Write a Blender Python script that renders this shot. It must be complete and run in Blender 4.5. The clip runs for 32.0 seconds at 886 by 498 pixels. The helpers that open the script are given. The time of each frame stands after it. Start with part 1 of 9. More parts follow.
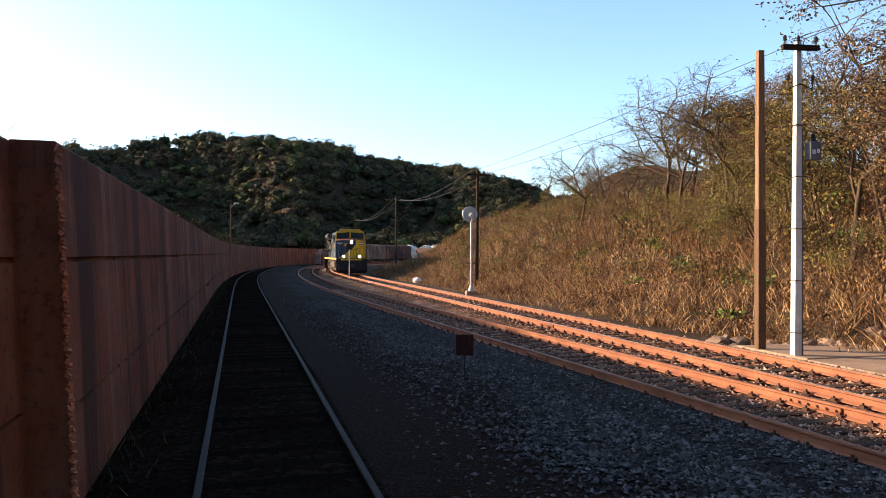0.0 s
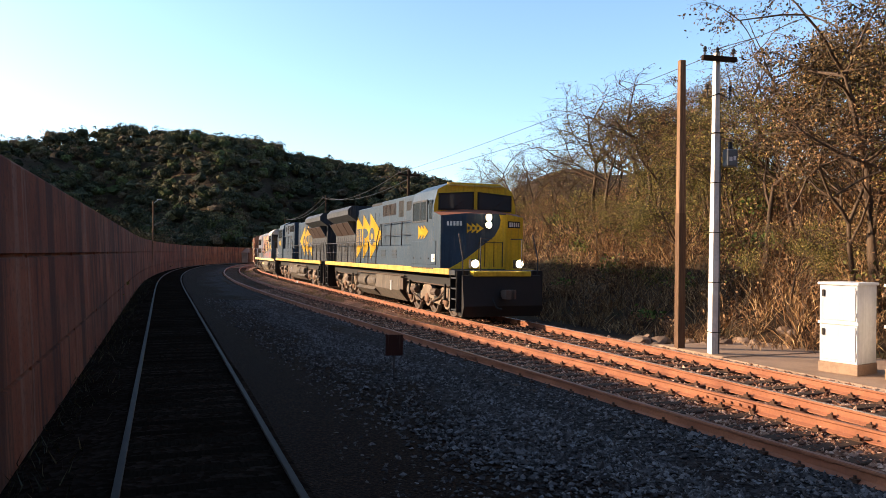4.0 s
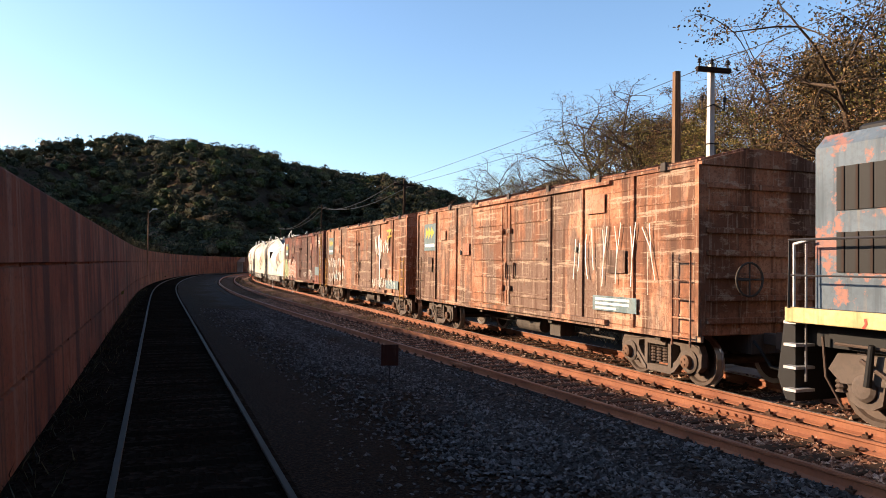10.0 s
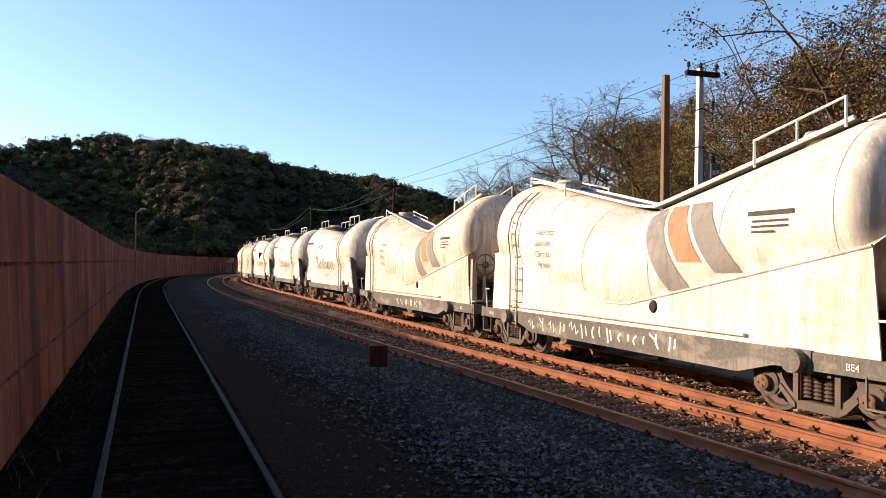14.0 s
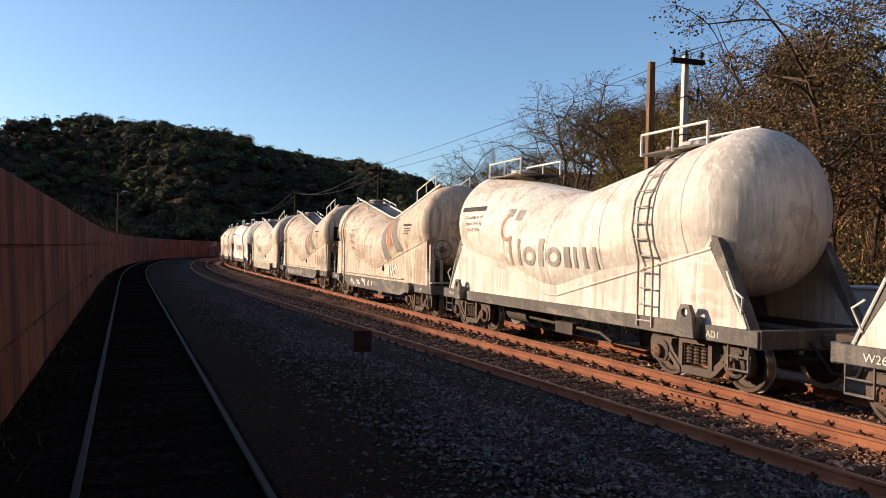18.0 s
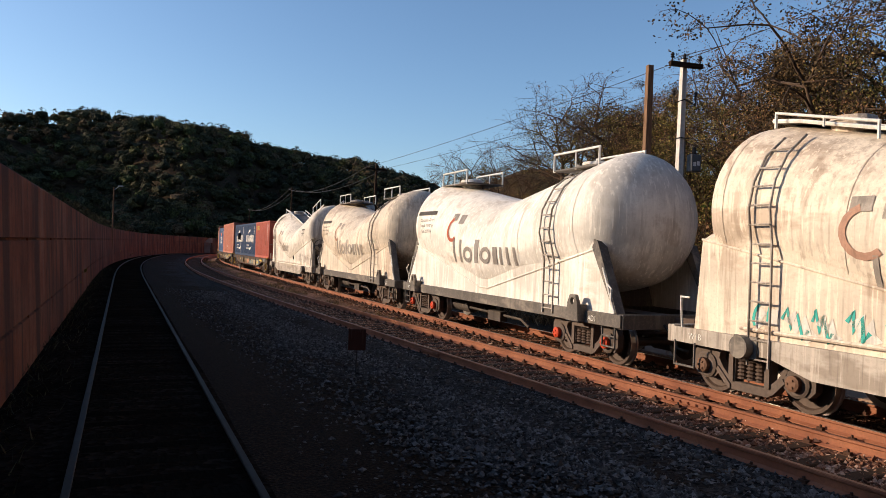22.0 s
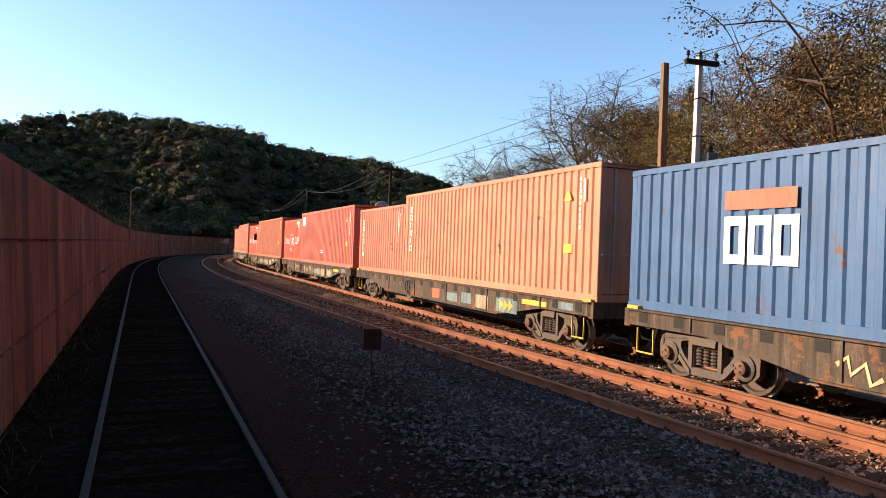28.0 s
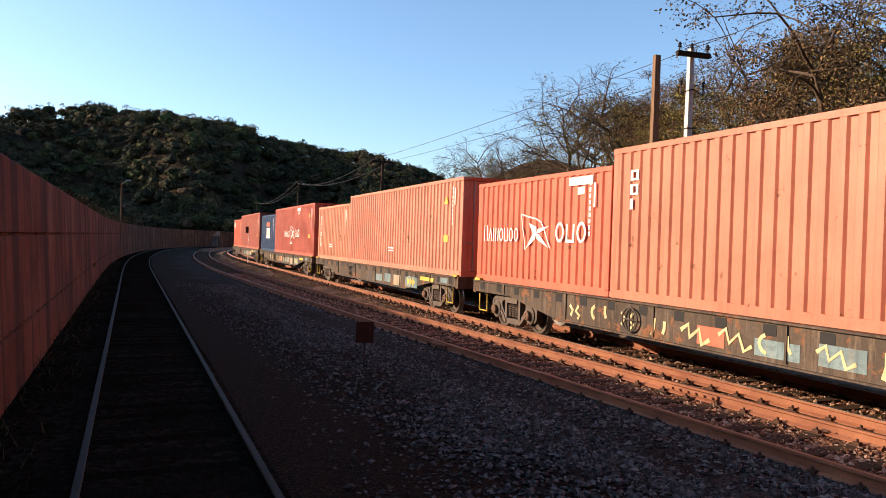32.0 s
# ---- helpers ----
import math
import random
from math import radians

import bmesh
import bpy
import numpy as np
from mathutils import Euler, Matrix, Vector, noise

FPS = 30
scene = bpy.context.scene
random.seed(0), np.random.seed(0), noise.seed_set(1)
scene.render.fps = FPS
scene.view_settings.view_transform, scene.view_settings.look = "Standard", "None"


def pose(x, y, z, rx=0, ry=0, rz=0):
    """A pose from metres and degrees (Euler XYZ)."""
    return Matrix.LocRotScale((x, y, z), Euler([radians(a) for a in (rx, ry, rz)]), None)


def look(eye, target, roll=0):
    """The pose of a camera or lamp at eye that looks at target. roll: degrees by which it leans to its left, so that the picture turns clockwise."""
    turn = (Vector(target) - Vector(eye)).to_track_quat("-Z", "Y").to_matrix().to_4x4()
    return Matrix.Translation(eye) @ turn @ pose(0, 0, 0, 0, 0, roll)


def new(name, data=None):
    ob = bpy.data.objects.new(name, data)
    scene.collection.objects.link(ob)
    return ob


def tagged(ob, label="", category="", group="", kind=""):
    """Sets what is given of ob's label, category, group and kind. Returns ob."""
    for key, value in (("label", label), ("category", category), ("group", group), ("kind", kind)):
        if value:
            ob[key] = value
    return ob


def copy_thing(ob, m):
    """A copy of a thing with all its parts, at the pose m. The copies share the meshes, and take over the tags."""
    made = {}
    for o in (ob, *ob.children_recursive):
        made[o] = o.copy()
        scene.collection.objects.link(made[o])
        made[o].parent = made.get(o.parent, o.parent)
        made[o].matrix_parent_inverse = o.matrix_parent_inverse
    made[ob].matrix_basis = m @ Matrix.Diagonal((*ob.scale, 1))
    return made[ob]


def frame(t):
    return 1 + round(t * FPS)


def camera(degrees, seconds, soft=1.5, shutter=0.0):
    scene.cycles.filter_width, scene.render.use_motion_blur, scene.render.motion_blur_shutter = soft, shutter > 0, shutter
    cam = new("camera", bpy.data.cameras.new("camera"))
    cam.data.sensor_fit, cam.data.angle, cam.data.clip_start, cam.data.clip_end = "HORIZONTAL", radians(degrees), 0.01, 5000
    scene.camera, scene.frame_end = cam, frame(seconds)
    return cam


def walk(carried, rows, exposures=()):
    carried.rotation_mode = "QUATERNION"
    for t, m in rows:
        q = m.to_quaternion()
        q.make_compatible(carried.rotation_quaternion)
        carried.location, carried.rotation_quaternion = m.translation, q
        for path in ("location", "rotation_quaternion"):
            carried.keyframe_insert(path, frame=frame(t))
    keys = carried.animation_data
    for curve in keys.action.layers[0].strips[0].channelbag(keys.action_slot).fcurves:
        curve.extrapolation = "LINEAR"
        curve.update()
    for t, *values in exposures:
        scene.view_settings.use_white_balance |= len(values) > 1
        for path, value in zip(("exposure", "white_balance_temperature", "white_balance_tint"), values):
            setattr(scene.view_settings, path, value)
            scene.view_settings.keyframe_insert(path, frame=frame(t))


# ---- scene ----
EYE = Vector((0.0, 0.0, 2.15))
cam = camera(63.0, 32.0, 0.75)


def aim(yaw, pitch, roll):
    y, p = radians(yaw), radians(pitch)
    ahead = Vector((-math.sin(y) * math.cos(p), math.cos(y) * math.cos(p), math.sin(p)))
    return look(EYE, EYE + ahead * 10, roll)


# seconds, yaw, pitch, roll of the hand-held camera, which turns on one spot
ROWS = [
    (0, -0, 0.38, 0.15), (0.5, -0.3, 0.5, 0.1), (1, -1.21, 0.4, 0.33), (1.5, -2.35, 0.54, 0.32),
    (2, -2.99, 0.4, 0.25), (2.5, -4.07, 0.54, 0.43), (4.5, -5.59, 0.4, 0.57), (5, -5.4, 0.44, 0.28),
    (5.5, -5.3, 0.87, 0.55), (6, -4.89, 1.42, 0.46), (6.5, -5.42, 1.6, 0.36), (7, -5.03, 1.61, 0.53),
    (7.5, -4.59, 0.94, 0.47), (8, -4.6, 0.88, 0.64), (8.5, -5.42, 0.98, 0.79), (9, -5.57, 0.67, 0.58),
    (9.5, -5.65, 1.16, 0.51), (10, -5.84, 1.21, 0.69), (10.5, -6.1, 1.32, 0.82), (11, -6.26, 1.64, 1.11),
    (11.5, -6.34, 1.58, 1.28), (12, -6.39, 1.62, 1.46), (12.5, -6.5, 1.69, 1.47), (13, -6.46, 1.39, 1.16),
    (13.5, -6.62, 1.37, 0.9), (15.5, -7.01, 0.82, 1.46), (16, -7.23, 0.45, 1.46), (16.5, -7.53, 0.25, 1.66),
    (17, -7.65, 0.38, 1.73), (17.5, -7.8, 0.21, 1.51), (18, -7.91, 0.2, 1.36), (18.5, -8.02, 0.06, 1.4),
    (19, -7.81, -0.02, 1.7), (19.5, -7.85, -0.02, 1.74), (20, -7.75, -0.14, 1.66), (20.5, -7.95, 0.05, 1.73),
    (21, -8.04, 0.2, 2.01), (21.5, -8.02, 0.18, 2.02), (22, -8.23, 0.19, 2.21), (22.5, -7.96, 0.91, 2.12),
    (23, -7.97, 0.97, 2.31), (23.5, -8.16, 0.77, 2.09), (24, -7.91, 0.43, 2.29), (24.5, -7.67, -0.05, 2.18),
    (25, -6.99, 0.12, 2.11), (25.5, -6.67, 0.16, 2.1), (26, -6.81, 0.31, 2.15), (26.5, -6.65, 0.18, 2.1),
    (28.5, -7.14, 0.13, 1.99), (29, -6.85, 0.16, 2.06), (29.5, -6.79, 0.21, 2.09), (30, -6.94, 0.24, 2.24),
    (30.5, -7.09, 0.18, 2.18), (31, -7.03, -0, 2.1), (31.5, -7.3, 0.14, 1.95), (32, -7.7, -0.45, 1.87),
]
walk(cam, [(t, aim(a, b, c)) for t, a, b, c in ROWS],
     [(0.0, 1.45, 6900, 10), (3.0, 1.4, 6900, 10), (5.0, 1.26, 6850, 10), (8.0, 1.06, 6750, 10), (12.0, 0.96, 6700, 10), (13.5, 0.94, 6650, 10),
      (16.0, 0.29, 6350, 10), (18.0, 0.41, 6400, 10), (20.0, 0.42, 6400, 10), (21.0, 0.32, 6350, 10), (22.0, 0.22, 6350, 10), (23.0, 0.08, 6350, 10),
      (24.5, 0.41, 6450, 10), (25.2, 0.80, 6600, 10), (26.2, 1.0, 6600, 10), (29.0, 0.91, 6650, 10), (30.0, 0.98, 6650, 10), (31.0, 0.76, 6550, 10), (32.0, 0.86, 6600, 10)])

# ---- light: low evening sun from beyond the wall ----
SUN_AZ, SUN_EL = radians(165), radians(16.9)
world = bpy.data.worlds.new("world")
scene.world = world
world.use_nodes = True
sky = world.node_tree.nodes.new("ShaderNodeTexSky")
sky.sky_type, sky.sun_disc = "NISHITA", False
sky.sun_elevation, sky.sun_rotation = SUN_EL, radians(90) - SUN_AZ
sky.altitude, sky.air_density, sky.dust_density, sky.ozone_density = 400, 1.0, 1.1, 3.2
back = world.node_tree.nodes["Background"]
back.inputs["Strength"].default_value = 0.15
world.node_tree.links.new(sky.outputs[0], back.inputs[0])
sun_data = bpy.data.lights.new("sun", "SUN")
sun_data.energy, sun_data.angle, sun_data.color = 5.0, radians(0.6), (1.0, 0.76, 0.54)
sun = new("sun", sun_data)
SUN_DIR = Vector((math.cos(SUN_AZ) * math.cos(SUN_EL), math.sin(SUN_AZ) * math.cos(SUN_EL), math.sin(SUN_EL)))
sun.matrix_world = look((0, 0, 60), Vector((0, 0, 60)) - SUN_DIR)

# ---- kit: meshes ----


def quiet(bm, name, material, smooth=False):
    me = bpy.data.meshes.new(name)
    bm.to_mesh(me)
    bm.free()
    if smooth:
        for f in me.polygons:
            f.use_smooth = True
    for m in material if isinstance(material, (list, tuple)) else (material,):
        me.materials.append(m)
    return me


def part(name, bm, material, parent=None, label="", m=None, smooth=False):
    """One mesh object, under a thing or part."""
    ob = new(name, quiet(bm, name, material, smooth))
    if parent:
        ob.parent = parent
    if m is not None:
        ob.matrix_basis = m
    return tagged(ob, label)


def again(ob, parent, m, name=""):
    """The same mesh once more, under parent."""
    o = new(name or ob.name.split(".")[0], ob.data)
    if parent:
        o.parent = parent
    o.matrix_basis = m
    return o


def thing(name, label, category, group="", m=None):
    ob = new(name)
    ob.empty_display_size = 0.2
    if m is not None:
        ob.matrix_basis = m
    return tagged(ob, label, category, group)


def structure(ob):
    return tagged(ob, kind="structure")


def box(bm, x0, x1, y0, y1, z0, z1, bevel=0.0, mi=0, m=None):
    ps = [(x, y, z) for x in (x0, x1) for y in (y0, y1) for z in (z0, z1)]
    v = [bm.verts.new(m @ Vector(p) if m is not None else p) for p in ps]
    fs = [bm.faces.new([v[i] for i in q]) for q in ((0, 1, 3, 2), (4, 6, 7, 5), (0, 4, 5, 1), (2, 3, 7, 6), (0, 2, 6, 4), (1, 5, 7, 3))]
    if bevel:
        es = list({e for f in fs for e in f.edges})
        r = bmesh.ops.bevel(bm, geom=es, offset=bevel, segments=1, profile=0.5, affect="EDGES")
        fs = list({f for f in r["faces"]} | {f for f in fs if f.is_valid})
    for f in fs:
        f.material_index = mi
    return fs


def prism(bm, pts, a0, a1, axis="y", mi=0):
    """A closed outline swept along an axis. Outline points are the two other coordinates in x, y, z order."""
    def at(p, a):
        return (p[0], a, p[1]) if axis == "y" else (a, p[0], p[1]) if axis == "x" else (p[0], p[1], a)
    lo = [bm.verts.new(at(p, a0)) for p in pts]
    hi = [bm.verts.new(at(p, a1)) for p in pts]
    n = len(pts)
    fs = [bm.faces.new(lo), bm.faces.new(hi[::-1])]
    fs += [bm.faces.new((lo[i], hi[i], hi[(i + 1) % n], lo[(i + 1) % n])) for i in range(n)]
    bmesh.ops.recalc_face_normals(bm, faces=fs)
    for f in fs:
        f.material_index = mi
    return fs


def tube(bm, a, b, r0, r1=None, n=8, cap=True, mi=0):
    """A tapered round bar from a to b."""
    a, b = Vector(a), Vector(b)
    d = b - a
    if d.length < 1e-6:
        return []
    q = d.to_track_quat("Z", "Y")
    r1 = r0 if r1 is None else r1
    ra = [bm.verts.new(a + q @ Vector((r0 * math.cos(t), r0 * math.sin(t), 0))) for t in (2 * math.pi * i / n for i in range(n))]
    rb = [bm.verts.new(b + q @ Vector((r1 * math.cos(t), r1 * math.sin(t), 0))) for t in (2 * math.pi * i / n for i in range(n))]
    fs = [bm.faces.new((ra[i], ra[(i + 1) % n], rb[(i + 1) % n], rb[i])) for i in range(n)]
    if cap:
        fs += [bm.faces.new(ra[::-1]), bm.faces.new(rb)]
    for f in fs:
        f.material_index = mi
    return fs


def bar(bm, pts, r, n=6):
    """One bent round bar through the points."""
    P = [Vector(p) for p in pts]
    P = [p for i, p in enumerate(P) if i == 0 or (p - P[i - 1]).length > 1e-6]
    D = [(b - a).normalized() for a, b in zip(P, P[1:])]
    q, last, prev = D[0].to_track_quat("Z", "Y"), D[0], None
    for i, p in enumerate(P):
        t = D[0] if i == 0 else D[-1] if i == len(D) else D[i - 1] + D[i]
        t = t.normalized() if t.length > 1e-6 else last
        q, last = last.rotation_difference(t) @ q, t
        k = 1.0 if i in (0, len(D)) else min(1.4, 1 / max(0.3, t.dot(D[i])))
        ring = [bm.verts.new(p + q @ Vector((r * k * math.cos(2 * math.pi * j / n), r * math.sin(2 * math.pi * j / n), 0))) for j in range(n)]
        if prev:
            for j in range(n):
                bm.faces.new((prev[j], prev[(j + 1) % n], ring[(j + 1) % n], ring[j]))
        else:
            bm.faces.new(ring[::-1])
        prev = ring
    bm.faces.new(prev)


def hoop(bm, at, r, thick, axis="x", n=18):
    """A ring of round bar."""
    pts = []
    for i in range(n + 1):
        c, s = r * math.cos(2 * math.pi * i / n), r * math.sin(2 * math.pi * i / n)
        pts.append((at[0], at[1] + c, at[2] + s) if axis == "x" else (at[0] + c, at[1], at[2] + s))
    bar(bm, pts, thick)


def lathe(bm, prof, n=24, axis="y", at=(0, 0, 0), mi=0):
    """Outline (radius, height along axis) turned round an axis."""
    at = Vector(at)
    rings = []
    for r, h in prof:
        ring = []
        for i in range(n):
            c, s = r * math.cos(2 * math.pi * i / n), r * math.sin(2 * math.pi * i / n)
            ring.append(bm.verts.new(at + Vector((c, h, s) if axis == "y" else (h, c, s) if axis == "x" else (c, s, h))))
        rings.append(ring)
    fs = []
    for a, b in zip(rings, rings[1:]):
        fs += [bm.faces.new((a[i], a[(i + 1) % n], b[(i + 1) % n], b[i])) for i in range(n)]
    fs += [bm.faces.new(rings[0][::-1]), bm.faces.new(rings[-1])]
    bmesh.ops.recalc_face_normals(bm, faces=fs)
    for f in fs:
        f.material_index = mi
    return fs


def flat(bm, pts, mi=0):
    f = bm.faces.new([bm.verts.new(p) for p in pts])
    f.material_index = mi
    return f


def soup(name, verts, faces, material, smooth=False):
    me = bpy.data.meshes.new(name)
    me.from_pydata([tuple(v) for v in verts], [], faces)
    for m in material if isinstance(material, (list, tuple)) else (material,):
        me.materials.append(m)
    if smooth:
        me.polygons.foreach_set("use_smooth", [True] * len(me.polygons))
    me.update()
    return me


# ---- kit: materials ----


class Net:
    def __init__(self, name):
        self.mat = bpy.data.materials.new(name)
        self.mat.use_nodes = True
        self.t = self.mat.node_tree
        self.bsdf = self.t.nodes["Principled BSDF"]
        self.where = None

    def node(self, kind, **kw):
        n = self.t.nodes.new(kind)
        for k, v in kw.items():
            n.inputs[k].default_value = v
        return n

    def link(self, a, b):
        self.t.links.new(a, b)

    def coords(self, scale=(1, 1, 1), world=False):
        c = self.node("ShaderNodeNewGeometry").outputs["Position"] if world else self.node("ShaderNodeTexCoord").outputs["Object"]
        m = self.node("ShaderNodeMapping")
        m.inputs["Scale"].default_value = scale
        self.link(c, m.inputs["Vector"])
        return m.outputs[0]

    def noise(self, scale, detail=4.0, rough=0.55, stretch=(1, 1, 1), world=False):
        n = self.node("ShaderNodeTexNoise", Scale=scale, Detail=detail, Roughness=rough)
        self.link(self.coords(stretch, world), n.inputs["Vector"])
        return n.outputs["Fac"]

    def ramp(self, fac, stops):
        r = self.node("ShaderNodeValToRGB")
        e = r.color_ramp.elements
        while len(e) < len(stops):
            e.new(0.5)
        for el, (p, c) in zip(e, stops):
            el.position = p
            el.color = (*c, 1) if len(c) == 3 else c
        self.link(fac, r.inputs[0])
        return r.outputs[0]

    def mix(self, fac, a, b, mode="MIX"):
        n = self.t.nodes.new("ShaderNodeMix")
        n.data_type, n.blend_type = "RGBA", mode
        for sock, v in ((n.inputs[0], fac), (n.inputs[6], a), (n.inputs[7], b)):
            if isinstance(v, (int, float)):
                sock.default_value = v
            elif isinstance(v, tuple):
                sock.default_value = (*v, 1)
            else:
                self.link(v, sock)
        return n.outputs[2]

    def bump(self, height, strength=0.3, distance=0.02):
        b = self.node("ShaderNodeBump", Strength=strength, Distance=distance)
        self.link(height, b.inputs["Height"])
        self.link(b.outputs[0], self.bsdf.inputs["Normal"])

    def color(self, c):
        if isinstance(c, tuple):
            self.bsdf.inputs["Base Color"].default_value = (*c, 1)
        else:
            self.link(c, self.bsdf.inputs["Base Color"])

    def surface(self, rough=0.6, metal=0.0, spec=0.5):
        self.bsdf.inputs["Roughness"].default_value = rough
        self.bsdf.inputs["Metallic"].default_value = metal
        self.bsdf.inputs["Specular IOR Level"].default_value = spec
        return self.mat


def lighter(c, k):
    return tuple(min(1.0, v * k) for v in c)


def paint(name, c, rough=0.5, grime=0.5, streaks=True, rust=(0.16, 0.07, 0.035), rusty=0.0, metal=0.0, scale=1.0):
    """Weathered paint: patchy tone, dirt streaks that run down, rust spots."""
    n = Net(name)
    big = n.noise(0.9 * scale, 5, 0.6)
    fine = n.noise(14.0 * scale, 5, 0.65)
    col = n.mix(n.ramp(big, [(0.40, (0, 0, 0)), (0.62, (1, 1, 1))]), lighter(c, 1 - 0.32 * grime), lighter(c, 1.1))
    if streaks:
        down = n.noise(3.4 * scale, 4, 0.65, (2.2, 2.2, 0.13))
        col = n.mix(n.ramp(down, [(0.50, (0, 0, 0)), (0.64, (grime * 0.8,) * 3)]), col, lighter(c, 0.35))
        dust = n.noise(5.5 * scale, 4, 0.65, (1.6, 1.6, 0.2))
        col = n.mix(n.ramp(dust, [(0.54, (0, 0, 0)), (0.68, (grime * 0.45,) * 3)]), col, (0.30, 0.22, 0.15))
    if rusty:
        spots = n.noise(2.4 * scale, 6, 0.7)
        e = 0.64 - 0.17 * rusty
        col = n.mix(n.ramp(spots, [(e, (0, 0, 0)), (e + 0.035, (0.9, 0.9, 0.9))]), col, rust)
    n.color(n.mix(n.ramp(fine, [(0.40, (0.55 * grime,) * 3), (0.54, (0, 0, 0))]), col, lighter(c, 0.5)))
    n.bump(fine, 0.2, 0.01)
    n.link(n.ramp(fine, [(0.3, (rough * 0.8,) * 3), (0.7, (min(1, rough * 1.25),) * 3)]), n.bsdf.inputs["Roughness"])
    n.bsdf.inputs["Metallic"].default_value = metal
    n.bsdf.inputs["Specular IOR Level"].default_value = 0.22
    return n.mat


def plain(name, c, rough=0.6, metal=0.0, vary=0.15):
    n = Net(name)
    f = n.noise(9.0, 5, 0.6)
    n.color(n.mix(f, lighter(c, 1 - vary), lighter(c, 1 + vary)))
    n.bump(f, 0.1, 0.005)
    return n.surface(rough, metal, 0.2)


def foliage(name, a, b, c, trans=0.25):
    n = Net(name)
    r = n.node("ShaderNodeNewGeometry").outputs["Random Per Island"]
    col = n.ramp(r, [(0.0, lighter(a, 0.25)), (0.35, a), (0.65, b), (0.9, c), (1.0, lighter(c, 1.3))])
    patch = n.noise(0.12, 3, 0.6, world=True)
    n.color(n.mix(n.ramp(patch, [(0.42, (0, 0, 0)), (0.62, (0.45, 0.45, 0.45))]), col, n.mix(0.5, col, lighter(a, 0.7))))
    n.bsdf.inputs["Subsurface Weight"].default_value = 0.0
    return n.surface(0.75, 0, 0.2)

# ---- materials ----


def gravel_mat(name, a, b, c, scale=22.0):
    n = Net(name)
    v = n.node("ShaderNodeTexVoronoi", Scale=scale)
    n.link(n.coords(world=True), v.inputs["Vector"])
    tone = n.ramp(v.outputs["Color"], [(0.1, a), (0.5, b), (0.95, c)])
    dirt = n.noise(0.55, 5, 0.65, world=True)
    n.color(n.mix(n.ramp(dirt, [(0.38, (0, 0, 0)), (0.62, (0.75,) * 3)]), tone, lighter(a, 0.8)))
    n.bump(v.outputs["Distance"], 0.9, 0.03)
    return n.surface(0.95, 0, 0.0 if c[0] < 0.1 else 0.2)


def stone_mat(name, a, b, c):
    n = Net(name)
    r = n.node("ShaderNodeNewGeometry").outputs["Random Per Island"]
    f = n.noise(40.0, 3, 0.6, world=True)
    n.color(n.mix(n.ramp(f, [(0.3, (0, 0, 0)), (0.7, (0.5,) * 3)]), n.ramp(r, [(0.0, a), (0.55, b), (1.0, c)]), lighter(a, 0.7)))
    return n.surface(0.9, 0, 0.05)


def path_mat():
    """Grey gravel that fades into trodden brown earth in patches; both tones carry the wall's shade."""
    n = Net("gravel and brown earth")
    v = n.node("ShaderNodeTexVoronoi", Scale=24.0)
    n.link(n.coords(world=True), v.inputs["Vector"])
    # greys and browns kept near black to deepen the shade here
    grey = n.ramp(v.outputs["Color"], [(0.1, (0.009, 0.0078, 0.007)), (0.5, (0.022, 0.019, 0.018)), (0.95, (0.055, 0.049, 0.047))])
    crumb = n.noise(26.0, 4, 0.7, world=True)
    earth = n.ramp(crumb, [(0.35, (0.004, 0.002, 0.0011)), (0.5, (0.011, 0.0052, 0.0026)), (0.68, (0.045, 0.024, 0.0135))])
    spread = n.node("ShaderNodeAttribute")
    spread.attribute_name = "trodden"
    much = n.node("ShaderNodeMath")
    much.operation = "MULTIPLY_ADD"
    n.link(spread.outputs["Fac"], much.inputs[0])
    much.inputs[1].default_value = 0.5
    n.link(n.noise(0.30, 5, 0.65, world=True), much.inputs[2])
    where = much.outputs[0]
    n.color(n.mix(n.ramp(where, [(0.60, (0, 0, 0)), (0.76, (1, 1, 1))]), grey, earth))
    n.bump(n.mix(0.5, v.outputs["Distance"], crumb), 0.9, 0.03)
    return n.surface(0.95, 0, 0.05)


M_BALLAST = gravel_mat("rusty ballast", (0.085, 0.036, 0.021), (0.21, 0.10, 0.06), (0.36, 0.22, 0.15))
M_GRAVEL_SHADE = path_mat()
# siding soil: the wall's shade is put into the colour, far below true earth
M_SOIL_SHADE = gravel_mat("dark soil", (0.0085, 0.006, 0.0046), (0.018, 0.0118, 0.0086), (0.034, 0.0235, 0.0175), 14)
M_STONE_RUST = stone_mat("rusty stone", (0.09, 0.04, 0.025), (0.27, 0.135, 0.086), (0.60, 0.41, 0.30))
M_STONE_GREY = stone_mat("grey stone", (0.03, 0.026, 0.0245), (0.085, 0.078, 0.076), (0.20, 0.188, 0.185))
M_STONE_PALE = stone_mat("pale stone", (0.08, 0.052, 0.037), (0.14, 0.093, 0.066), (0.22, 0.155, 0.115))


def rail_mat():
    n = Net("rusty rail steel")
    g = n.noise(1.4, 5, 0.6, world=True)
    f = n.noise(30.0, 4, 0.6, world=True)
    col = n.mix(n.ramp(g, [(0.3, (0, 0, 0)), (0.7, (1, 1, 1))]), (0.19, 0.066, 0.034), (0.34, 0.135, 0.068))
    n.color(n.mix(n.ramp(f, [(0.4, (0, 0, 0)), (0.8, (0.6,) * 3)]), col, (0.16, 0.07, 0.04)))
    n.bump(f, 0.15, 0.006)
    return n.surface(0.8, 0.0, 0.3)


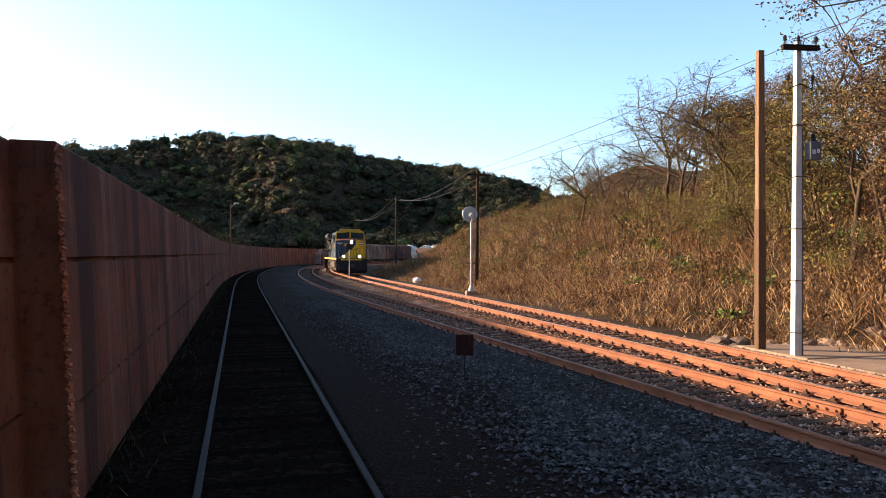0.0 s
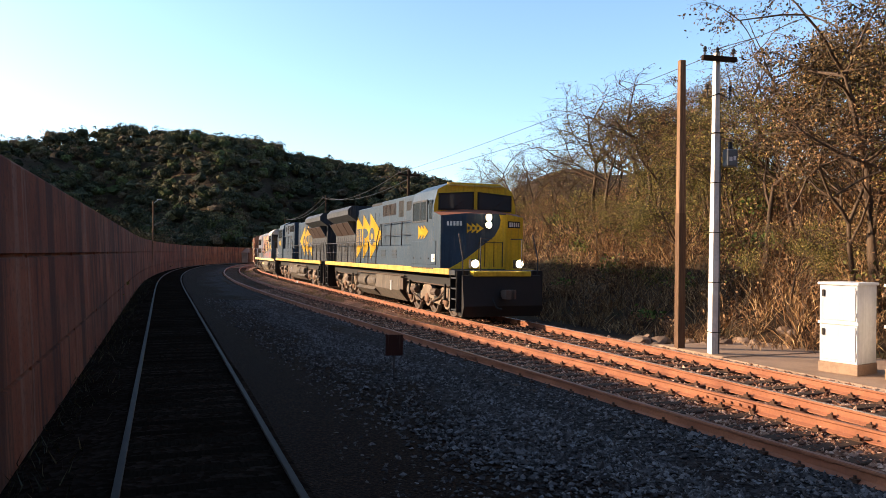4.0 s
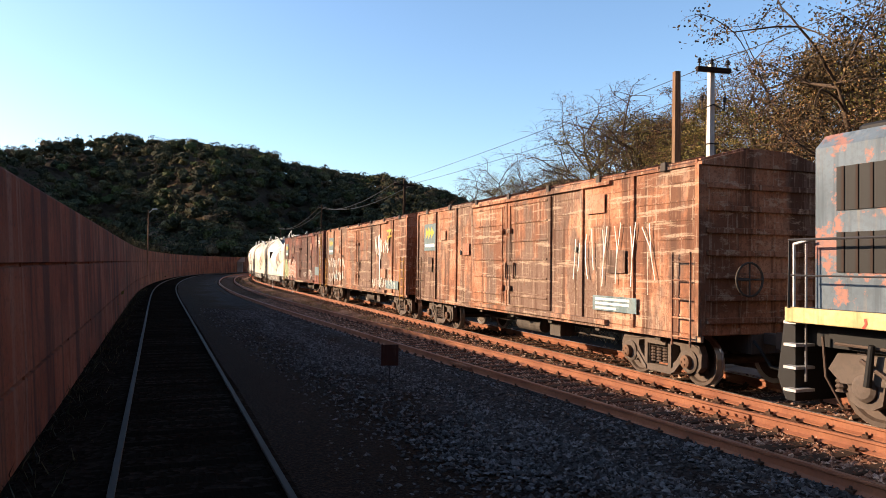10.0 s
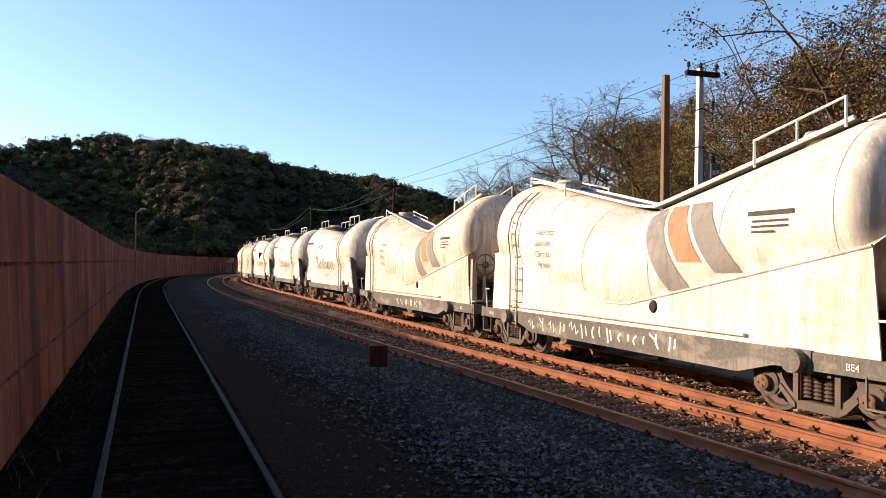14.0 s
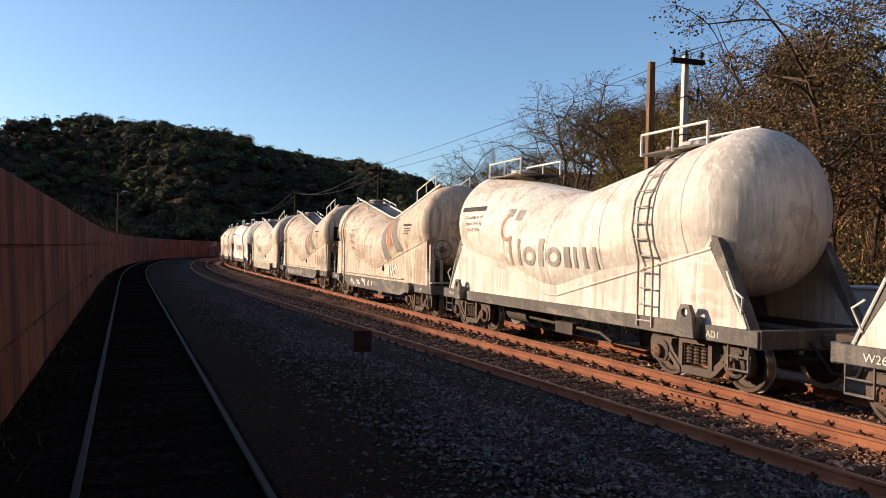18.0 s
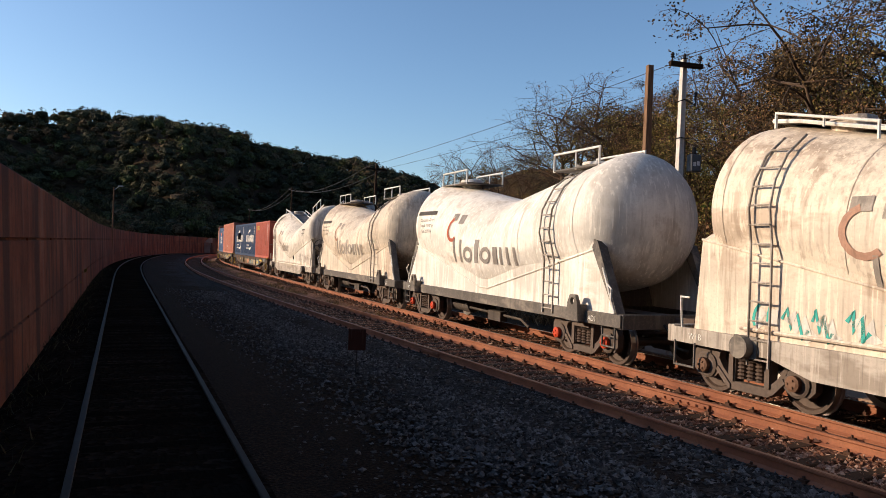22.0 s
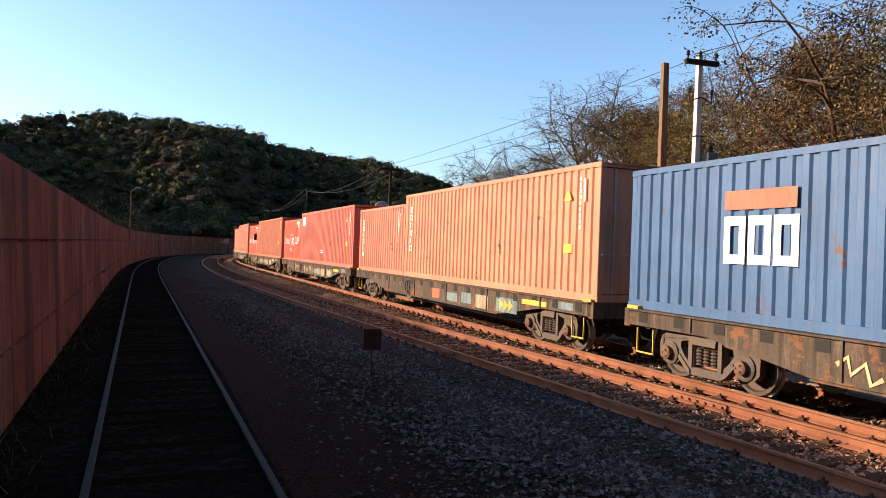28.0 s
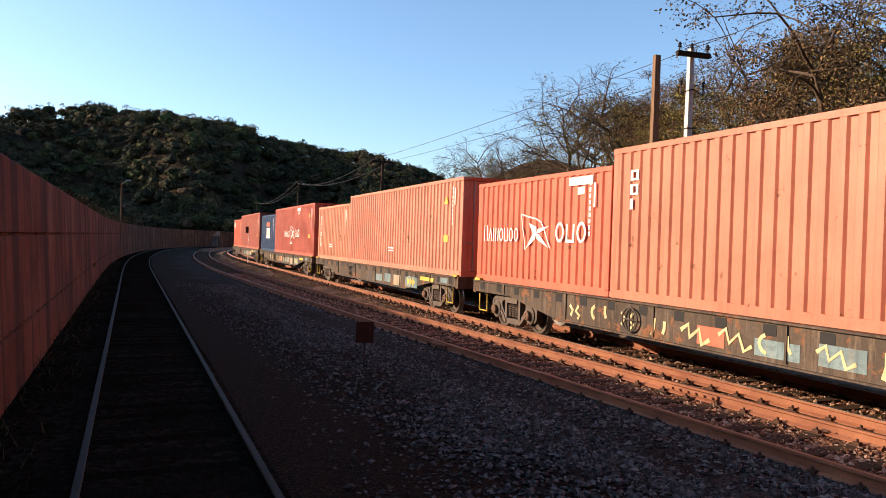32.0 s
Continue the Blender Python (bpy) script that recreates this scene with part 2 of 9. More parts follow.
M_RAIL = rail_mat()
n_ = Net("worn rail head")
n_.color(n_.mix(n_.noise(3.0, 4, 0.6, (1, 1, 1), True), (0.32, 0.27, 0.24), (0.55, 0.47, 0.42)))
M_RAILHEAD = n_.surface(0.38, 0.85)
# siding rail heads: dull, and coloured darker to carry the wall's shade
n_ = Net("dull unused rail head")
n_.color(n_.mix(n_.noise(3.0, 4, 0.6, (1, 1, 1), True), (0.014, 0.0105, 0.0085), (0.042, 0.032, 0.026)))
M_RAILDULL_SHADE = n_.surface(0.7, 0.0, 0.12)
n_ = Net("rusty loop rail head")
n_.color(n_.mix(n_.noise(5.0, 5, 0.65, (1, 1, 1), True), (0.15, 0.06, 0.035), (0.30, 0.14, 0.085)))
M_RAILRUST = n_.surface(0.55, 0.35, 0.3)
# shaded copy of the rail steel: the siding's gloom is in the colour
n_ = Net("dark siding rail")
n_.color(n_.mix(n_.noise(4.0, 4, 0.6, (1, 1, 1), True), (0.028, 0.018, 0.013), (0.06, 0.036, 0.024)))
M_RAIL_SHADE = n_.surface(0.8, 0.0, 0.3)


def wood_mat(name, a, b, stretch=(0.6, 6, 6), spec=0.15):
    n = Net(name)
    g = n.noise(5.0, 6, 0.65, stretch)
    r = n.node("ShaderNodeObjectInfo").outputs["Random"]
    col = n.ramp(g, [(0.3, a), (0.7, b)])
    n.color(n.mix(n.ramp(r, [(0, (0, 0, 0)), (1, (0.6,) * 3)]), col, lighter(a, 0.6)))
    n.bump(g, 0.5, 0.01)
    return n.surface(0.9, 0, spec)


M_SLEEPER = wood_mat("weathered sleeper wood", (0.026, 0.016, 0.010), (0.085, 0.050, 0.031))
# darker copy of the sleeper wood for the siding, wall shade in its colour
M_SLEEPER_SHADE = wood_mat("rotten sleeper wood", (0.006, 0.0045, 0.0035), (0.019, 0.0145, 0.011), spec=0.0)
M_POLEWOOD = wood_mat("weathered pole wood", (0.11, 0.062, 0.038), (0.27, 0.165, 0.10), (6, 6, 0.4))
M_CLIP = plain("dark fastening iron", (0.07, 0.035, 0.022), 0.7, 0.3)


def wall_mat(name, k=1.0):
    n = Net(name)
    big = n.noise(0.45, 5, 0.6, world=True)
    wide = n.noise(1.1, 5, 0.65, (1, 1, 0.07), True)
    thin = n.noise(4.5, 4, 0.6, (1, 1, 0.03), True)
    band = n.noise(0.9, 3, 0.5, (0.15, 0.15, 1.0), True)
    fine = n.noise(11.0, 6, 0.7, world=True)
    pit = n.noise(60.0, 2, 0.5, world=True)
    col = n.ramp(big, [(0.38, lighter((0.15, 0.044, 0.020), k)), (0.5, lighter((0.24, 0.072, 0.031), k)), (0.62, lighter((0.29, 0.112, 0.056), k))])
    col = n.mix(n.ramp(band, [(0.5, (0, 0, 0)), (0.66, (0.4,) * 3)]), col, lighter((0.14, 0.068, 0.044), k))
    col = n.mix(n.ramp(wide, [(0.50, (0, 0, 0)), (0.60, (0.85,) * 3)]), col, lighter((0.062, 0.026, 0.017), k))
    col = n.mix(n.ramp(wide, [(0.34, (0.7,) * 3), (0.44, (0, 0, 0))]), col, lighter((0.27, 0.155, 0.105), k))
    col = n.mix(n.ramp(thin, [(0.60, (0, 0, 0)), (0.68, (0.4,) * 3)]), col, lighter((0.06, 0.025, 0.016), k))
    n.color(n.mix(n.ramp(fine, [(0.52, (0, 0, 0)), (0.66, (0.6,) * 3)]), col, lighter((0.052, 0.028, 0.02), k)))
    mixh = n.mix(0.5, fine, pit)
    n.bump(mixh, 0.45, 0.02)
    return n.surface(0.9, 0, 0.15)


M_WALL = wall_mat("red-stained concrete", 0.82)
M_WALL_PALE = wall_mat("chipped concrete", 1.9)


def ground_mat():
    n = Net("dry earth and litter")
    a = n.noise(0.35, 6, 0.65, world=True)
    b = n.noise(5.0, 6, 0.7, world=True)
    col = n.ramp(a, [(0.4, (0.036, 0.022, 0.013)), (0.52, (0.07, 0.044, 0.025)), (0.62, (0.045, 0.040, 0.018))])
    n.color(n.mix(n.ramp(b, [(0.4, (0, 0, 0)), (0.7, (0.6,) * 3)]), col, (0.035, 0.02, 0.012)))
    n.bump(b, 0.8, 0.08)
    return n.surface(0.95, 0, 0.1)


M_GROUND = ground_mat()
M_SLAB = paint("old concrete slab", (0.30, 0.20, 0.135), 0.85, 0.6, False)
M_CONC_POLE = paint("pale concrete pole", (0.62, 0.58, 0.53), 0.8, 0.45)
M_STEEL_GREY = paint("galvanised steel", (0.45, 0.45, 0.46), 0.45, 0.4, metal=0.4)
M_BOX_GREY = paint("weathered grey enamel", (0.13, 0.135, 0.14), 0.55, 0.5)
M_DARK_IRON = plain("dark iron", (0.035, 0.03, 0.028), 0.6, 0.4)
M_WIRE = plain("wire", (0.03, 0.03, 0.03), 0.6)
M_WHITE = paint("white cabinet paint", (0.62, 0.61, 0.59), 0.5, 0.25)
M_RED_SIGN = paint("faded red sign", (0.05, 0.014, 0.009), 0.7, 0.5)
M_LEAF_DRY = foliage("dry brown leaves", (0.12, 0.058, 0.027), (0.25, 0.13, 0.06), (0.36, 0.21, 0.10))
M_LEAF_OLIVE = foliage("olive leaves", (0.09, 0.085, 0.02), (0.19, 0.16, 0.04), (0.32, 0.235, 0.07))
M_LEAF_DUSK = foliage("dusky brown-green leaves", (0.06, 0.042, 0.018), (0.12, 0.08, 0.033), (0.22, 0.135, 0.058))
M_LEAF_GREEN = foliage("green leaves", (0.05, 0.085, 0.016), (0.10, 0.16, 0.028), (0.17, 0.21, 0.05))
M_STRAW = foliage("dry straw", (0.16, 0.08, 0.036), (0.32, 0.18, 0.082), (0.52, 0.34, 0.17))
def canopy(name, a, b, c):
    """Leaf masses: each lump its own tone, mottled at leaf-clump size."""
    n = Net(name)
    r = n.node("ShaderNodeNewGeometry").outputs["Random Per Island"]
    leaf = n.noise(1.6, 5, 0.75, world=True)
    col = n.mix(n.ramp(leaf, [(0.42, (0, 0, 0)), (0.6, (1, 1, 1))]), lighter(a, 0.6), n.ramp(r, [(0.0, a), (0.5, b), (1.0, c)]))
    n.color(col)
    n.bump(leaf, 1.0, 0.5)
    return n.surface(0.8, 0, 0.1)


M_FOREST = [canopy("dark forest canopy", (0.03, 0.033, 0.018), (0.062, 0.062, 0.03), (0.105, 0.096, 0.044)),
            canopy("olive forest canopy", (0.06, 0.054, 0.023), (0.115, 0.10, 0.042), (0.18, 0.148, 0.06)),
            canopy("brown forest canopy", (0.07, 0.048, 0.026), (0.135, 0.09, 0.048), (0.20, 0.14, 0.072)),
            canopy("fresh forest canopy", (0.05, 0.06, 0.02), (0.10, 0.11, 0.036), (0.16, 0.17, 0.055))]
# weeds by the wall, their leaf colours darkened to stand for its shade
M_WEED_SHADE = foliage("shaded weeds", (0.02, 0.02, 0.008), (0.04, 0.035, 0.014), (0.07, 0.055, 0.025))
M_WEED = foliage("dusty weeds", (0.12, 0.085, 0.03), (0.19, 0.13, 0.05), (0.26, 0.19, 0.08))
n_ = Net("bark")
b_ = n_.noise(3.0, 5, 0.65, (3, 3, 0.5))
n_.color(n_.ramp(b_, [(0.3, (0.045, 0.029, 0.020)), (0.7, (0.125, 0.086, 0.058))]))
n_.bump(b_, 0.6, 0.02)
M_BARK = n_.surface(0.9, 0, 0.1)

# ---- plan: three tracks that bend to the right in the distance ----


class Line:
    """A track's centre line, from s = -back behind the camera to s = length ahead."""

    def __init__(self, x0, y0, heading, bend, k1, bend2, k2, back, length):
        ds = self.ds = 0.5
        n = int(length / ds)
        x, y, h = x0, y0, radians(heading)
        fore = [(x, y, h)]
        for i in range(n):
            s = i * ds
            k = k1 * min(1, max(0, (s - bend) / 30 + 0.5))
            k += (k2 - k1) * min(1, max(0, (s - bend2) / 30 + 0.5))
            if h < radians(-12):
                k = 0
            x, y, h = x + math.cos(h + 0.5 * k * ds) * ds, y + math.sin(h + 0.5 * k * ds) * ds, h + k * ds
            fore.append((x, y, h))
        h0 = radians(heading)
        aft = [(x0 - math.cos(h0) * ds * i, y0 - math.sin(h0) * ds * i, h0) for i in range(int(back / ds), 0, -1)]
        self.back = len(aft) * ds
        self.pts = np.array(aft + fore)

    def at(self, s, side=0.0):
        """Place and heading at s, side metres to the left of the way ahead."""
        u = min(max((s + self.back) / self.ds, 0), len(self.pts) - 1.001)
        i = int(u)
        x, y, h = self.pts[i] * (1 - u + i) + self.pts[i + 1] * (u - i)
        return x - math.sin(h) * side, y + math.cos(h) * side, h

    def offset(self, x, y):
        """s and sideways distance (left positive) of a place."""
        d = (self.pts[:, 0] - x) ** 2 + (self.pts[:, 1] - y) ** 2
        i = int(d.argmin())
        px, py, h = self.pts[i]
        return i * self.ds - self.back, -math.sin(h) * (x - px) + math.cos(h) * (y - py)


MAIN_Z, LEFT_Z, GAUGE = 0.05, -0.15, 1.67
main = Line(7.65, 9.0, 104.95, 62, -0.0034, 128, -0.0095, 420, 560)
loop = Line(5.27, 9.0, 108.6, 22, -0.0024, 128, -0.0085, 60, 300)
siding = Line(-1.22, 6.0, 105.7, 46.6, -0.00192, 120, -0.0075, 60, 300)
WALL_SIDE = 2.1


def ribbon(line, s0, s1, step, outline, z=0.0, closed=True, side=0.0, caps=True):
    """An outline of (side, height) points drawn along a line."""
    bm = bmesh.new()
    rings = []
    n = max(2, int(round((s1 - s0) / step)) + 1)
    for i in range(n):
        s = s0 + (s1 - s0) * i / (n - 1)
        rings.append([bm.verts.new((*line.at(s, side + o)[:2], z + h)) for o, h in outline])
    m = len(outline)
    for a, b in zip(rings, rings[1:]):
        for i in range(m if closed else m - 1):
            bm.faces.new((a[i], a[(i + 1) % m], b[(i + 1) % m], b[i]))
    if closed and caps:
        bm.faces.new(rings[0])
        bm.faces.new(rings[-1][::-1])
    bmesh.ops.recalc_face_normals(bm, faces=bm.faces)
    return bm


RAIL = [(-0.07, -0.17), (0.07, -0.17), (0.07, -0.155), (0.012, -0.125), (0.012, -0.045), (0.037, -0.03), (0.037, -0.006),
        (0.027, 0.0), (-0.027, 0.0), (-0.037, -0.006), (-0.037, -0.03), (-0.012, -0.045), (-0.012, -0.125), (-0.07, -0.155)]

# ---- setting: ground, ballast, wall, tracks ----
MP = main.pts[::2]
SP = siding.pts[::2]


def nearest(P, xs, ys, back, step):
    """s and left distance of many places."""
    out_s, out_o = np.empty(len(xs)), np.empty(len(xs))
    for i in range(0, len(xs), 4000):
        d = (P[:, 0][None] - xs[i:i + 4000, None]) ** 2 + (P[:, 1][None] - ys[i:i + 4000, None]) ** 2
        j = d.argmin(1)
        out_s[i:i + 4000] = j * step - back
        out_o[i:i + 4000] = -np.sin(P[j, 2]) * (xs[i:i + 4000] - P[j, 0]) + np.cos(P[j, 2]) * (ys[i:i + 4000] - P[j, 1])
    return out_s, out_o


def nsm(u):
    u = np.clip(u, 0, 1)
    return u * u * (3 - 2 * u)


def land(xs, ys):
    """Height of the ground: level formation, bank to the right, hills behind, and unseen rises added to block light."""
    xs, ys = np.asarray(xs, float), np.asarray(ys, float)
    s, o = nearest(MP, xs, ys, main.back, 1.0)
    s2, o2 = nearest(SP, xs, ys, siding.back, 1.0)
    d = -o
    along = 1 - nsm((s - 66) / 30)
    along *= nsm((s + 160) / 60)
    foot = 3.9 + 3.4 * nsm((9 - s) / 9)
    wob = 0.5 * np.sin(xs * 0.31 + 1.3 * np.sin(ys * 0.17)) + 0.35 * np.sin(ys * 0.43 + xs * 0.2)
    z = -0.36 + along * (nsm((d - foot) / 13) * (5.6 + wob) + nsm((d - 15) / 60) * 6)
    z += 0.05 * np.sin(xs * 1.7 + ys * 0.6) * nsm((d - 3) / 3)
    # raised ground behind the wall
    z = np.where((o2 > 4.8) & (o > 0), z + 1.9 * nsm((o2 - 4.8) / 5), z)
    # wooded hill beyond the bend
    r, b = np.hypot(xs, ys), np.degrees(np.arctan2(xs, ys))
    elev = 1.98 + 5.35 * (1 - nsm((b + 10) / 31)) + 1.0 * np.exp(-((b + 18.5) / 4.5) ** 2) - 1.2 * nsm((-20 - b) / 6) + 0.10 * np.sin(b * 1.3)
    side = (1 - nsm((b - 9) / 9)) * nsm((b + 100) / 45)
    ridge = 2.15 + 385 * np.tan(np.radians(elev))
    z = np.maximum(z, -0.36 + side * ridge * nsm((r - 235 + 20 * np.sin(b * 0.4)) / 150) * (1 - 0.4 * nsm((r - 450) / 500)))
    # high ridge to the west, off the line, added unseen to shade the hill
    z = np.maximum(z, 150 * np.exp(-((xs + 480) / 85) ** 2 / 2 - ((ys - 340) / 135) ** 2 / 2) - 0.36)
    # valley sides behind the camera and beyond the bank, added unseen to cut sky light, with a gap where the line
    # passes
    turn = np.mod(b, 360)
    sky_block = nsm((turn - 48) / 30) * (1 - nsm((turn - 222) / 22)) * nsm((np.abs(o) - 14) / 40)
    z = np.maximum(z, -0.36 + sky_block * (128 + 8 * np.sin(b * 0.21)) * nsm((r - 45) / 150))
    # a far mountain to the right
    mount = 760 * np.tan(np.radians(6.8 * nsm((b - 3) / 11) * (1 - nsm((b - 26) / 25)) + 0.3 * np.sin(b * 0.9)))
    z = np.maximum(z, -0.36 + mount * nsm((r - 520) / 260))
    return z


def ground_sheet():
    rings = [0.0] + list(np.geomspace(1.6, 60, 84)) + list(np.geomspace(62.5, 460, 52)) + list(np.geomspace(500, 4200, 16))
    na = 288
    xs, ys = [], []
    for r in rings[1:]:
        for i in range(na):
            a = 2 * math.pi * i / na
            xs.append(r * math.cos(a))
            ys.append(r * math.sin(a))
    zs = land(np.array(xs), np.array(ys))
    verts = [(0, 0, -0.36)] + list(zip(xs, ys, zs))
    faces = [(0, 1 + i, 1 + (i + 1) % na) for i in range(na)]
    for k in range(len(rings) - 2):
        a, b = 1 + k * na, 1 + (k + 1) * na
        faces += [(a + i, b + i, b + (i + 1) % na, a + (i + 1) % na) for i in range(na)]
    return soup("ground", verts, faces, M_GROUND, True)


ground = structure(new("ground", ground_sheet()))
tagged(ground, "dry brown earth rising to a scrubby bank and wooded hills", "ground")

# ballast beds, each a low flat-topped ridge
bed = part("ballast_bed", ribbon(main, -120, 300, 2, [(-3.0, -0.42), (-1.75, -0.21), (1.35, -0.21), (2.6, -0.42)], MAIN_Z), M_BALLAST)
tagged(structure(bed), "rust-stained crushed stone ballast under the main track", "ballast")
bed = part("ballast_bed", ribbon(loop, -14, 200, 2, [(-1.45, -0.4), (-1.25, -0.205), (0.80, -0.205), (0.9, -0.4)], 0.0), M_BALLAST)
tagged(structure(bed), "rust-stained crushed stone ballast under the loop track", "ballast")
bed = part("ballast_bed", ribbon(siding, -40, 240, 2, [(-1.35, -0.3), (-1.02, -0.085), (-0.9, -0.062), (-0.78, -0.088), (0, -0.088), (0.78, -0.088), (0.9, -0.06), (1.4, -0.08), (1.98, -0.14)], LEFT_Z), M_SOIL_SHADE)
tagged(structure(bed), "dark earth and cinders filling the siding track, coloured darker still as wall shade", "ballast")

bm = bmesh.new()
rows = []
for i in range(60):
    s = -40 + i * 3.0
    a, b = siding.at(s, -0.96), loop.at(s - 5, 0.86)
    rows.append([bm.verts.new((a[0] + (b[0] - a[0]) * k / 8, a[1] + (b[1] - a[1]) * k / 8,
                               -0.285 + 0.022 * math.sin(k * 1.9 + i * 0.7) + (0.125 if k == 8 else 0.11 if k == 7 else 0.075 if k == 0 else 0.035 if k == 1 else 0.0))) for k in range(9)])
for a, b in zip(rows, rows[1:]):
    for k in range(8):
        bm.faces.new((a[k], a[k + 1], b[k + 1], b[k]))
bmesh.ops.recalc_face_normals(bm, faces=bm.faces)
path = part("gravel_path", bm, M_GRAVEL_SHADE, smooth=True)
worn = path.data.attributes.new("trodden", "FLOAT", "POINT")
worn.data.foreach_set("value", [1.0 - (i % 9) / 8 for i in range(len(path.data.vertices))])
tagged(structure(path), "grey gravel strip between the tracks, with wall shade in its colour", "gravel")

# wall: cast concrete with two recessed day joints
def wall_outline(t):
    """Cross-section: the face leans back by a hand's width from foot to top."""
    def face(z):
        return -0.18 * (3.2 - z) / 3.55
    o = [(face(-0.6), -0.6)]
    for z in (0.66, 2.08):
        o += [(face(z) + q, z + h) for q, h in ((0, -0.03), (0.05, -0.014), (0.05, 0.014), (0, 0.03))]
    return o + [(0, 3.17), (0.025, 3.2), (t - 0.02, 3.2), (t, 3.18), (t, -0.6)]


WALL_END = 1.4
wall = part("wall_left", ribbon(siding, WALL_END, 235, 1.0, wall_outline(0.42), side=WALL_SIDE), M_WALL)
tagged(structure(wall), "tall red-stained concrete wall along the siding", "wall")
older = part("wall_left_return", ribbon(siding, -60, WALL_END + 0.002, 2.0, wall_outline(0.35), side=WALL_SIDE + 0.40), M_WALL)
tagged(structure(older), "older dark concrete wall set back from the siding", "wall")
# broken arris at the wall's end, and thin formwork fins between the cast panels
rng = random.Random(21)
bm = bmesh.new()
px, py, ph = siding.at(WALL_END, WALL_SIDE)
lean_side, along = Vector((-math.sin(ph), math.cos(ph), 0)), Vector((math.cos(ph), math.sin(ph), 0))
for k in range(120):
    z = -0.3 + 3.46 * (k + rng.random()) / 120
    c = Vector((px, py, z)) + lean_side * (-0.18 * (3.2 - z) / 3.55 + rng.uniform(-0.004, 0.012)) - along * rng.uniform(-0.006, 0.004)
    w = rng.uniform(0.012, 0.032)
    box(bm, -w, w, -w * 0.7, w * 0.7, -0.02, 0.02, m=Matrix.Translation(c) @ Euler((rng.random(), rng.random(), rng.random() * 3)).to_matrix().to_4x4())
tagged(part("broken_edge", bm, M_WALL_PALE, wall, "chipped pale concrete edge", smooth=False), kind="stuff")
for k in range(14):
    q = WALL_END + 2.9 + k * 4.88
    px, py, ph = siding.at(q, WALL_SIDE)
    bm = bmesh.new()
    prism(bm, [(-0.183, -0.35), (-0.003, 3.15), (0.02, 3.15), (-0.15, -0.35)], -0.007, 0.007, "x")
    part("panel_fin", bm, M_WALL, wall, m=Matrix.Translation((px, py, 0)) @ Matrix.Rotation(ph, 4, "Z"))

# rails with bright heads
HEAD = [(-0.030, 0.0), (0.030, 0.0), (0.030, 0.0035), (-0.030, 0.0035)]
tracks = {}
for key, line, z, s0, s1, text in (("main", main, MAIN_Z, -420, 540, "rusty steel rails of the main line, heads worn bright"),
                                   ("loop", loop, 0.0, -16, 220, "rusty steel rails of the loop track"),
                                   ("siding", siding, LEFT_Z, -45, 235, "dull steel rails of the siding in the wall's shade")):
    tr = tracks[key] = structure(thing("track", text, "railway track"))
    for sd in (-GAUGE / 2, GAUGE / 2):
        rail = part("rail", ribbon(line, s0, s1, 1.0, RAIL, z, side=sd), M_RAIL_SHADE if key == "siding" else M_RAIL, tr)
        part("rail_head", ribbon(line, s0, s1, 1.0, HEAD, z, side=sd), M_RAILDULL_SHADE if key == "siding" else M_RAILRUST if key == "loop" else M_RAILHEAD, rail, "running surface of the rail")

# slab by the poles
bm = bmesh.new()
box(bm, -1.75, 1.9, -4.6, 1.6, -0.25, 0.0, 0.03)
box(bm, -1.7, 1.6, 1.62, 4.0, -0.25, 0.018, 0.02)
slab = part("concrete_slab", bm, M_SLAB, m=pose(*main.at(5.2, -4.05)[:2], -0.19, 0, 0, 15))
tagged(structure(slab), "cracked pale concrete slab beside the track", "slab")

# ---- lineside things ----


def zland(x, y):
    return float(land([x], [y])[0])


def wooden_pole(x, y, h, lean=0.0, label="tall square weathered wooden pole beside the main track"):
    z = zland(x, y)
    ob = thing("wooden_pole", label, "pole", m=pose(x, y, z - 0.3, 0, lean, 8))
    bm = bmesh.new()
    prism(bm, [(-0.1, -0.09), (0.1, -0.09), (0.1, 0.09), (-0.1, 0.09)], 0, h * 0.5, "z")
    for v in bm.verts:
        v.co.x *= 1 - 0.10 * v.co.z / h
    part("shaft", bm, M_POLEWOOD, ob)
    bm = bmesh.new()
    prism(bm, [(-0.092, -0.082), (0.092, -0.082), (0.092, 0.082), (-0.092, 0.082)], h * 0.5, h, "z")
    for v in bm.verts:
        if v.co.z > h * 0.9:
            v.co.x *= 0.82
            v.co.y *= 0.82
    part("upper_shaft", bm, M_POLEWOOD, ob)
    return ob


def insulator(bm, p):
    lathe(bm, [(0.012, -0.10), (0.02, -0.02), (0.055, 0.0), (0.03, 0.04), (0.05, 0.06), (0.025, 0.11)], 8, "z", p)


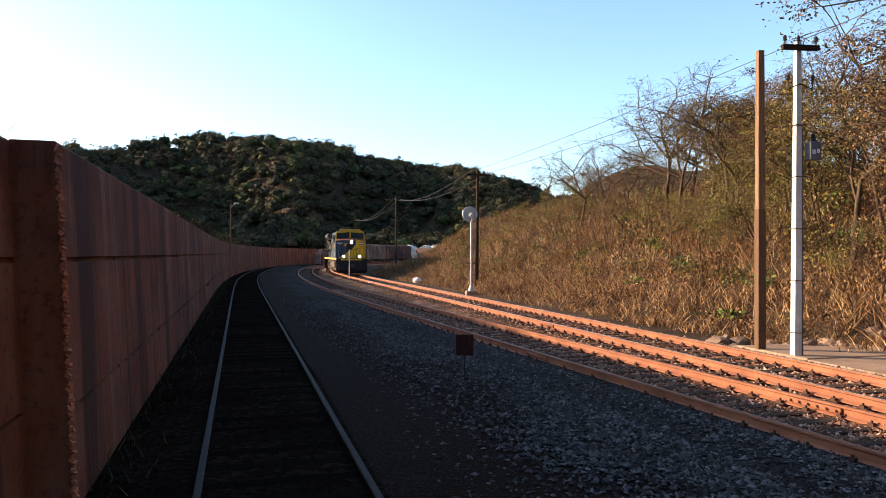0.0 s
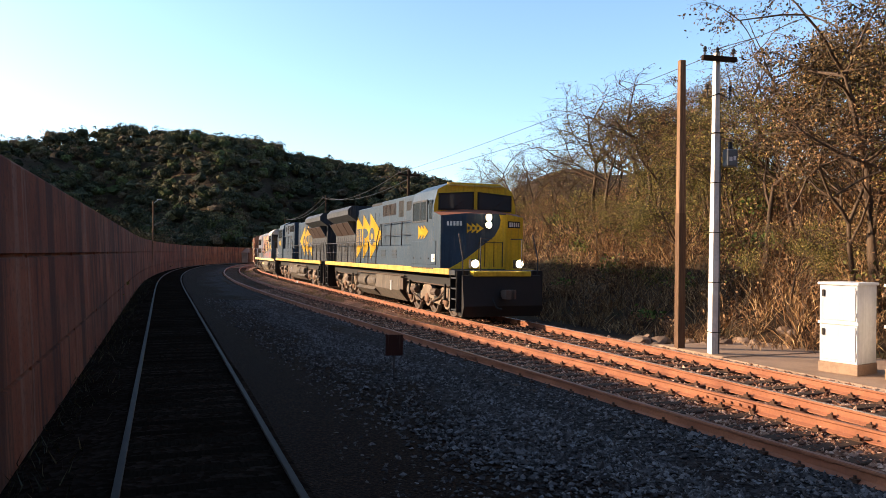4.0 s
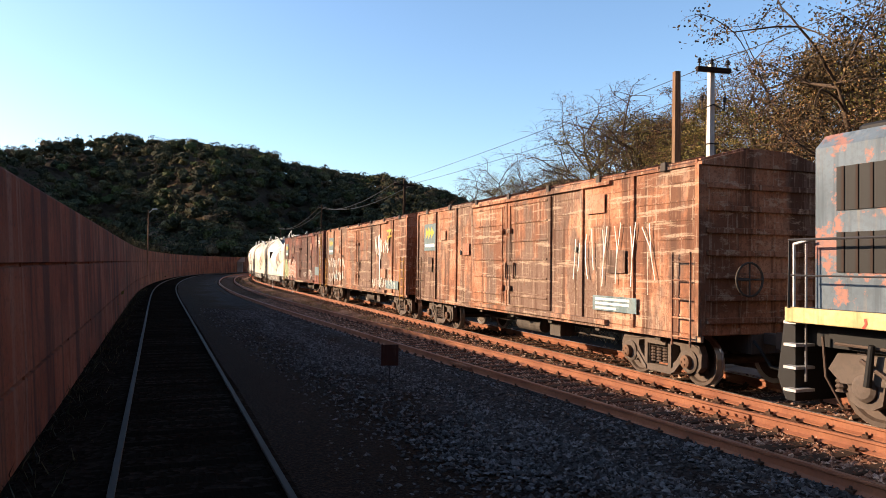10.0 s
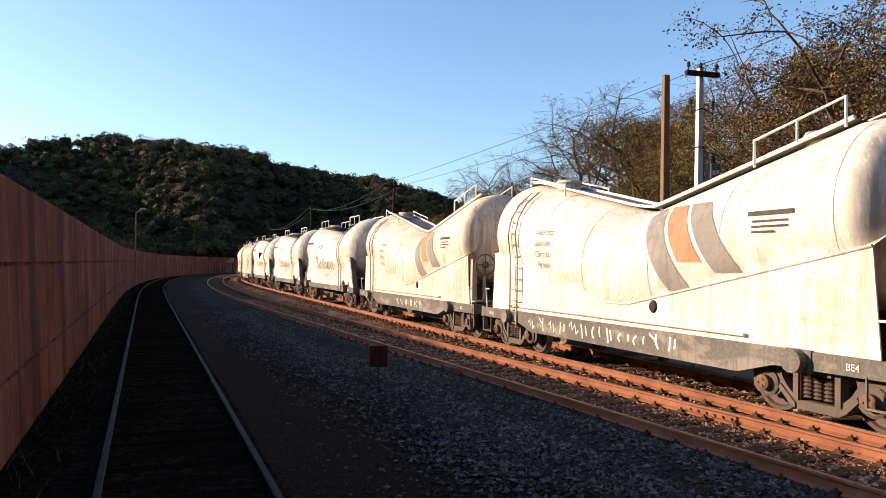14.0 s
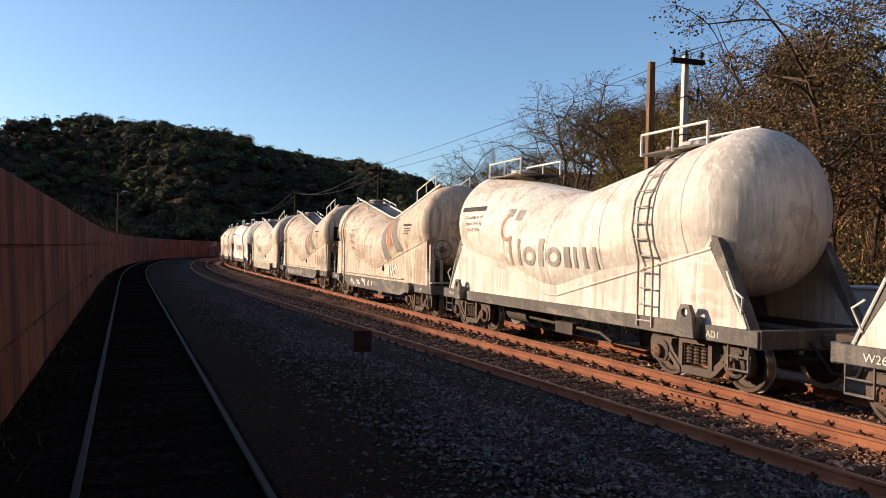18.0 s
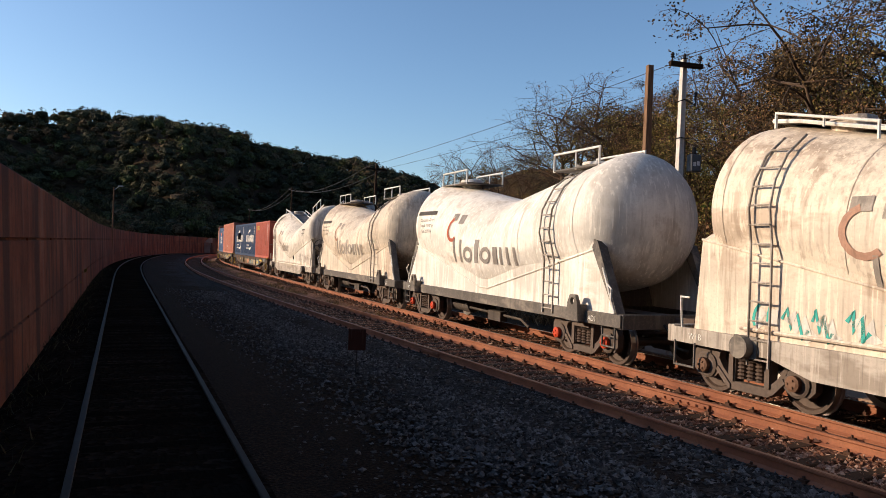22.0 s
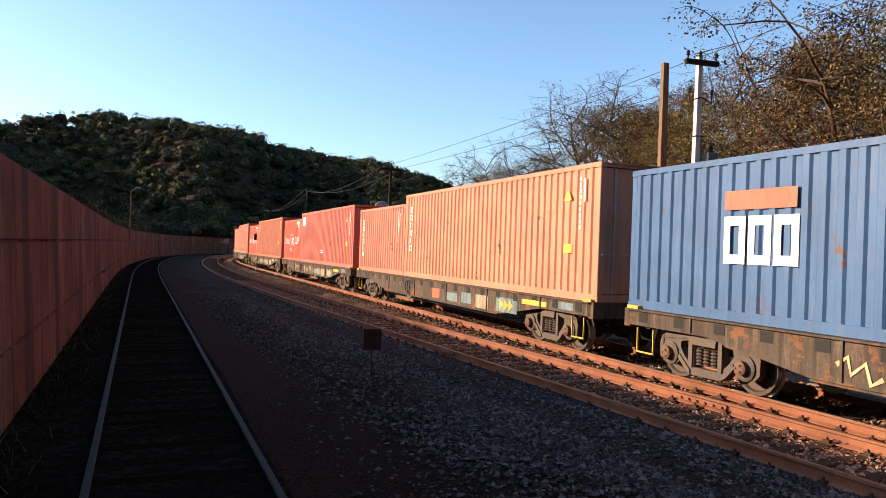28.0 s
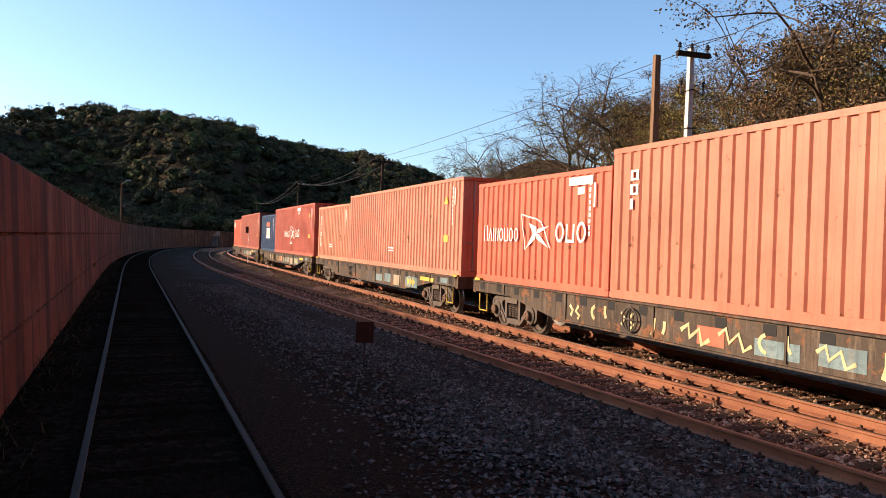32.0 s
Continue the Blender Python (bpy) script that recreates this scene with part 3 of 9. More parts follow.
def concrete_pole(x, y, h):
    z = zland(x, y)
    ob = thing("utility_pole", "pale concrete utility pole with a wooden crossarm", "pole", m=pose(x, y, z - 0.3, 0, 0.4, 6))
    bm = bmesh.new()
    prism(bm, [(-0.085, -0.10), (0.085, -0.10), (0.085, 0.10), (-0.085, 0.10)], 0, h, "z")
    for v in bm.verts:
        if v.co.z > 1:
            v.co.x *= 0.66
            v.co.y *= 0.66
    part("shaft", bm, M_CONC_POLE, ob)
    bm = bmesh.new()
    box(bm, -0.45, 0.45, -0.16, -0.06, h - 0.22, h - 0.10, 0.01)
    arm = part("crossarm", bm, M_SLEEPER, ob, "dark wooden crossarm")
    for k in (-0.38, -0.05, 0.38):
        bm = bmesh.new()
        insulator(bm, (k, -0.11, h + 0.0))
        part("insulator", bm, M_DARK_IRON, arm)
    for sx in (-1, 1):
        bm = bmesh.new()
        bar(bm, [(0, -0.11, h - 1.0), (sx * 0.30, -0.11, h - 1.12), (sx * 0.30, -0.11, h - 0.98)], 0.018)
        insulator(bm, (sx * 0.30, -0.11, h - 0.90))
        part("bracket", bm, M_DARK_IRON, ob)
    for k, r in ((0.105, 0.022), (0.15, 0.018)):
        bm = bmesh.new()
        bar(bm, [(k, -0.03, 0), (k * 0.72, -0.03, h - 2.0)], r, 8)
        part("conduit", bm, M_BOX_GREY, ob, "grey cable conduit")
    for k in (1.0, 2.2, 3.4, 4.6, 5.8):
        bm = bmesh.new()
        box(bm, -0.095, 0.17, -0.108, 0.108, k, k + 0.018)
        part("strap", bm, M_DARK_IRON, ob)
    bm = bmesh.new()
    box(bm, 0.2, 0.48, -0.2, 0.02, h - 2.75, h - 2.33, 0.02)
    bx = part("meter_box", bm, M_BOX_GREY, ob, "small grey metal box with white labels")
    bm = bmesh.new()
    box(bm, 0.25, 0.33, -0.206, -0.2, h - 2.62, h - 2.52)
    box(bm, 0.36, 0.43, -0.206, -0.2, h - 2.6, h - 2.5)
    part("label_plate", bm, M_WHITE, bx)
    bm = bmesh.new()
    tube(bm, (0.34, -0.09, h - 2.33), (0.34, -0.09, h - 2.15), 0.06, 0.04, 10)
    part("gland", bm, M_DARK_IRON, bx)
    return ob


def line_pole(x, y, h, arm=1.6, label="dark wooden telegraph pole with a crossarm", lean=0.0):
    z = zland(x, y)
    ob = thing("telegraph_pole", label, "pole", "telegraph poles along the line", m=pose(x, y, z - 0.4, 0, lean, 14))
    bm = bmesh.new()
    tube(bm, (0, 0, 0), (0, 0, h), 0.14, 0.09, 8)
    part("shaft", bm, M_SLEEPER, ob)
    if arm:
        bm = bmesh.new()
        box(bm, -arm / 2, arm / 2, -0.05, 0.05, h - 0.5, h - 0.38)
        a = part("crossarm", bm, M_SLEEPER, ob)
        for k in (-0.45, -0.3, 0.3, 0.45):
            bm = bmesh.new()
            insulator(bm, (k * arm, 0, h - 0.28))
            part("insulator", bm, M_DARK_IRON, a)
    return ob


wooden_pole(7.83, 17.85, 7.85)
concrete_pole(8.17, 16.75, 7.75)
line_pole(2.35, 50.5, 8.6, lean=0.4)
line_pole(-6.2, 95.0, 10.2, 0.9)
line_pole(-18.0, 150.0, 10.2, 0.9)
wall_pole = thing("lamp_pole", "slim pale pole with a small lamp behind the wall", "pole", m=pose(-21.9, 74.5, 0.0))
bm = bmesh.new()
tube(bm, (0, 0, -0.4), (0, 0, 7.2), 0.09, 0.06, 8)
part("shaft", bm, M_POLEWOOD, wall_pole)
bm = bmesh.new()
bar(bm, [(0, 0, 6.9), (0.5, 0, 7.3)], 0.03)
box(bm, 0.4, 0.85, -0.09, 0.09, 7.25, 7.37, 0.02)
part("lamp_head", bm, M_STEEL_GREY, wall_pole)


def wire(a, b, sag, r=0.012, n=14):
    a, b = Vector(a), Vector(b)
    bm = bmesh.new()
    bar(bm, [a.lerp(b, i / n) - Vector((0, 0, sag * 4 * (i / n) * (1 - i / n))) for i in range(n + 1)], r, 5)
    return tagged(part("overhead_wire", bm, M_WIRE), "thin dark overhead wire slung between poles", "wire", "overhead wires")


top = zland(2.35, 50.5) - 0.4 + 8.25
top2 = zland(-6.2, 95) - 0.4 + 9.85
top3 = zland(-18.0, 150) - 0.4 + 9.85
for k in (-0.7, 0.7):
    wire((2.35 + k, 50.5, top), (-6.2 + k * 0.5, 95, top2), 0.9, 0.022)
    wire((-6.2 + k * 0.5, 95, top2), (-18.0 + k * 0.5, 150, top3), 1.1, 0.03)
wire((2.35 - 0.7, 50.5, top), (16.2, 8.0, 9.9), 0.35, 0.012, 20)
wire((2.35 + 0.7, 50.5, top), (16.8, 7.5, 9.0), 0.35, 0.012, 20)

# signal: mast with a round target seen from behind
sx, sy = 1.75, 44.6
sig = thing("railway_signal", "silver signal mast with a round target disc", "signal", m=pose(sx, sy, zland(sx, sy) + 0.0, 0, 0, 8))
bm = bmesh.new()
box(bm, -0.35, 0.35, -0.35, 0.35, -0.25, 0.22, 0.03)
part("footing", bm, M_SLAB, sig, "pale concrete footing")
bm = bmesh.new()
lathe(bm, [(0.2, 0.22), (0.2, 0.3), (0.1, 0.55), (0.1, 0.6)], 12, "z")
tube(bm, (0, 0, 0.5), (0, 0, 4.7), 0.085, 0.07, 10)
part("mast", bm, M_STEEL_GREY, sig)
bm = bmesh.new()
lathe(bm, [(0.05, -0.03), (0.46, -0.03), (0.48, 0.0), (0.46, 0.03), (0.05, 0.03)], 28, "y", (-0.12, -0.12, 4.95))
part("target_disc", bm, M_STEEL_GREY, sig, "grey round target disc")
bm = bmesh.new()
tube(bm, (-0.05, -0.42, 4.85), (-0.05, -0.1, 4.9), 0.12, 0.16, 12)
tube(bm, (-0.02, -0.3, 4.5), (-0.02, -0.3, 4.86), 0.07, 0.07, 8)
part("lamp_housing", bm, M_CONC_POLE, sig)
bm = bmesh.new()
for z in (1.9, 2.9, 3.9):
    box(bm, -0.3, 0.26, -0.03, 0.03, z, z + 0.05)
bar(bm, [(0.26, 0, 0.5), (0.26, 0, 4.1)], 0.025)
bar(bm, [(0.52, 0, 2.6), (0.52, 0, 4.3), (0.26, 0, 4.3)], 0.02)
part("ladder", bm, M_DARK_IRON, sig)

# low sign boards on stakes
sign = thing("marker_sign", "faded red square sign on a thin stake", "sign", m=pose(0.43, 14.2, -0.4, 0, 0, 2))
bm = bmesh.new()
bar(bm, [(0, 0, 0), (0, 0, 0.75)], 0.013)
part("stake", bm, M_DARK_IRON, sign)
bm = bmesh.new()
box(bm, -0.17, 0.17, -0.02, -0.002, 0.56, 0.97, 0.004)
part("board", bm, M_RED_SIGN, sign)
board = thing("track_marker", "small black square board on a pale post", "sign", m=pose(-8.35, 64.5, -0.4, 0, 0, 12))
bm = bmesh.new()
bar(bm, [(0, 0, 0), (0, 0, 3.4)], 0.045, 8)
part("post", bm, M_CONC_POLE, board)
bm = bmesh.new()
box(bm, -0.27, 0.27, -0.07, -0.05, 2.9, 3.45, 0.005)
part("plate", bm, M_DARK_IRON, board)

# cabinets on the slab
cab = thing("signal_cabinet", "white painted metal signalling cabinet on a concrete plinth", "cabinet", "signalling cabinets", pose(9.77, 14.06, -0.19, 0, 0, -62))
bm = bmesh.new()
box(bm, -0.385, 0.385, -0.375, 0.375, 0.22, 1.80, 0.012)
part("body", bm, M_WHITE, cab)
bm = bmesh.new()
box(bm, -0.42, 0.42, -0.41, 0.41, 1.80, 1.86, 0.012)
part("roof", bm, M_WHITE, cab)
bm = bmesh.new()
box(bm, -0.41, 0.41, -0.40, -0.372, 1.00, 1.06, 0.004)
part("middle_rail", bm, M_WHITE, cab)
for z0, z1 in ((0.28, 0.97), (1.09, 1.76)):
    bm = bmesh.new()
    box(bm, -0.345, 0.345, -0.392, -0.376, z0, z1, 0.005)
    door = part("door", bm, M_WHITE, cab)
    bm = bmesh.new()
    box(bm, -0.32, -0.27, -0.42, -0.392, z1 - 0.2, z1 - 0.06, 0.004)
    part("handle", bm, M_DARK_IRON, door)
    for z in (z0 + 0.08, z1 - 0.14):
        bm = bmesh.new()
        tube(bm, (0.355, -0.39, z), (0.355, -0.39, z + 0.08), 0.014, n=8)
        part("hinge", bm, M_STEEL_GREY, door)
bm = bmesh.new()
box(bm, -0.40, 0.40, -0.39, 0.39, 0.0, 0.22, 0.01)
part("plinth", bm, M_SLAB, cab, "stained concrete plinth")
copy_thing(cab, pose(10.38, 12.91, -0.19, 0, 0, -62))

# loose rocks along the foot of the bank
rng = random.Random(4)
for k in range(26):
    x, y = 6.2 + rng.random() * 6.5, 19.6 + rng.uniform(-0.7, 0.7)
    x, y = (x, y - (x - 6.2) * 0.16) if k < 18 else (12.2 + rng.random() * 2.5, 18.2 + rng.uniform(-0.5, 0.8))
    bm = bmesh.new()
    bmesh.ops.create_icosphere(bm, subdivisions=2, radius=1)
    sc = Vector((rng.uniform(0.16, 0.38), rng.uniform(0.12, 0.26), rng.uniform(0.1, 0.2)))
    o = Vector((rng.random() * 50, 0, 0))
    for v in bm.verts:
        v.co = Vector([a * b for a, b in zip(v.co * (1 + 0.55 * noise.noise(v.co * 1.4 + o)), sc)])
    tagged(part("rock", bm, M_STONE_PALE if k % 3 else M_SLAB, m=pose(x, y, zland(x, y) + sc.z * 0.5, 0, 0, rng.random() * 360)),
           "rough pale broken rock at the foot of the bank", "rock", "rocks by the track")
for x, y, r in ((-5.6, 55.5, 0.28), (-2.2, 62.0, 0.4)):
    bm = bmesh.new()
    bmesh.ops.create_icosphere(bm, subdivisions=2, radius=r)
    for v in bm.verts:
        v.co *= 1 + 0.4 * noise.noise(v.co * 3 + Vector((x, y, 0)))
        v.co.z *= 0.8
    tagged(part("white_stone", bm, M_WHITE, m=pose(x, y, -0.2)), "whitewashed marker stone beside the track", "stone", "white stones")

# pale low buildings and a boundary wall far off in the bend
M_FARWALL = paint("distant limewash", (0.26, 0.20, 0.17), 0.9, 0.4)
M_FARROOF = plain("distant roof tiles", (0.26, 0.12, 0.07), 0.9)
for x, y, w, d, h in ((-33, 168, 9, 6, 2.2), (-18, 182, 14, 6, 2.6), (2, 176, 16, 5, 2.8)):
    hs = thing("low_building", "low pale building with a tiled roof beyond the wall", "building", "buildings beyond the bend", m=pose(x, y, zland(x, y) - 0.1, 0, 0, 8))
    bm = bmesh.new()
    box(bm, -w / 2, w / 2, -d / 2, d / 2, 0, h)
    wl = part("wall", bm, M_FARWALL, hs)
    bm = bmesh.new()
    prism(bm, [(-d / 2 - 0.4, h), (d / 2 + 0.4, h), (0, h + 1.1)], -w / 2 - 0.4, w / 2 + 0.4, "x")
    part("roof", bm, M_FARROOF, hs)
    for k in range(3):
        bm = bmesh.new()
        box(bm, -w * 0.35 + k * w * 0.3, -w * 0.35 + k * w * 0.3 + 1.0, -d / 2 - 0.03, -d / 2 + 0.05, 0.9, 2.0)
        part("window", bm, M_DARK_IRON, wl)

# ---- plants ----


def quad_cloud(centres, sizes, rng, squash=1.0):
    """Randomly turned leaf quads; returns verts and faces."""
    n = len(centres)
    a = rng.normal(size=(n, 3))
    a /= np.linalg.norm(a, axis=1)[:, None]
    b = np.cross(a, rng.normal(size=(n, 3)))
    b /= np.linalg.norm(b, axis=1)[:, None]
    sz = np.asarray(sizes)[:, None]
    c = np.asarray(centres)
    v = np.stack([c - a * sz, c - b * sz * 0.55, c + a * sz, c + b * sz * 0.55], 1).reshape(-1, 3)
    return v, [(4 * i, 4 * i + 1, 4 * i + 2, 4 * i + 3) for i in range(n)]


def blades(bases, heights, widths, rng, lean=0.35):
    n = len(bases)
    t = rng.uniform(0, 2 * np.pi, n)
    w = np.stack([np.cos(t), np.sin(t), 0 * t], 1) * np.asarray(widths)[:, None]
    l = np.stack([rng.normal(size=n) * lean, rng.normal(size=n) * lean, np.ones(n)], 1) * np.asarray(heights)[:, None]
    b = np.asarray(bases)
    mid = b + l * 0.55
    tip = b + l + np.stack([rng.normal(size=n), rng.normal(size=n), -0.4 * np.ones(n)], 1) * np.asarray(heights)[:, None] * 0.22
    v = np.stack([b - w, b + w, mid + w * 0.8, tip, mid - w * 0.8], 1).reshape(-1, 3)
    return v, [f for i in range(n) for f in ((5 * i, 5 * i + 1, 5 * i + 2, 5 * i + 4), (5 * i + 4, 5 * i + 2, 5 * i + 3))]


def stuff(name, me, label, category):
    return tagged(new(name, me), label, category, kind="stuff")


R = np.random.default_rng(7)


def on_bank(n, s0, s1, d0, d1, power=1.0):
    """Places on the bank, by distance along and to the right of the main track."""
    s = R.uniform(s0, s1, n)
    d = d0 + (d1 - d0) * R.uniform(0, 1, n) ** power
    i = ((s + main.back) / main.ds).astype(int)
    p = main.pts[i]
    x, y = p[:, 0] + np.sin(p[:, 2]) * d, p[:, 1] - np.cos(p[:, 2]) * d
    return x, y, s, d


# tall dry grass on the bank
x, y, s, d = on_bank(150000, -12, 92, 3.6, 20, 1.3)
tuft = np.sin(x * 2.3 + 1.7 * np.sin(y * 1.1)) * np.sin(y * 1.9 + 1.3 * np.sin(x * 1.4))
ok = tuft > R.uniform(-0.75, 0.35, len(x))
x, y, s, d = x[ok], y[ok], s[ok], d[ok]
keep = d > 3.5 + 3.6 * nsm((9.5 - s) / 8) + R.uniform(0, 0.7, len(s))
x, y, s, d = x[keep], y[keep], s[keep], d[keep]
clump = 0.5 + 0.5 * np.sin(x * 1.3 + 2 * np.sin(y * 0.9)) * np.sin(y * 0.8 + np.sin(x))
z = land(x, y)
v, f = blades(np.stack([x, y, z - 0.05], 1), (0.2 + 0.75 * clump + R.uniform(0, 0.45, len(x))) * (0.45 + 0.55 * nsm((d - 3.6) / 3)), 0.005 + R.uniform(0, 0.012, len(x)), R, 0.55)
stuff("dry_grass", soup("dry_grass", v, f, M_STRAW), "tall dry straw-coloured grass covering the bank", "grass")

# twiggy undergrowth: leaf clumps on thin stems
def undergrowth(name, n, per, mat, label, dr, hr, leaf, power=1.0, srange=(-14, 92)):
    x, y, s, d = on_bank(n, srange[0], srange[1], dr[0], dr[1], power)
    ok = d > 4.6 + 3.6 * nsm((9.5 - s) / 8)
    x, y, d = x[ok], y[ok], d[ok]
    z = land(x, y)
    h = R.uniform(hr[0], hr[1], len(x)) * (0.5 + 0.5 * nsm((d - 4) / 6))
    h = h * (0.5 + 0.5 * nsm((np.degrees(np.arctan2(x, y)) - 6) / 6))
    w = 0.35 + 0.35 * h
    k = np.repeat(np.arange(len(x)), per)
    q = R.normal(size=(len(k), 3)) * 0.42
    c = np.stack([x[k] + q[:, 0] * w[k], y[k] + q[:, 1] * w[k], z[k] + h[k] * (0.5 + 0.36 * np.clip(q[:, 2], -1.3, 1.3))], 1)
    v, f = quad_cloud(c, R.uniform(leaf[0], leaf[1], len(c)), R)
    stuff(name, soup(name, v, f, mat), label, "shrubs")
    return x, y, z, h


ux, uy, uz, uh = undergrowth("dry_scrub", 1250, 190, M_LEAF_DRY, "dense brown dried scrub on the bank", (4.6, 22), (0.8, 2.8), (0.022, 0.062))
vx, vy, vz, vh = undergrowth("olive_scrub", 430, 210, M_LEAF_OLIVE, "olive and yellowing shrubs on the bank", (7, 24), (1.2, 3.6), (0.03, 0.08))
undergrowth("green_scrub", 46, 120, M_LEAF_GREEN, "scattered fresh green shrubs on the bank", (5, 16), (0.8, 1.8), (0.05, 0.11))
sx_, sy_, sz_, sh_ = (np.concatenate(q) for q in ((ux, vx), (uy, vy), (uz, vz), (uh, vh)))
bm_v, bm_f = [], []
for i in range(len(sx_)):
    for j in range(4):
        a = np.array([sx_[i] + R.normal() * 0.15, sy_[i] + R.normal() * 0.15, sz_[i] - 0.1])
        b = a + np.array([R.normal() * 0.3, R.normal() * 0.3, 1.0]) * sh_[i] * R.uniform(0.8, 1.25)
        r0 = 0.012 + 0.018 * R.random()
        o = len(bm_v)
        for k in range(3):
            t = 2 * math.pi * k / 3
            bm_v.append(a + np.array([math.cos(t), math.sin(t), 0]) * r0)
        bm_v.append(b)
        bm_f += [(o, o + 1, o + 3), (o + 1, o + 2, o + 3), (o + 2, o, o + 3)]
stuff("scrub_stems", soup("scrub_stems", bm_v, bm_f, M_BARK), "thin bare stems of the scrub on the bank", "stems")


# trees
def grow(seed, height, leaves, leaf_size, spread=0.55, levels=5, fork=3, droop=0.05, straight=0.5):
    """Branch and leaf meshes of one tree: a tapered trunk that forks again and again."""
    rg = random.Random(seed)
    V, F, tips = [], [], []

    def limb(p, d, length, r, level):
        segs = 4 if level < 2 else 3
        n = 7 if level == 0 else 5 if level < 3 else 3
        prev = None
        for i in range(segs + 1):
            q = d.to_track_quat("Z", "Y")
            rr = r * (1 - 0.42 * i / segs) if level < levels else r * (1 - 0.85 * i / segs)
            base = len(V)
            for k in range(n):
                t = 2 * math.pi * k / n
                V.append(tuple(p + q @ Vector((rr * math.cos(t), rr * math.sin(t), 0))))
            if prev is not None:
                F.extend((prev + k, prev + (k + 1) % n, base + (k + 1) % n, base + k) for k in range(n))
            prev = base
            if i == segs:
                break
            if level >= 2:
                tips.append((p.copy(), level))
            bend = Vector((rg.gauss(0, 1), rg.gauss(0, 1), rg.gauss(0, 0.7))) * (0.13 if level else 0.07)
            d = (d + bend + Vector((0, 0, 0.06 - droop * level * 0.5))).normalized()
            p = p + d * (length / segs)
            if level < levels and i >= (1 if level else 2) and rg.random() < 0.62:
                side = (d + Vector((rg.gauss(0, 1), rg.gauss(0, 1), rg.gauss(0, 0.45))).normalized() * (spread + 0.35)).normalized()
                limb(p, side, length * rg.uniform(0.5, 0.72), rr * 0.62, level + 1)
        if level < levels:
            for k in range(fork if level else fork + 1):
                side = (d * straight + Vector((rg.gauss(0, 1), rg.gauss(0, 1), rg.gauss(0.15, 0.5))).normalized() * spread * 1.3).normalized()
                limb(p, side, length * rg.uniform(0.55, 0.8), r * 0.60, level + 1)
        else:
            tips.append((p.copy(), level))

    limb(Vector((0, 0, 0)), Vector((rg.gauss(0, 0.08), rg.gauss(0, 0.08), 1)).normalized(), height * 0.36, height * 0.0135, 0)
    pick = [t for t in tips if t[1] >= levels - 1]
    pick = rg.sample(pick, max(12, int(len(pick) * 0.45))) if leaves > 1000 else pick
    C = []
    for k in range(leaves):
        p = pick[rg.randrange(len(pick))][0]
        C.append(p + Vector((rg.gauss(0, 1), rg.gauss(0, 1), rg.gauss(0, 0.8))) * (0.2 if leaves > 1000 else 0.13))
    rn = np.random.default_rng(seed)
    LV, LF = quad_cloud(np.array([tuple(c) for c in C]), rn.uniform(leaf_size * 0.6, leaf_size * 1.3, len(C)), rn) if leaves else ([], [])
    return V, F, LV, LF


def tree(seed, height, leaves, mat, label, leaf_size=0.09, **kw):
    V, F, LV, LF = grow(seed, height, leaves, leaf_size, **kw)
    ob = thing("tree", label, "tree", "trees on the bank")
    tagged(new("trunk", soup("trunk", V, F, M_BARK, True)), "grey-brown forking trunk and limbs").parent = ob
    if leaves:
        tagged(new("crown", soup("crown", LV, LF, mat)), "sparse small leaves").parent = ob
    return ob


def plant(ob, x, y, turn, scale, first=False):
    m = Matrix.Translation((x, y, zland(x, y) - 0.15)) @ Matrix.Rotation(radians(turn), 4, "Z") @ Matrix.Scale(scale, 4)
    if first:
        ob.matrix_basis = m
        return ob
    return copy_thing(ob, m)


bare = tree(11, 8.6, 260, M_LEAF_DRY, "leafless spreading tree on the bank", 0.05, spread=0.66, levels=5, fork=2)
bare2 = tree(23, 7.0, 160, M_LEAF_DRY, "leafless slender tree with fine twigs on the bank", 0.05, spread=0.52, levels=5, fork=2)
yellow = tree(5, 8.5, 9500, M_LEAF_OLIVE, "tree with thin yellow-green foliage on the bank", 0.036, spread=0.6, levels=5, fork=2)
brown = tree(31, 9.5, 9000, M_LEAF_DRY, "large tree with withered brown leaves on the bank", 0.032, spread=0.66, levels=5, fork=2)
olive = tree(47, 6.5, 9500, M_LEAF_OLIVE, "bushy olive-green tree on the bank", 0.038, spread=0.55, levels=5, fork=2)

umbrella = tree(72, 10.5, 14000, M_LEAF_DUSK, "large spreading tree with long limbs and dark leaf sprays", 0.046, spread=0.85, levels=5, fork=2, droop=0.10, straight=0.62)


def by(theta, r):
    """A place by bearing to the right of straight ahead, and distance."""
    return r * math.sin(radians(theta)), r * math.cos(radians(theta))


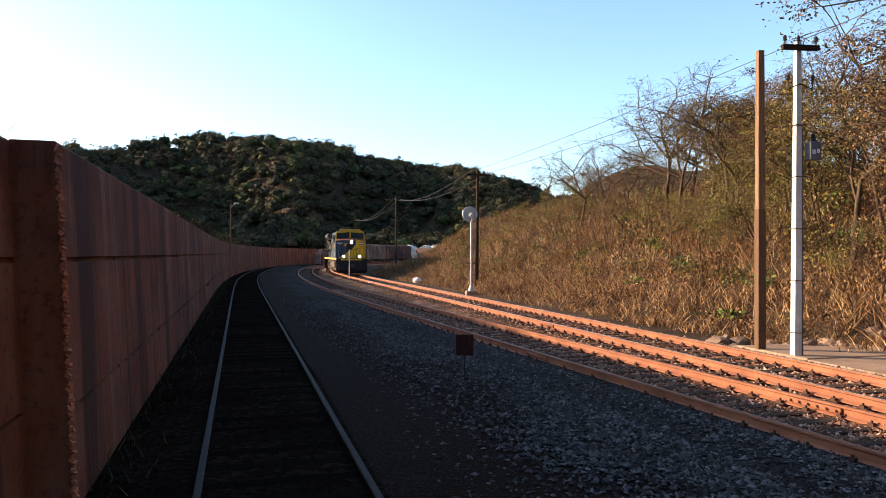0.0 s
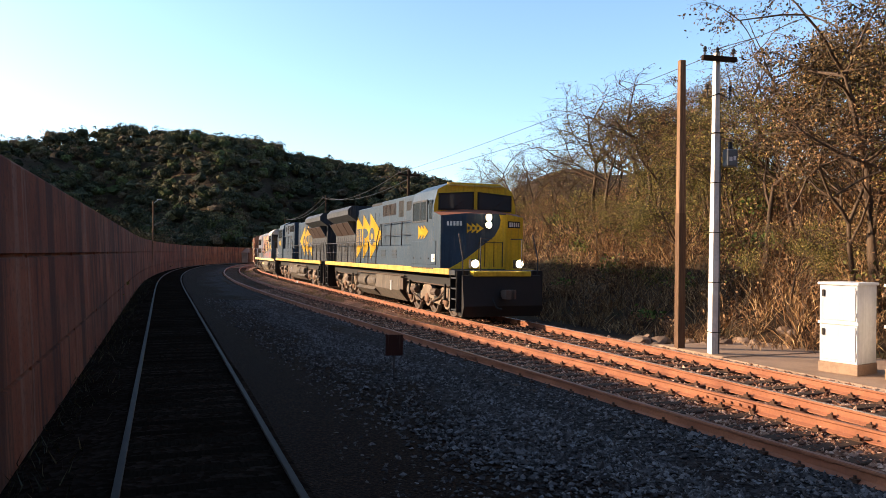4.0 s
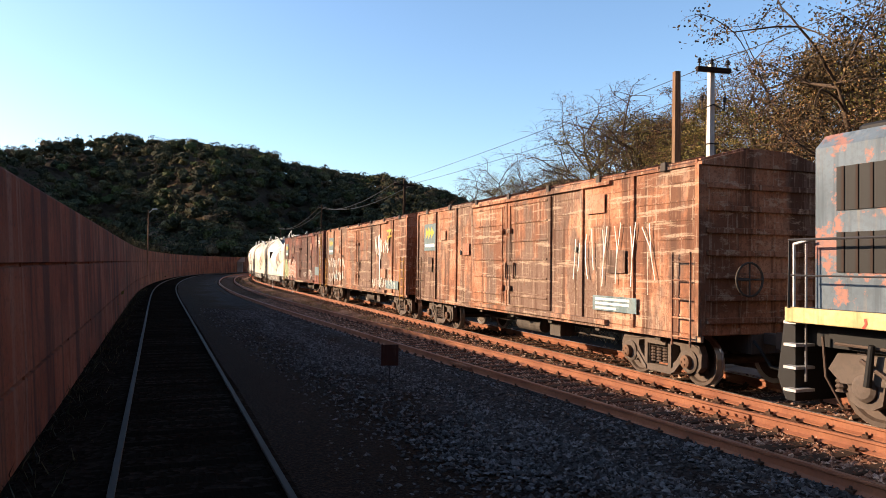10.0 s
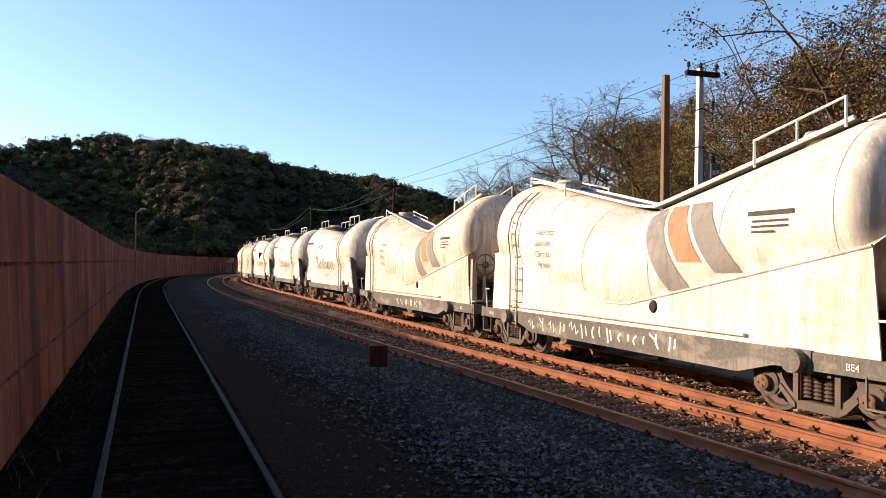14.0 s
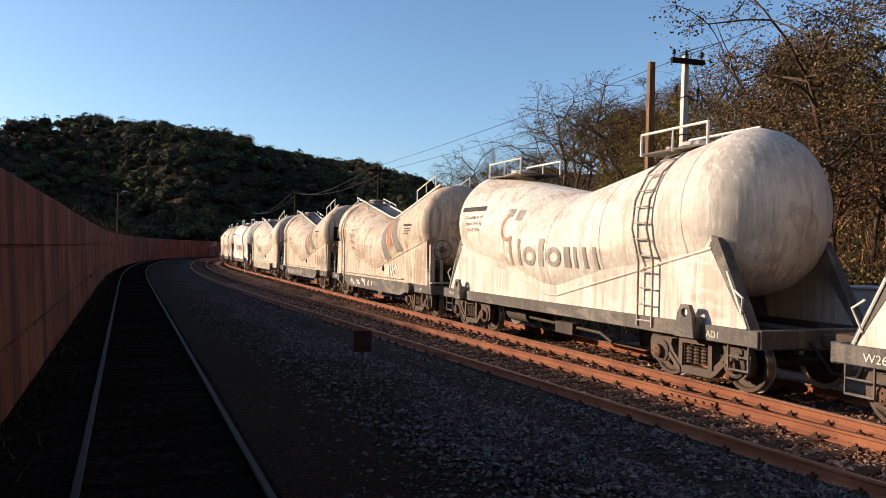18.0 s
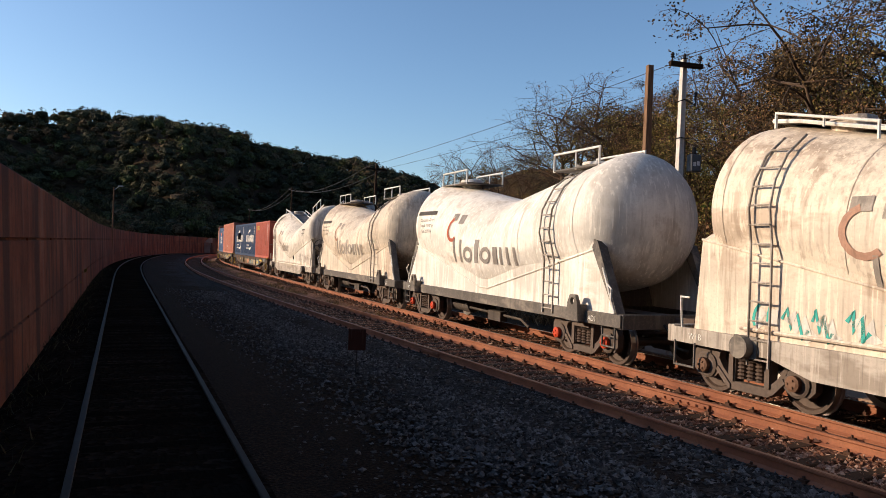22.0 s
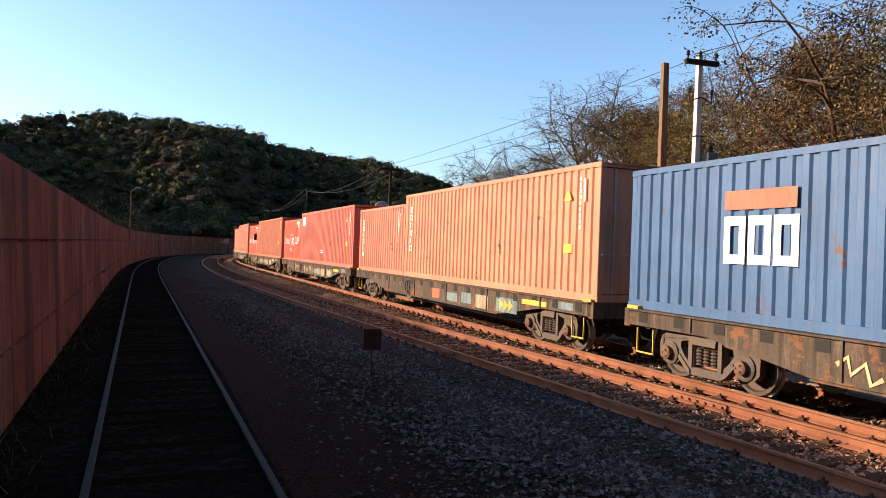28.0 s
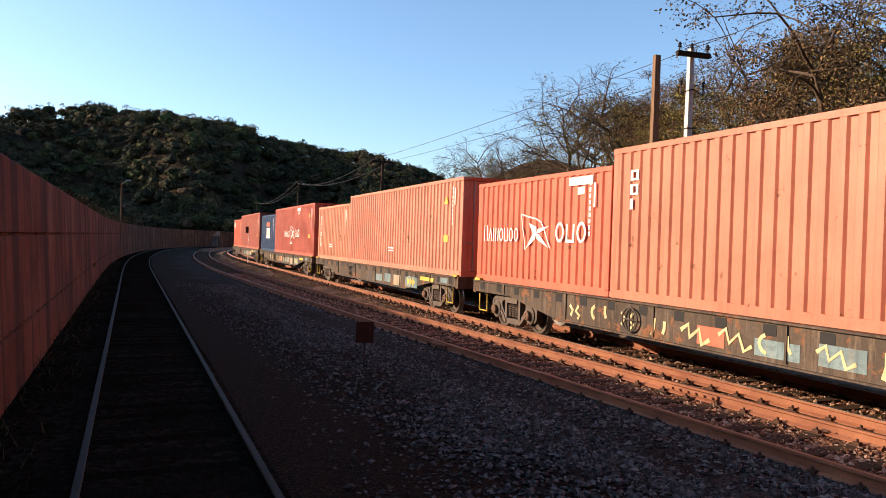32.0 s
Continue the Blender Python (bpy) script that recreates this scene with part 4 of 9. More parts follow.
plant(bare, *by(21.5, 36), 40, 1.2, True)
plant(bare2, *by(10.6, 52), 10, 1.12, True)
plant(yellow, *by(18.6, 43), 100, 1.0, True)
plant(brown, *by(29.5, 27), 200, 0.9, True)
plant(olive, *by(26.0, 33), 0, 1.0, True)
plant(umbrella, *by(36.5, 23.0), 190, 1.05, True)
plant(umbrella, *by(23.5, 40), 20, 0.86)
plant(umbrella, *by(31.5, 30), 75, 0.95)
plant(umbrella, *by(39.5, 27), 300, 1.0)
for kind, th, r, turn, sc in (
        (bare2, 12.4, 50, 80, 0.9), (bare, 14.2, 47, 200, 0.66), (bare2, 16.2, 41, 150, 0.72), (bare2, 8.3, 60, 220, 0.7),
        (olive, 31.5, 28, 20, 1.0), (yellow, 22.0, 45, 30, 0.9),
        (yellow, 15.5, 52, 240, 0.75), (olive, 29.0, 36, 90, 1.15), (olive, 33.0, 31, 140, 1.0), (olive, 20.5, 48, 210, 1.1), (olive, 12.0, 62, 10, 0.9),
        (olive, 17.5, 36, 300, 0.62), (olive, 24.0, 28, 60, 0.75), (yellow, 25.0, 40, 200, 0.8), (olive, 27.5, 30, 10, 0.8), (yellow, 20.0, 38, 150, 1.1), (olive, 23.5, 37, 250, 0.95), (brown, 30.0, 33, 280, 1.0), (bare, 29.5, 31, 70, 0.85), (brown, 38.5, 24, 190, 0.8), (bare2, 18.0, 40, 300, 1.1), (bare, 17.2, 43, 100, 0.98), (brown, 25.5, 35, 20, 0.9), (olive, 36.0, 26, 170, 0.9), (olive, 9.0, 72, 250, 0.8), (brown, 27.5, 31, 60, 0.72),
        (brown, 19.5, 33, 170, 0.5), (brown, 14.0, 42, 20, 0.5), (olive, 31.0, 23.5, 200, 0.55), (brown, 40.0, 22, 100, 1.0), (olive, 44.0, 25, 30, 1.2),
        (bare2, 21.5, 34, 20, 1.0), (bare2, 35.5, 23, 220, 0.9), (brown, 11.5, 56, 280, 0.5), (olive, 22.5, 38, 130, 0.8), (brown, 17.5, 50, 330, 0.7)):
    plant(kind, *by(th, r), turn, sc)

# woods on the hill beyond the bend: each crown several rough lumps with loose leaf clumps round them
bm = bmesh.new()
bmesh.ops.create_icosphere(bm, subdivisions=2, radius=1)
LUMP = np.array([tuple(v.co) for v in bm.verts])
LUMP_F = np.array([[v.index for v in f.verts] for f in bm.faces])
bm.free()


def lumps(centres, radii, rough=0.2):
    """Many uneven leafy masses as one mesh."""
    n = len(centres)
    v = LUMP[None] * (1 + R.normal(size=(n, len(LUMP), 1)) * rough) + R.normal(size=(n, len(LUMP), 3)) * rough * 0.5
    v = v * np.stack([radii, radii, radii * 0.78], 1)[:, None] + np.asarray(centres)[:, None]
    f = (LUMP_F[None] + (np.arange(n) * len(LUMP))[:, None, None]).reshape(-1, 3)
    return v.reshape(-1, 3), f


nt = 3000
b = np.radians(np.concatenate([R.uniform(-38, 13, nt - 300), R.uniform(-62, -38, 300)]))
r = 222 + 195 * R.uniform(0, 1, nt) ** 0.95
x, y = r * np.sin(b), r * np.cos(b)
z = land(x, y)
ok = z > 1.5
x, y, z = x[ok], y[ok], z[ok]
tall = R.uniform(0, 1, len(x)) > 0.94
h = R.uniform(4.0, 7.5, len(x)) * np.where(tall, 1.3, 1.0)
w = R.uniform(1.9, 4.3, len(x)) * np.where(tall, 1.2, 1.0)
sort = R.choice(4, len(x), p=[0.52, 0.27, 0.13, 0.08])
for q, words in enumerate(("dense dark green woods on the hill", "olive tree crowns in the woods on the hill", "brown withered crowns in the woods on the hill", "fresh green crowns in the woods on the hill")):
    own = np.flatnonzero(sort == q)
    core = np.stack([x[own], y[own], z[own] + h[own] * 0.66], 1)
    v, f = lumps(core, w[own] * 0.62, 0.16)
    k = np.repeat(own, 6)
    u = R.normal(size=(len(k), 3)) * (0.46, 0.46, 0.28)
    clump = np.stack([x[k] + u[:, 0] * w[k], y[k] + u[:, 1] * w[k], z[k] + h[k] * 0.72 + u[:, 2] * w[k]], 1)
    size = w[k] * R.uniform(0.28, 0.5, len(k))
    j = np.repeat(np.arange(len(k)), 26)
    out = R.normal(size=(len(j), 3))
    out[:, 2] = np.abs(out[:, 2]) * np.where(R.uniform(0, 1, len(j)) < 0.25, -0.6, 1)
    out /= np.linalg.norm(out, axis=1)[:, None]
    c = clump[j] + out * (size[j] * R.uniform(0.8, 1.15, len(j)))[:, None] * (1, 1, 0.8)
    face = out + R.normal(size=out.shape) * 0.45
    e1 = np.cross(face, R.normal(size=out.shape))
    e1 /= np.linalg.norm(e1, axis=1)[:, None]
    e2 = np.cross(face, e1)
    e2 /= np.linalg.norm(e2, axis=1)[:, None]
    half = R.uniform(0.14, 0.45, len(j))[:, None]
    v2 = np.stack([c - e1 * half, c - e2 * half * 0.7, c + e1 * half, c + e2 * half * 0.7], 1).reshape(-1, 3)
    n1 = len(v)
    f2 = (np.arange(len(v2)).reshape(-1, 4) + n1).tolist()
    me = soup("hill_woods", np.concatenate([v, v2]), f.tolist() + f2, M_FOREST[q])
    stuff("hill_woods", me, words, "woods")

# far scrub along the foot of the hill, and plants over the wall
nb = 500
s = R.uniform(22, 200, nb)
i = ((s + siding.back) / siding.ds).astype(int)
p = siding.pts[i]
o = R.uniform(3.4, 14, nb)
x, y = p[:, 0] - np.sin(p[:, 2]) * o, p[:, 1] + np.cos(p[:, 2]) * o
z = land(x, y)
h = R.uniform(0.4, 1.3, nb) + 0.9 * (s > 60) * R.uniform(0, 1, nb)
k = np.repeat(np.arange(nb), 40)
q = R.normal(size=(len(k), 3)) * 0.5
c = np.stack([x[k] + q[:, 0] * h[k], y[k] + q[:, 1] * h[k], z[k] + h[k] * (0.6 + 0.5 * q[:, 2])], 1)
v, f = quad_cloud(c, R.uniform(0.06, 0.14, len(c)), R)
stuff("wall_scrub", soup("wall_scrub", v, f, M_LEAF_OLIVE), "low shrubs growing behind the wall", "shrubs")
# added hedge close behind the wall, rising along it to lengthen the wall's shadow
n = 26000
s = 4 + 92 * R.uniform(0, 1, n)
i = ((s + siding.back) / siding.ds).astype(int)
p = siding.pts[i]
o = R.uniform(2.5, 3.7, n)
top = 3.2 + 0.72 * nsm((s - 2) / 42) + 0.06 * np.sin(s * 1.7) + 0.05 * np.sin(s * 0.6)
z = top - (top - 2.5) * R.uniform(0, 1, n) ** 1.3
f_ = R.uniform(-0.25, 0.25, n)
c = np.stack([p[:, 0] - np.sin(p[:, 2]) * o + np.cos(p[:, 2]) * f_, p[:, 1] + np.cos(p[:, 2]) * o + np.sin(p[:, 2]) * f_, z], 1)
v, f = quad_cloud(c, R.uniform(0.05, 0.11, n), R)
stuff("hedge", soup("hedge", v, f, M_FOREST[0]), "dark hedge added close behind the wall to lengthen its shadow", "hedge")
n = 160
i = ((R.uniform(0.6, 2.6, n) + siding.back) / siding.ds).astype(int)
p = siding.pts[i]
o = R.uniform(2.6, 3.6, n)
x, y = p[:, 0] - np.sin(p[:, 2]) * o, p[:, 1] + np.cos(p[:, 2]) * o
v, f = blades(np.stack([x, y, 2.6 + 0 * x], 1), R.uniform(0.5, 1.1, n), 0.0025 + R.uniform(0, 0.003, n), R, 0.2)
stuff("wall_grass", soup("wall_grass", v, f, M_STRAW), "dry grass stalks showing over the wall", "grass")

# weeds between the loop and the main track, and in the shade by the wall
n = 9000
s = R.uniform(6, 95, n)
i = ((s + loop.back) / loop.ds).astype(int)
p = loop.pts[i]
o = -1.0 - R.uniform(0, 1, n) ** 1.4 * (0.7 + 1.6 * nsm((s - 10) / 40))
x, y = p[:, 0] - np.sin(p[:, 2]) * o, p[:, 1] + np.cos(p[:, 2]) * o
patch = np.sin(s * 0.9) + np.sin(s * 0.37 + 2) + 0.8
ok = R.uniform(0, 1.6, n) < patch
x, y = x[ok], y[ok]
v, f = blades(np.stack([x, y, -0.24 + 0 * x], 1), R.uniform(0.06, 0.24, len(x)), 0.005 + R.uniform(0, 0.008, len(x)), R, 0.5)
stuff("track_weeds", soup("track_weeds", v, f, M_WEED), "short dry weeds between the tracks", "weeds")
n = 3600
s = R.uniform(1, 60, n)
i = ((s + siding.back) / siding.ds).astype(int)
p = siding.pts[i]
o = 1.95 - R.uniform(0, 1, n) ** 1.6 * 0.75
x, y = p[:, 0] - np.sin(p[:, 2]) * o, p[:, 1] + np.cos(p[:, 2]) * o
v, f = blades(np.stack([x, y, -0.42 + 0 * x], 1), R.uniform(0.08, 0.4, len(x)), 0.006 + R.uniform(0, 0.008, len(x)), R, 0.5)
stuff("wall_weeds", soup("wall_weeds", v, f, M_WEED_SHADE), "rank weeds at the foot of the wall", "weeds")

# ---- rolling stock: +x is the way the train runs, rail top at z = 0 ----
M_FRAME = paint("dusty underframe paint", (0.085, 0.07, 0.06), 0.75, 0.6)
M_TRUCK = paint("dusty cast steel", (0.13, 0.10, 0.082), 0.8, 0.7, False)
M_TRUCK_DUST = paint("dust-caked cast steel", (0.22, 0.165, 0.12), 0.85, 0.8, False)
M_TRUCK_DARK = paint("brown cast steel", (0.10, 0.07, 0.055), 0.8, 0.6, False)
n_ = Net("wheel steel")
n_.color(n_.mix(n_.noise(6.0, 4, 0.6), (0.035, 0.024, 0.018), (0.11, 0.072, 0.052)))
M_WHEEL = n_.surface(0.65, 0.3)
n_ = Net("bright tread")
n_.color((0.42, 0.39, 0.36))
M_TREAD = n_.surface(0.3, 0.9)
M_BLACK = plain("black paint", (0.018, 0.017, 0.017), 0.6)
M_RUBBER = plain("black rubber hose", (0.02, 0.02, 0.02), 0.8)
M_CAP = paint("rusty bearing cap", (0.19, 0.105, 0.065), 0.7, 0.5, False)
M_CAP_RED = paint("red bearing cap", (0.62, 0.07, 0.025), 0.6, 0.3, False)
M_WHITE_MARK = paint("white lettering paint", (0.78, 0.76, 0.70), 0.6, 0.35)
M_YELLOW_MARK = paint("yellow marking paint", (0.62, 0.43, 0.08), 0.6, 0.4)
M_GLASS = Net("dark window glass")
M_GLASS.color((0.03, 0.04, 0.05))
M_GLASS = M_GLASS.surface(0.05, 0.0, 0.2)
n_ = Net("burning lamp")
n_.bsdf.inputs["Emission Color"].default_value = (1.0, 0.80, 0.50, 1)
n_.bsdf.inputs["Emission Strength"].default_value = 22.0
n_.color((0.9, 0.85, 0.7))
M_LAMP = n_.surface(0.3)


def wheelset_mesh(r):
    bm = bmesh.new()
    tube(bm, (0, -1.02, 0), (0, 1.02, 0), 0.075, n=12)
    for sd in (-1, 1):
        def w(a):
            return sd * a
        prof = [(0.10, w(0.75)), (0.13, w(0.77)), (r * 0.55, w(0.80)), (r * 0.86, w(0.775)), (r + 0.028, w(0.765)), (r + 0.028, w(0.795)), (r, w(0.805)), (r - 0.008, w(0.90)), (r * 0.86, w(0.90)),
                (r * 0.80, w(0.86)), (r * 0.42, w(0.845)), (0.16, w(0.90)), (0.10, w(0.91))]
        fs = lathe(bm, prof, 22, "y")
        for f in fs:
            c = f.calc_center_median()
            q = math.hypot(c.x, c.z)
            f.material_index = 1 if q > r * 0.93 else 0
        for k in range(6):
            t = k * math.pi / 3
            tube(bm, (0.55 * r * math.cos(t), sd * 0.84, 0.55 * r * math.sin(t)), (0.55 * r * math.cos(t), sd * 0.875, 0.55 * r * math.sin(t)), 0.03, n=6)
    return quiet(bm, "wheelset", [M_WHEEL, M_TREAD])


WHEELSET = wheelset_mesh(0.44)
WHEELSET_BIG = wheelset_mesh(0.53)


def cut_plate(bm, outer, holes, y0, y1):
    """A thick plate in the x-z plane with openings."""
    edges = []
    for loop_ in [outer] + holes:
        v = [bm.verts.new((x, y0, z)) for x, z in loop_]
        edges += [bm.edges.new((v[i], v[(i + 1) % len(v)])) for i in range(len(v))]
    fs = bmesh.ops.triangle_fill(bm, use_beauty=True, use_dissolve=False, edges=edges)["geom"]
    fs = [f for f in fs if isinstance(f, bmesh.types.BMFace)]
    ex = bmesh.ops.extrude_face_region(bm, geom=fs)["geom"]
    bmesh.ops.translate(bm, vec=(0, y1 - y0, 0), verts=[v for v in ex if isinstance(v, bmesh.types.BMVert)])
    bmesh.ops.recalc_face_normals(bm, faces=bm.faces)


def side_frame_mesh():
    bm = bmesh.new()
    half = [(1.16, 0.60), (1.15, 0.36), (1.06, 0.27), (0.70, 0.27), (0.61, 0.36), (0.46, 0.19), (0.34, 0.14)]
    outer = [(-0.45, 0.85), (0.45, 0.85), (0.58, 0.80), (0.95, 0.79), (1.10, 0.73)] + half + [(-x, z) for x, z in reversed(half)] + [(-1.10, 0.73), (-0.95, 0.79), (-0.58, 0.80)]
    win = [(0.60, 0.68), (0.40, 0.71), (0.40, 0.34), (0.52, 0.44), (0.62, 0.58)]
    cut_plate(bm, outer, [win, [(-x, z) for x, z in reversed(win)], [(-0.28, 0.68), (0.28, 0.68), (0.28, 0.27), (-0.28, 0.27)]], 0.985, 1.115)
    for k in (-1, 1):
        prism(bm, [(k * 0.30, 0.27), (k * 0.39, 0.27), (k * 0.39, 0.80), (k * 0.30, 0.80)], 1.11, 1.145)
        prism(bm, [(k * 0.39, 0.80), (k * 0.95, 0.76), (k * 1.08, 0.70), (k * 0.95, 0.70), (k * 0.39, 0.74)], 1.11, 1.14)
        prism(bm, [(k * 0.36, 0.15), (k * 0.46, 0.20), (k * 0.66, 0.40), (k * 0.62, 0.46), (k * 0.36, 0.22)], 1.11, 1.14)
        lathe(bm, [(0.20, 1.11), (0.21, 1.14), (0.17, 1.16)], 16, "y", (k * 0.865, 0, 0.44))
    prism(bm, [(-0.27, 0.66), (0.27, 0.66), (0.30, 0.84), (-0.30, 0.84)], 1.10, 1.18)
    return quiet(bm, "side_frame", M_TRUCK)


def spring_mesh():
    bm = bmesh.new()
    for k in (-0.17, 0.0, 0.17):
        prof = []
        for i in range(11):
            prof += [(0.055 if i % 2 else 0.082, 0.33 + i * 0.028)]
        lathe(bm, prof, 10, "z", (k, 1.07, 0))
    return quiet(bm, "spring_nest", M_TRUCK_DARK)


def bolster_mesh():
    bm = bmesh.new()
    box(bm, -0.2, 0.2, -1.0, 1.0, 0.5, 0.72, 0.02)
    lathe(bm, [(0.2, 0.72), (0.18, 0.86)], 14, "z")
    box(bm, -0.62, -0.58, -0.8, 0.8, 0.4, 0.5)
    box(bm, 0.58, 0.62, -0.8, 0.8, 0.4, 0.5)
    return quiet(bm, "bogie", M_TRUCK_DARK)


def cap_mesh():
    bm = bmesh.new()
    lathe(bm, [(0.10, 0.0), (0.115, 0.04), (0.115, 0.10), (0.08, 0.12), (0.03, 0.125)], 14, "y")
    for k in range(3):
        t = k * 2.094
        tube(bm, (0.055 * math.cos(t), 0.115, 0.055 * math.sin(t)), (0.055 * math.cos(t), 0.14, 0.055 * math.sin(t)), 0.016, n=6)
    return bm


SIDE_FRAME, SPRING, BOLSTER = side_frame_mesh(), spring_mesh(), bolster_mesh()
CAP, CAP_RED = quiet(cap_mesh(), "bearing_cap", M_CAP), quiet(cap_mesh(), "bearing_cap", M_CAP_RED)
FLIP = Matrix.Rotation(math.pi, 4, "Z")
WHEELS = {}


def child(name, data, parent, m):
    o = new(name, data)
    o.parent = parent
    o.matrix_basis = m
    return o


def axle(parent, data, x, r, kind):
    o = child("wheelset", data, parent, pose(x, 0, r))
    WHEELS.setdefault((kind, round(x, 3), r), []).append(o)
    return o


def bogie(parent, x, cap=None):
    b = child("bogie", BOLSTER, parent, pose(x, 0, 0))
    for m in (Matrix.Identity(4), FLIP):
        child("side_frame", SIDE_FRAME, b, m)
        child("spring_nest", SPRING, b, m)
        for k in (-0.865, 0.865):
            child("bearing_cap", cap or CAP, b, m @ pose(k, 1.14, 0.44))
    for k in (-0.865, 0.865):
        axle(b, WHEELSET, k, 0.44, "wagon")
    return b


def coupler_mesh():
    bm = bmesh.new()
    box(bm, -0.35, 0.35, -0.09, 0.09, 0.78, 0.98, 0.02)
    prism(bm, [(0.3, -0.16), (0.62, -0.19), (0.68, -0.02), (0.52, 0.02), (0.64, 0.1), (0.58, 0.19), (0.3, 0.16)], 0.74, 1.02, "z")
    return quiet(bm, "coupler", M_TRUCK_DARK)


COUPLER = coupler_mesh()


def hose(parent, x, sgn):
    bm = bmesh.new()
    bar(bm, [(x, -0.35, 0.85), (x + sgn * 0.18, -0.36, 0.7), (x + sgn * 0.34, -0.3, 0.45), (x + sgn * 0.5, -0.2, 0.42)], 0.025)
    part("air_hose", bm, M_RUBBER, parent)


# markings


def on_flat(y):
    return lambda x, z: y


def strip(bm, pts, w, yf, mi=0):
    """A brush stroke through (x, z) points on a surface y = yf(x, z)."""
    P = [Vector((a, b)) for a, b in pts]
    left, right = [], []
    for i, p in enumerate(P):
        d = (P[min(i + 1, len(P) - 1)] - P[max(i - 1, 0)])
        d = d.normalized() if d.length else Vector((1, 0))
        n = Vector((-d.y, d.x)) * w / 2
        left.append(p + n)
        right.append(p - n)
    for i in range(len(P) - 1):
        f = bm.faces.new([bm.verts.new((q.x, yf(q.x, q.y), q.y)) for q in (left[i], right[i], right[i + 1], left[i + 1])])
        f.material_index = mi


def patch(bm, x0, x1, z0, z1, yf, nx=1, nz=1):
    for i in range(nx):
        for j in range(nz):
            xa, xb = x0 + (x1 - x0) * i / nx, x0 + (x1 - x0) * (i + 1) / nx
            za, zb = z0 + (z1 - z0) * j / nz, z0 + (z1 - z0) * (j + 1) / nz
            bm.faces.new([bm.verts.new((x, yf(x, z), z)) for x, z in ((xa, za), (xb, za), (xb, zb), (xa, zb))])


def scrawl(bm, seed, x0, x1, z0, z1, yf, n, w):
    """Illegible spray-painted signs: bars, hooks, loops and crossed strokes, some with paint runs."""
    rg = random.Random(seed)
    step = (x1 - x0) / n
    for k in range(n):
        c, hw = x0 + (k + 0.5) * step + rg.uniform(-0.1, 0.1) * step, step * rg.uniform(0.26, 0.42)
        lo, hi = z0 + rg.uniform(0, 0.18) * (z1 - z0), z1 - rg.uniform(0, 0.25) * (z1 - z0)
        mid, lean = (lo + hi) / 2, rg.uniform(-0.12, 0.12) * (hi - lo)
        ww = w * rg.uniform(0.75, 1.1)
        kind = rg.randrange(5)

        def curve(pts):
            strip(bm, [(c + hw * u + lean * v, mid + (hi - lo) / 2 * v) for u, v in pts], ww, yf)
        if kind == 0:
            curve([(-0.5, -1), (-0.45, 0), (-0.55, 1)])
            curve([(0.4, -0.6), (0.45, 0), (0.35, 0.8)])
        elif kind == 1:
            curve([(-0.9, 0.9), (0.1, 0.2), (0.7, -0.95)])
            curve([(0.2, 1), (0.25, 0.3), (0.3, -0.2)])
        elif kind == 2:
            curve([(-0.7, 0.9), (-0.3, 0.2), (-0.6, -0.7)])
            curve([(0.5, 1), (0.1, 0.1), (0.6, -0.5), (0.3, -1)])
        elif kind == 3:
            curve([(1.1 * math.cos(t), 0.9 * math.sin(t)) for t in (2.2 + i * 0.3 for i in range(7))])
            curve([(0.7, 0.9), (0.65, 0.1), (0.8, -0.4)])
        else:
            curve([(-1.0, 0.2), (-0.5, 0.9), (-0.3, -0.4), (0.3, 0.6), (0.6, -0.9), (1.1, -0.3)])
        if rg.random() < 0.5 and hi - lo > 0.5:
            q = c + hw * rg.uniform(-0.6, 0.6)
            strip(bm, [(q, mid), (q, lo - 0.02), (q + 0.01, max(z0 - 0.12, lo - 0.25))], ww * 0.35, yf)


def word_blocks(bm, x0, x1, z0, z1, yf, n, seed=1, gap=0.18, kinds="hhsb"):
    """A brand word as plain blocks: solid, hollow or split."""
    rg = random.Random(seed)
    step = (x1 - x0) / n
    for k in range(n):
        a, b = x0 + k * step, x0 + (k + 1 - gap) * step
        t = (b - a) * 0.3
        kind = rg.choice(kinds)
        if kind == "s":
            patch(bm, a, a + t * 1.3, z0, z1, yf, 1, 3)
        else:
            patch(bm, a, a + t, z0, z1, yf, 1, 3)
            patch(bm, b - t, b, z0, z1, yf, 1, 3)
            e = (z1 - z0) * 0.2
            patch(bm, a + t, b - t, z1 - e, z1, yf)
            if kind == "h":
                patch(bm, a + t, b - t, z0, z0 + e, yf)


WIDE = {"i": 0.4, "l": 0.4, "m": 1.5, "w": 1.4, "o": 1.05, "c": 1.0, "h": 1.0, "a": 1.1, "p": 0.95, "u": 1.0, "s": 0.9, " ": 0.5}


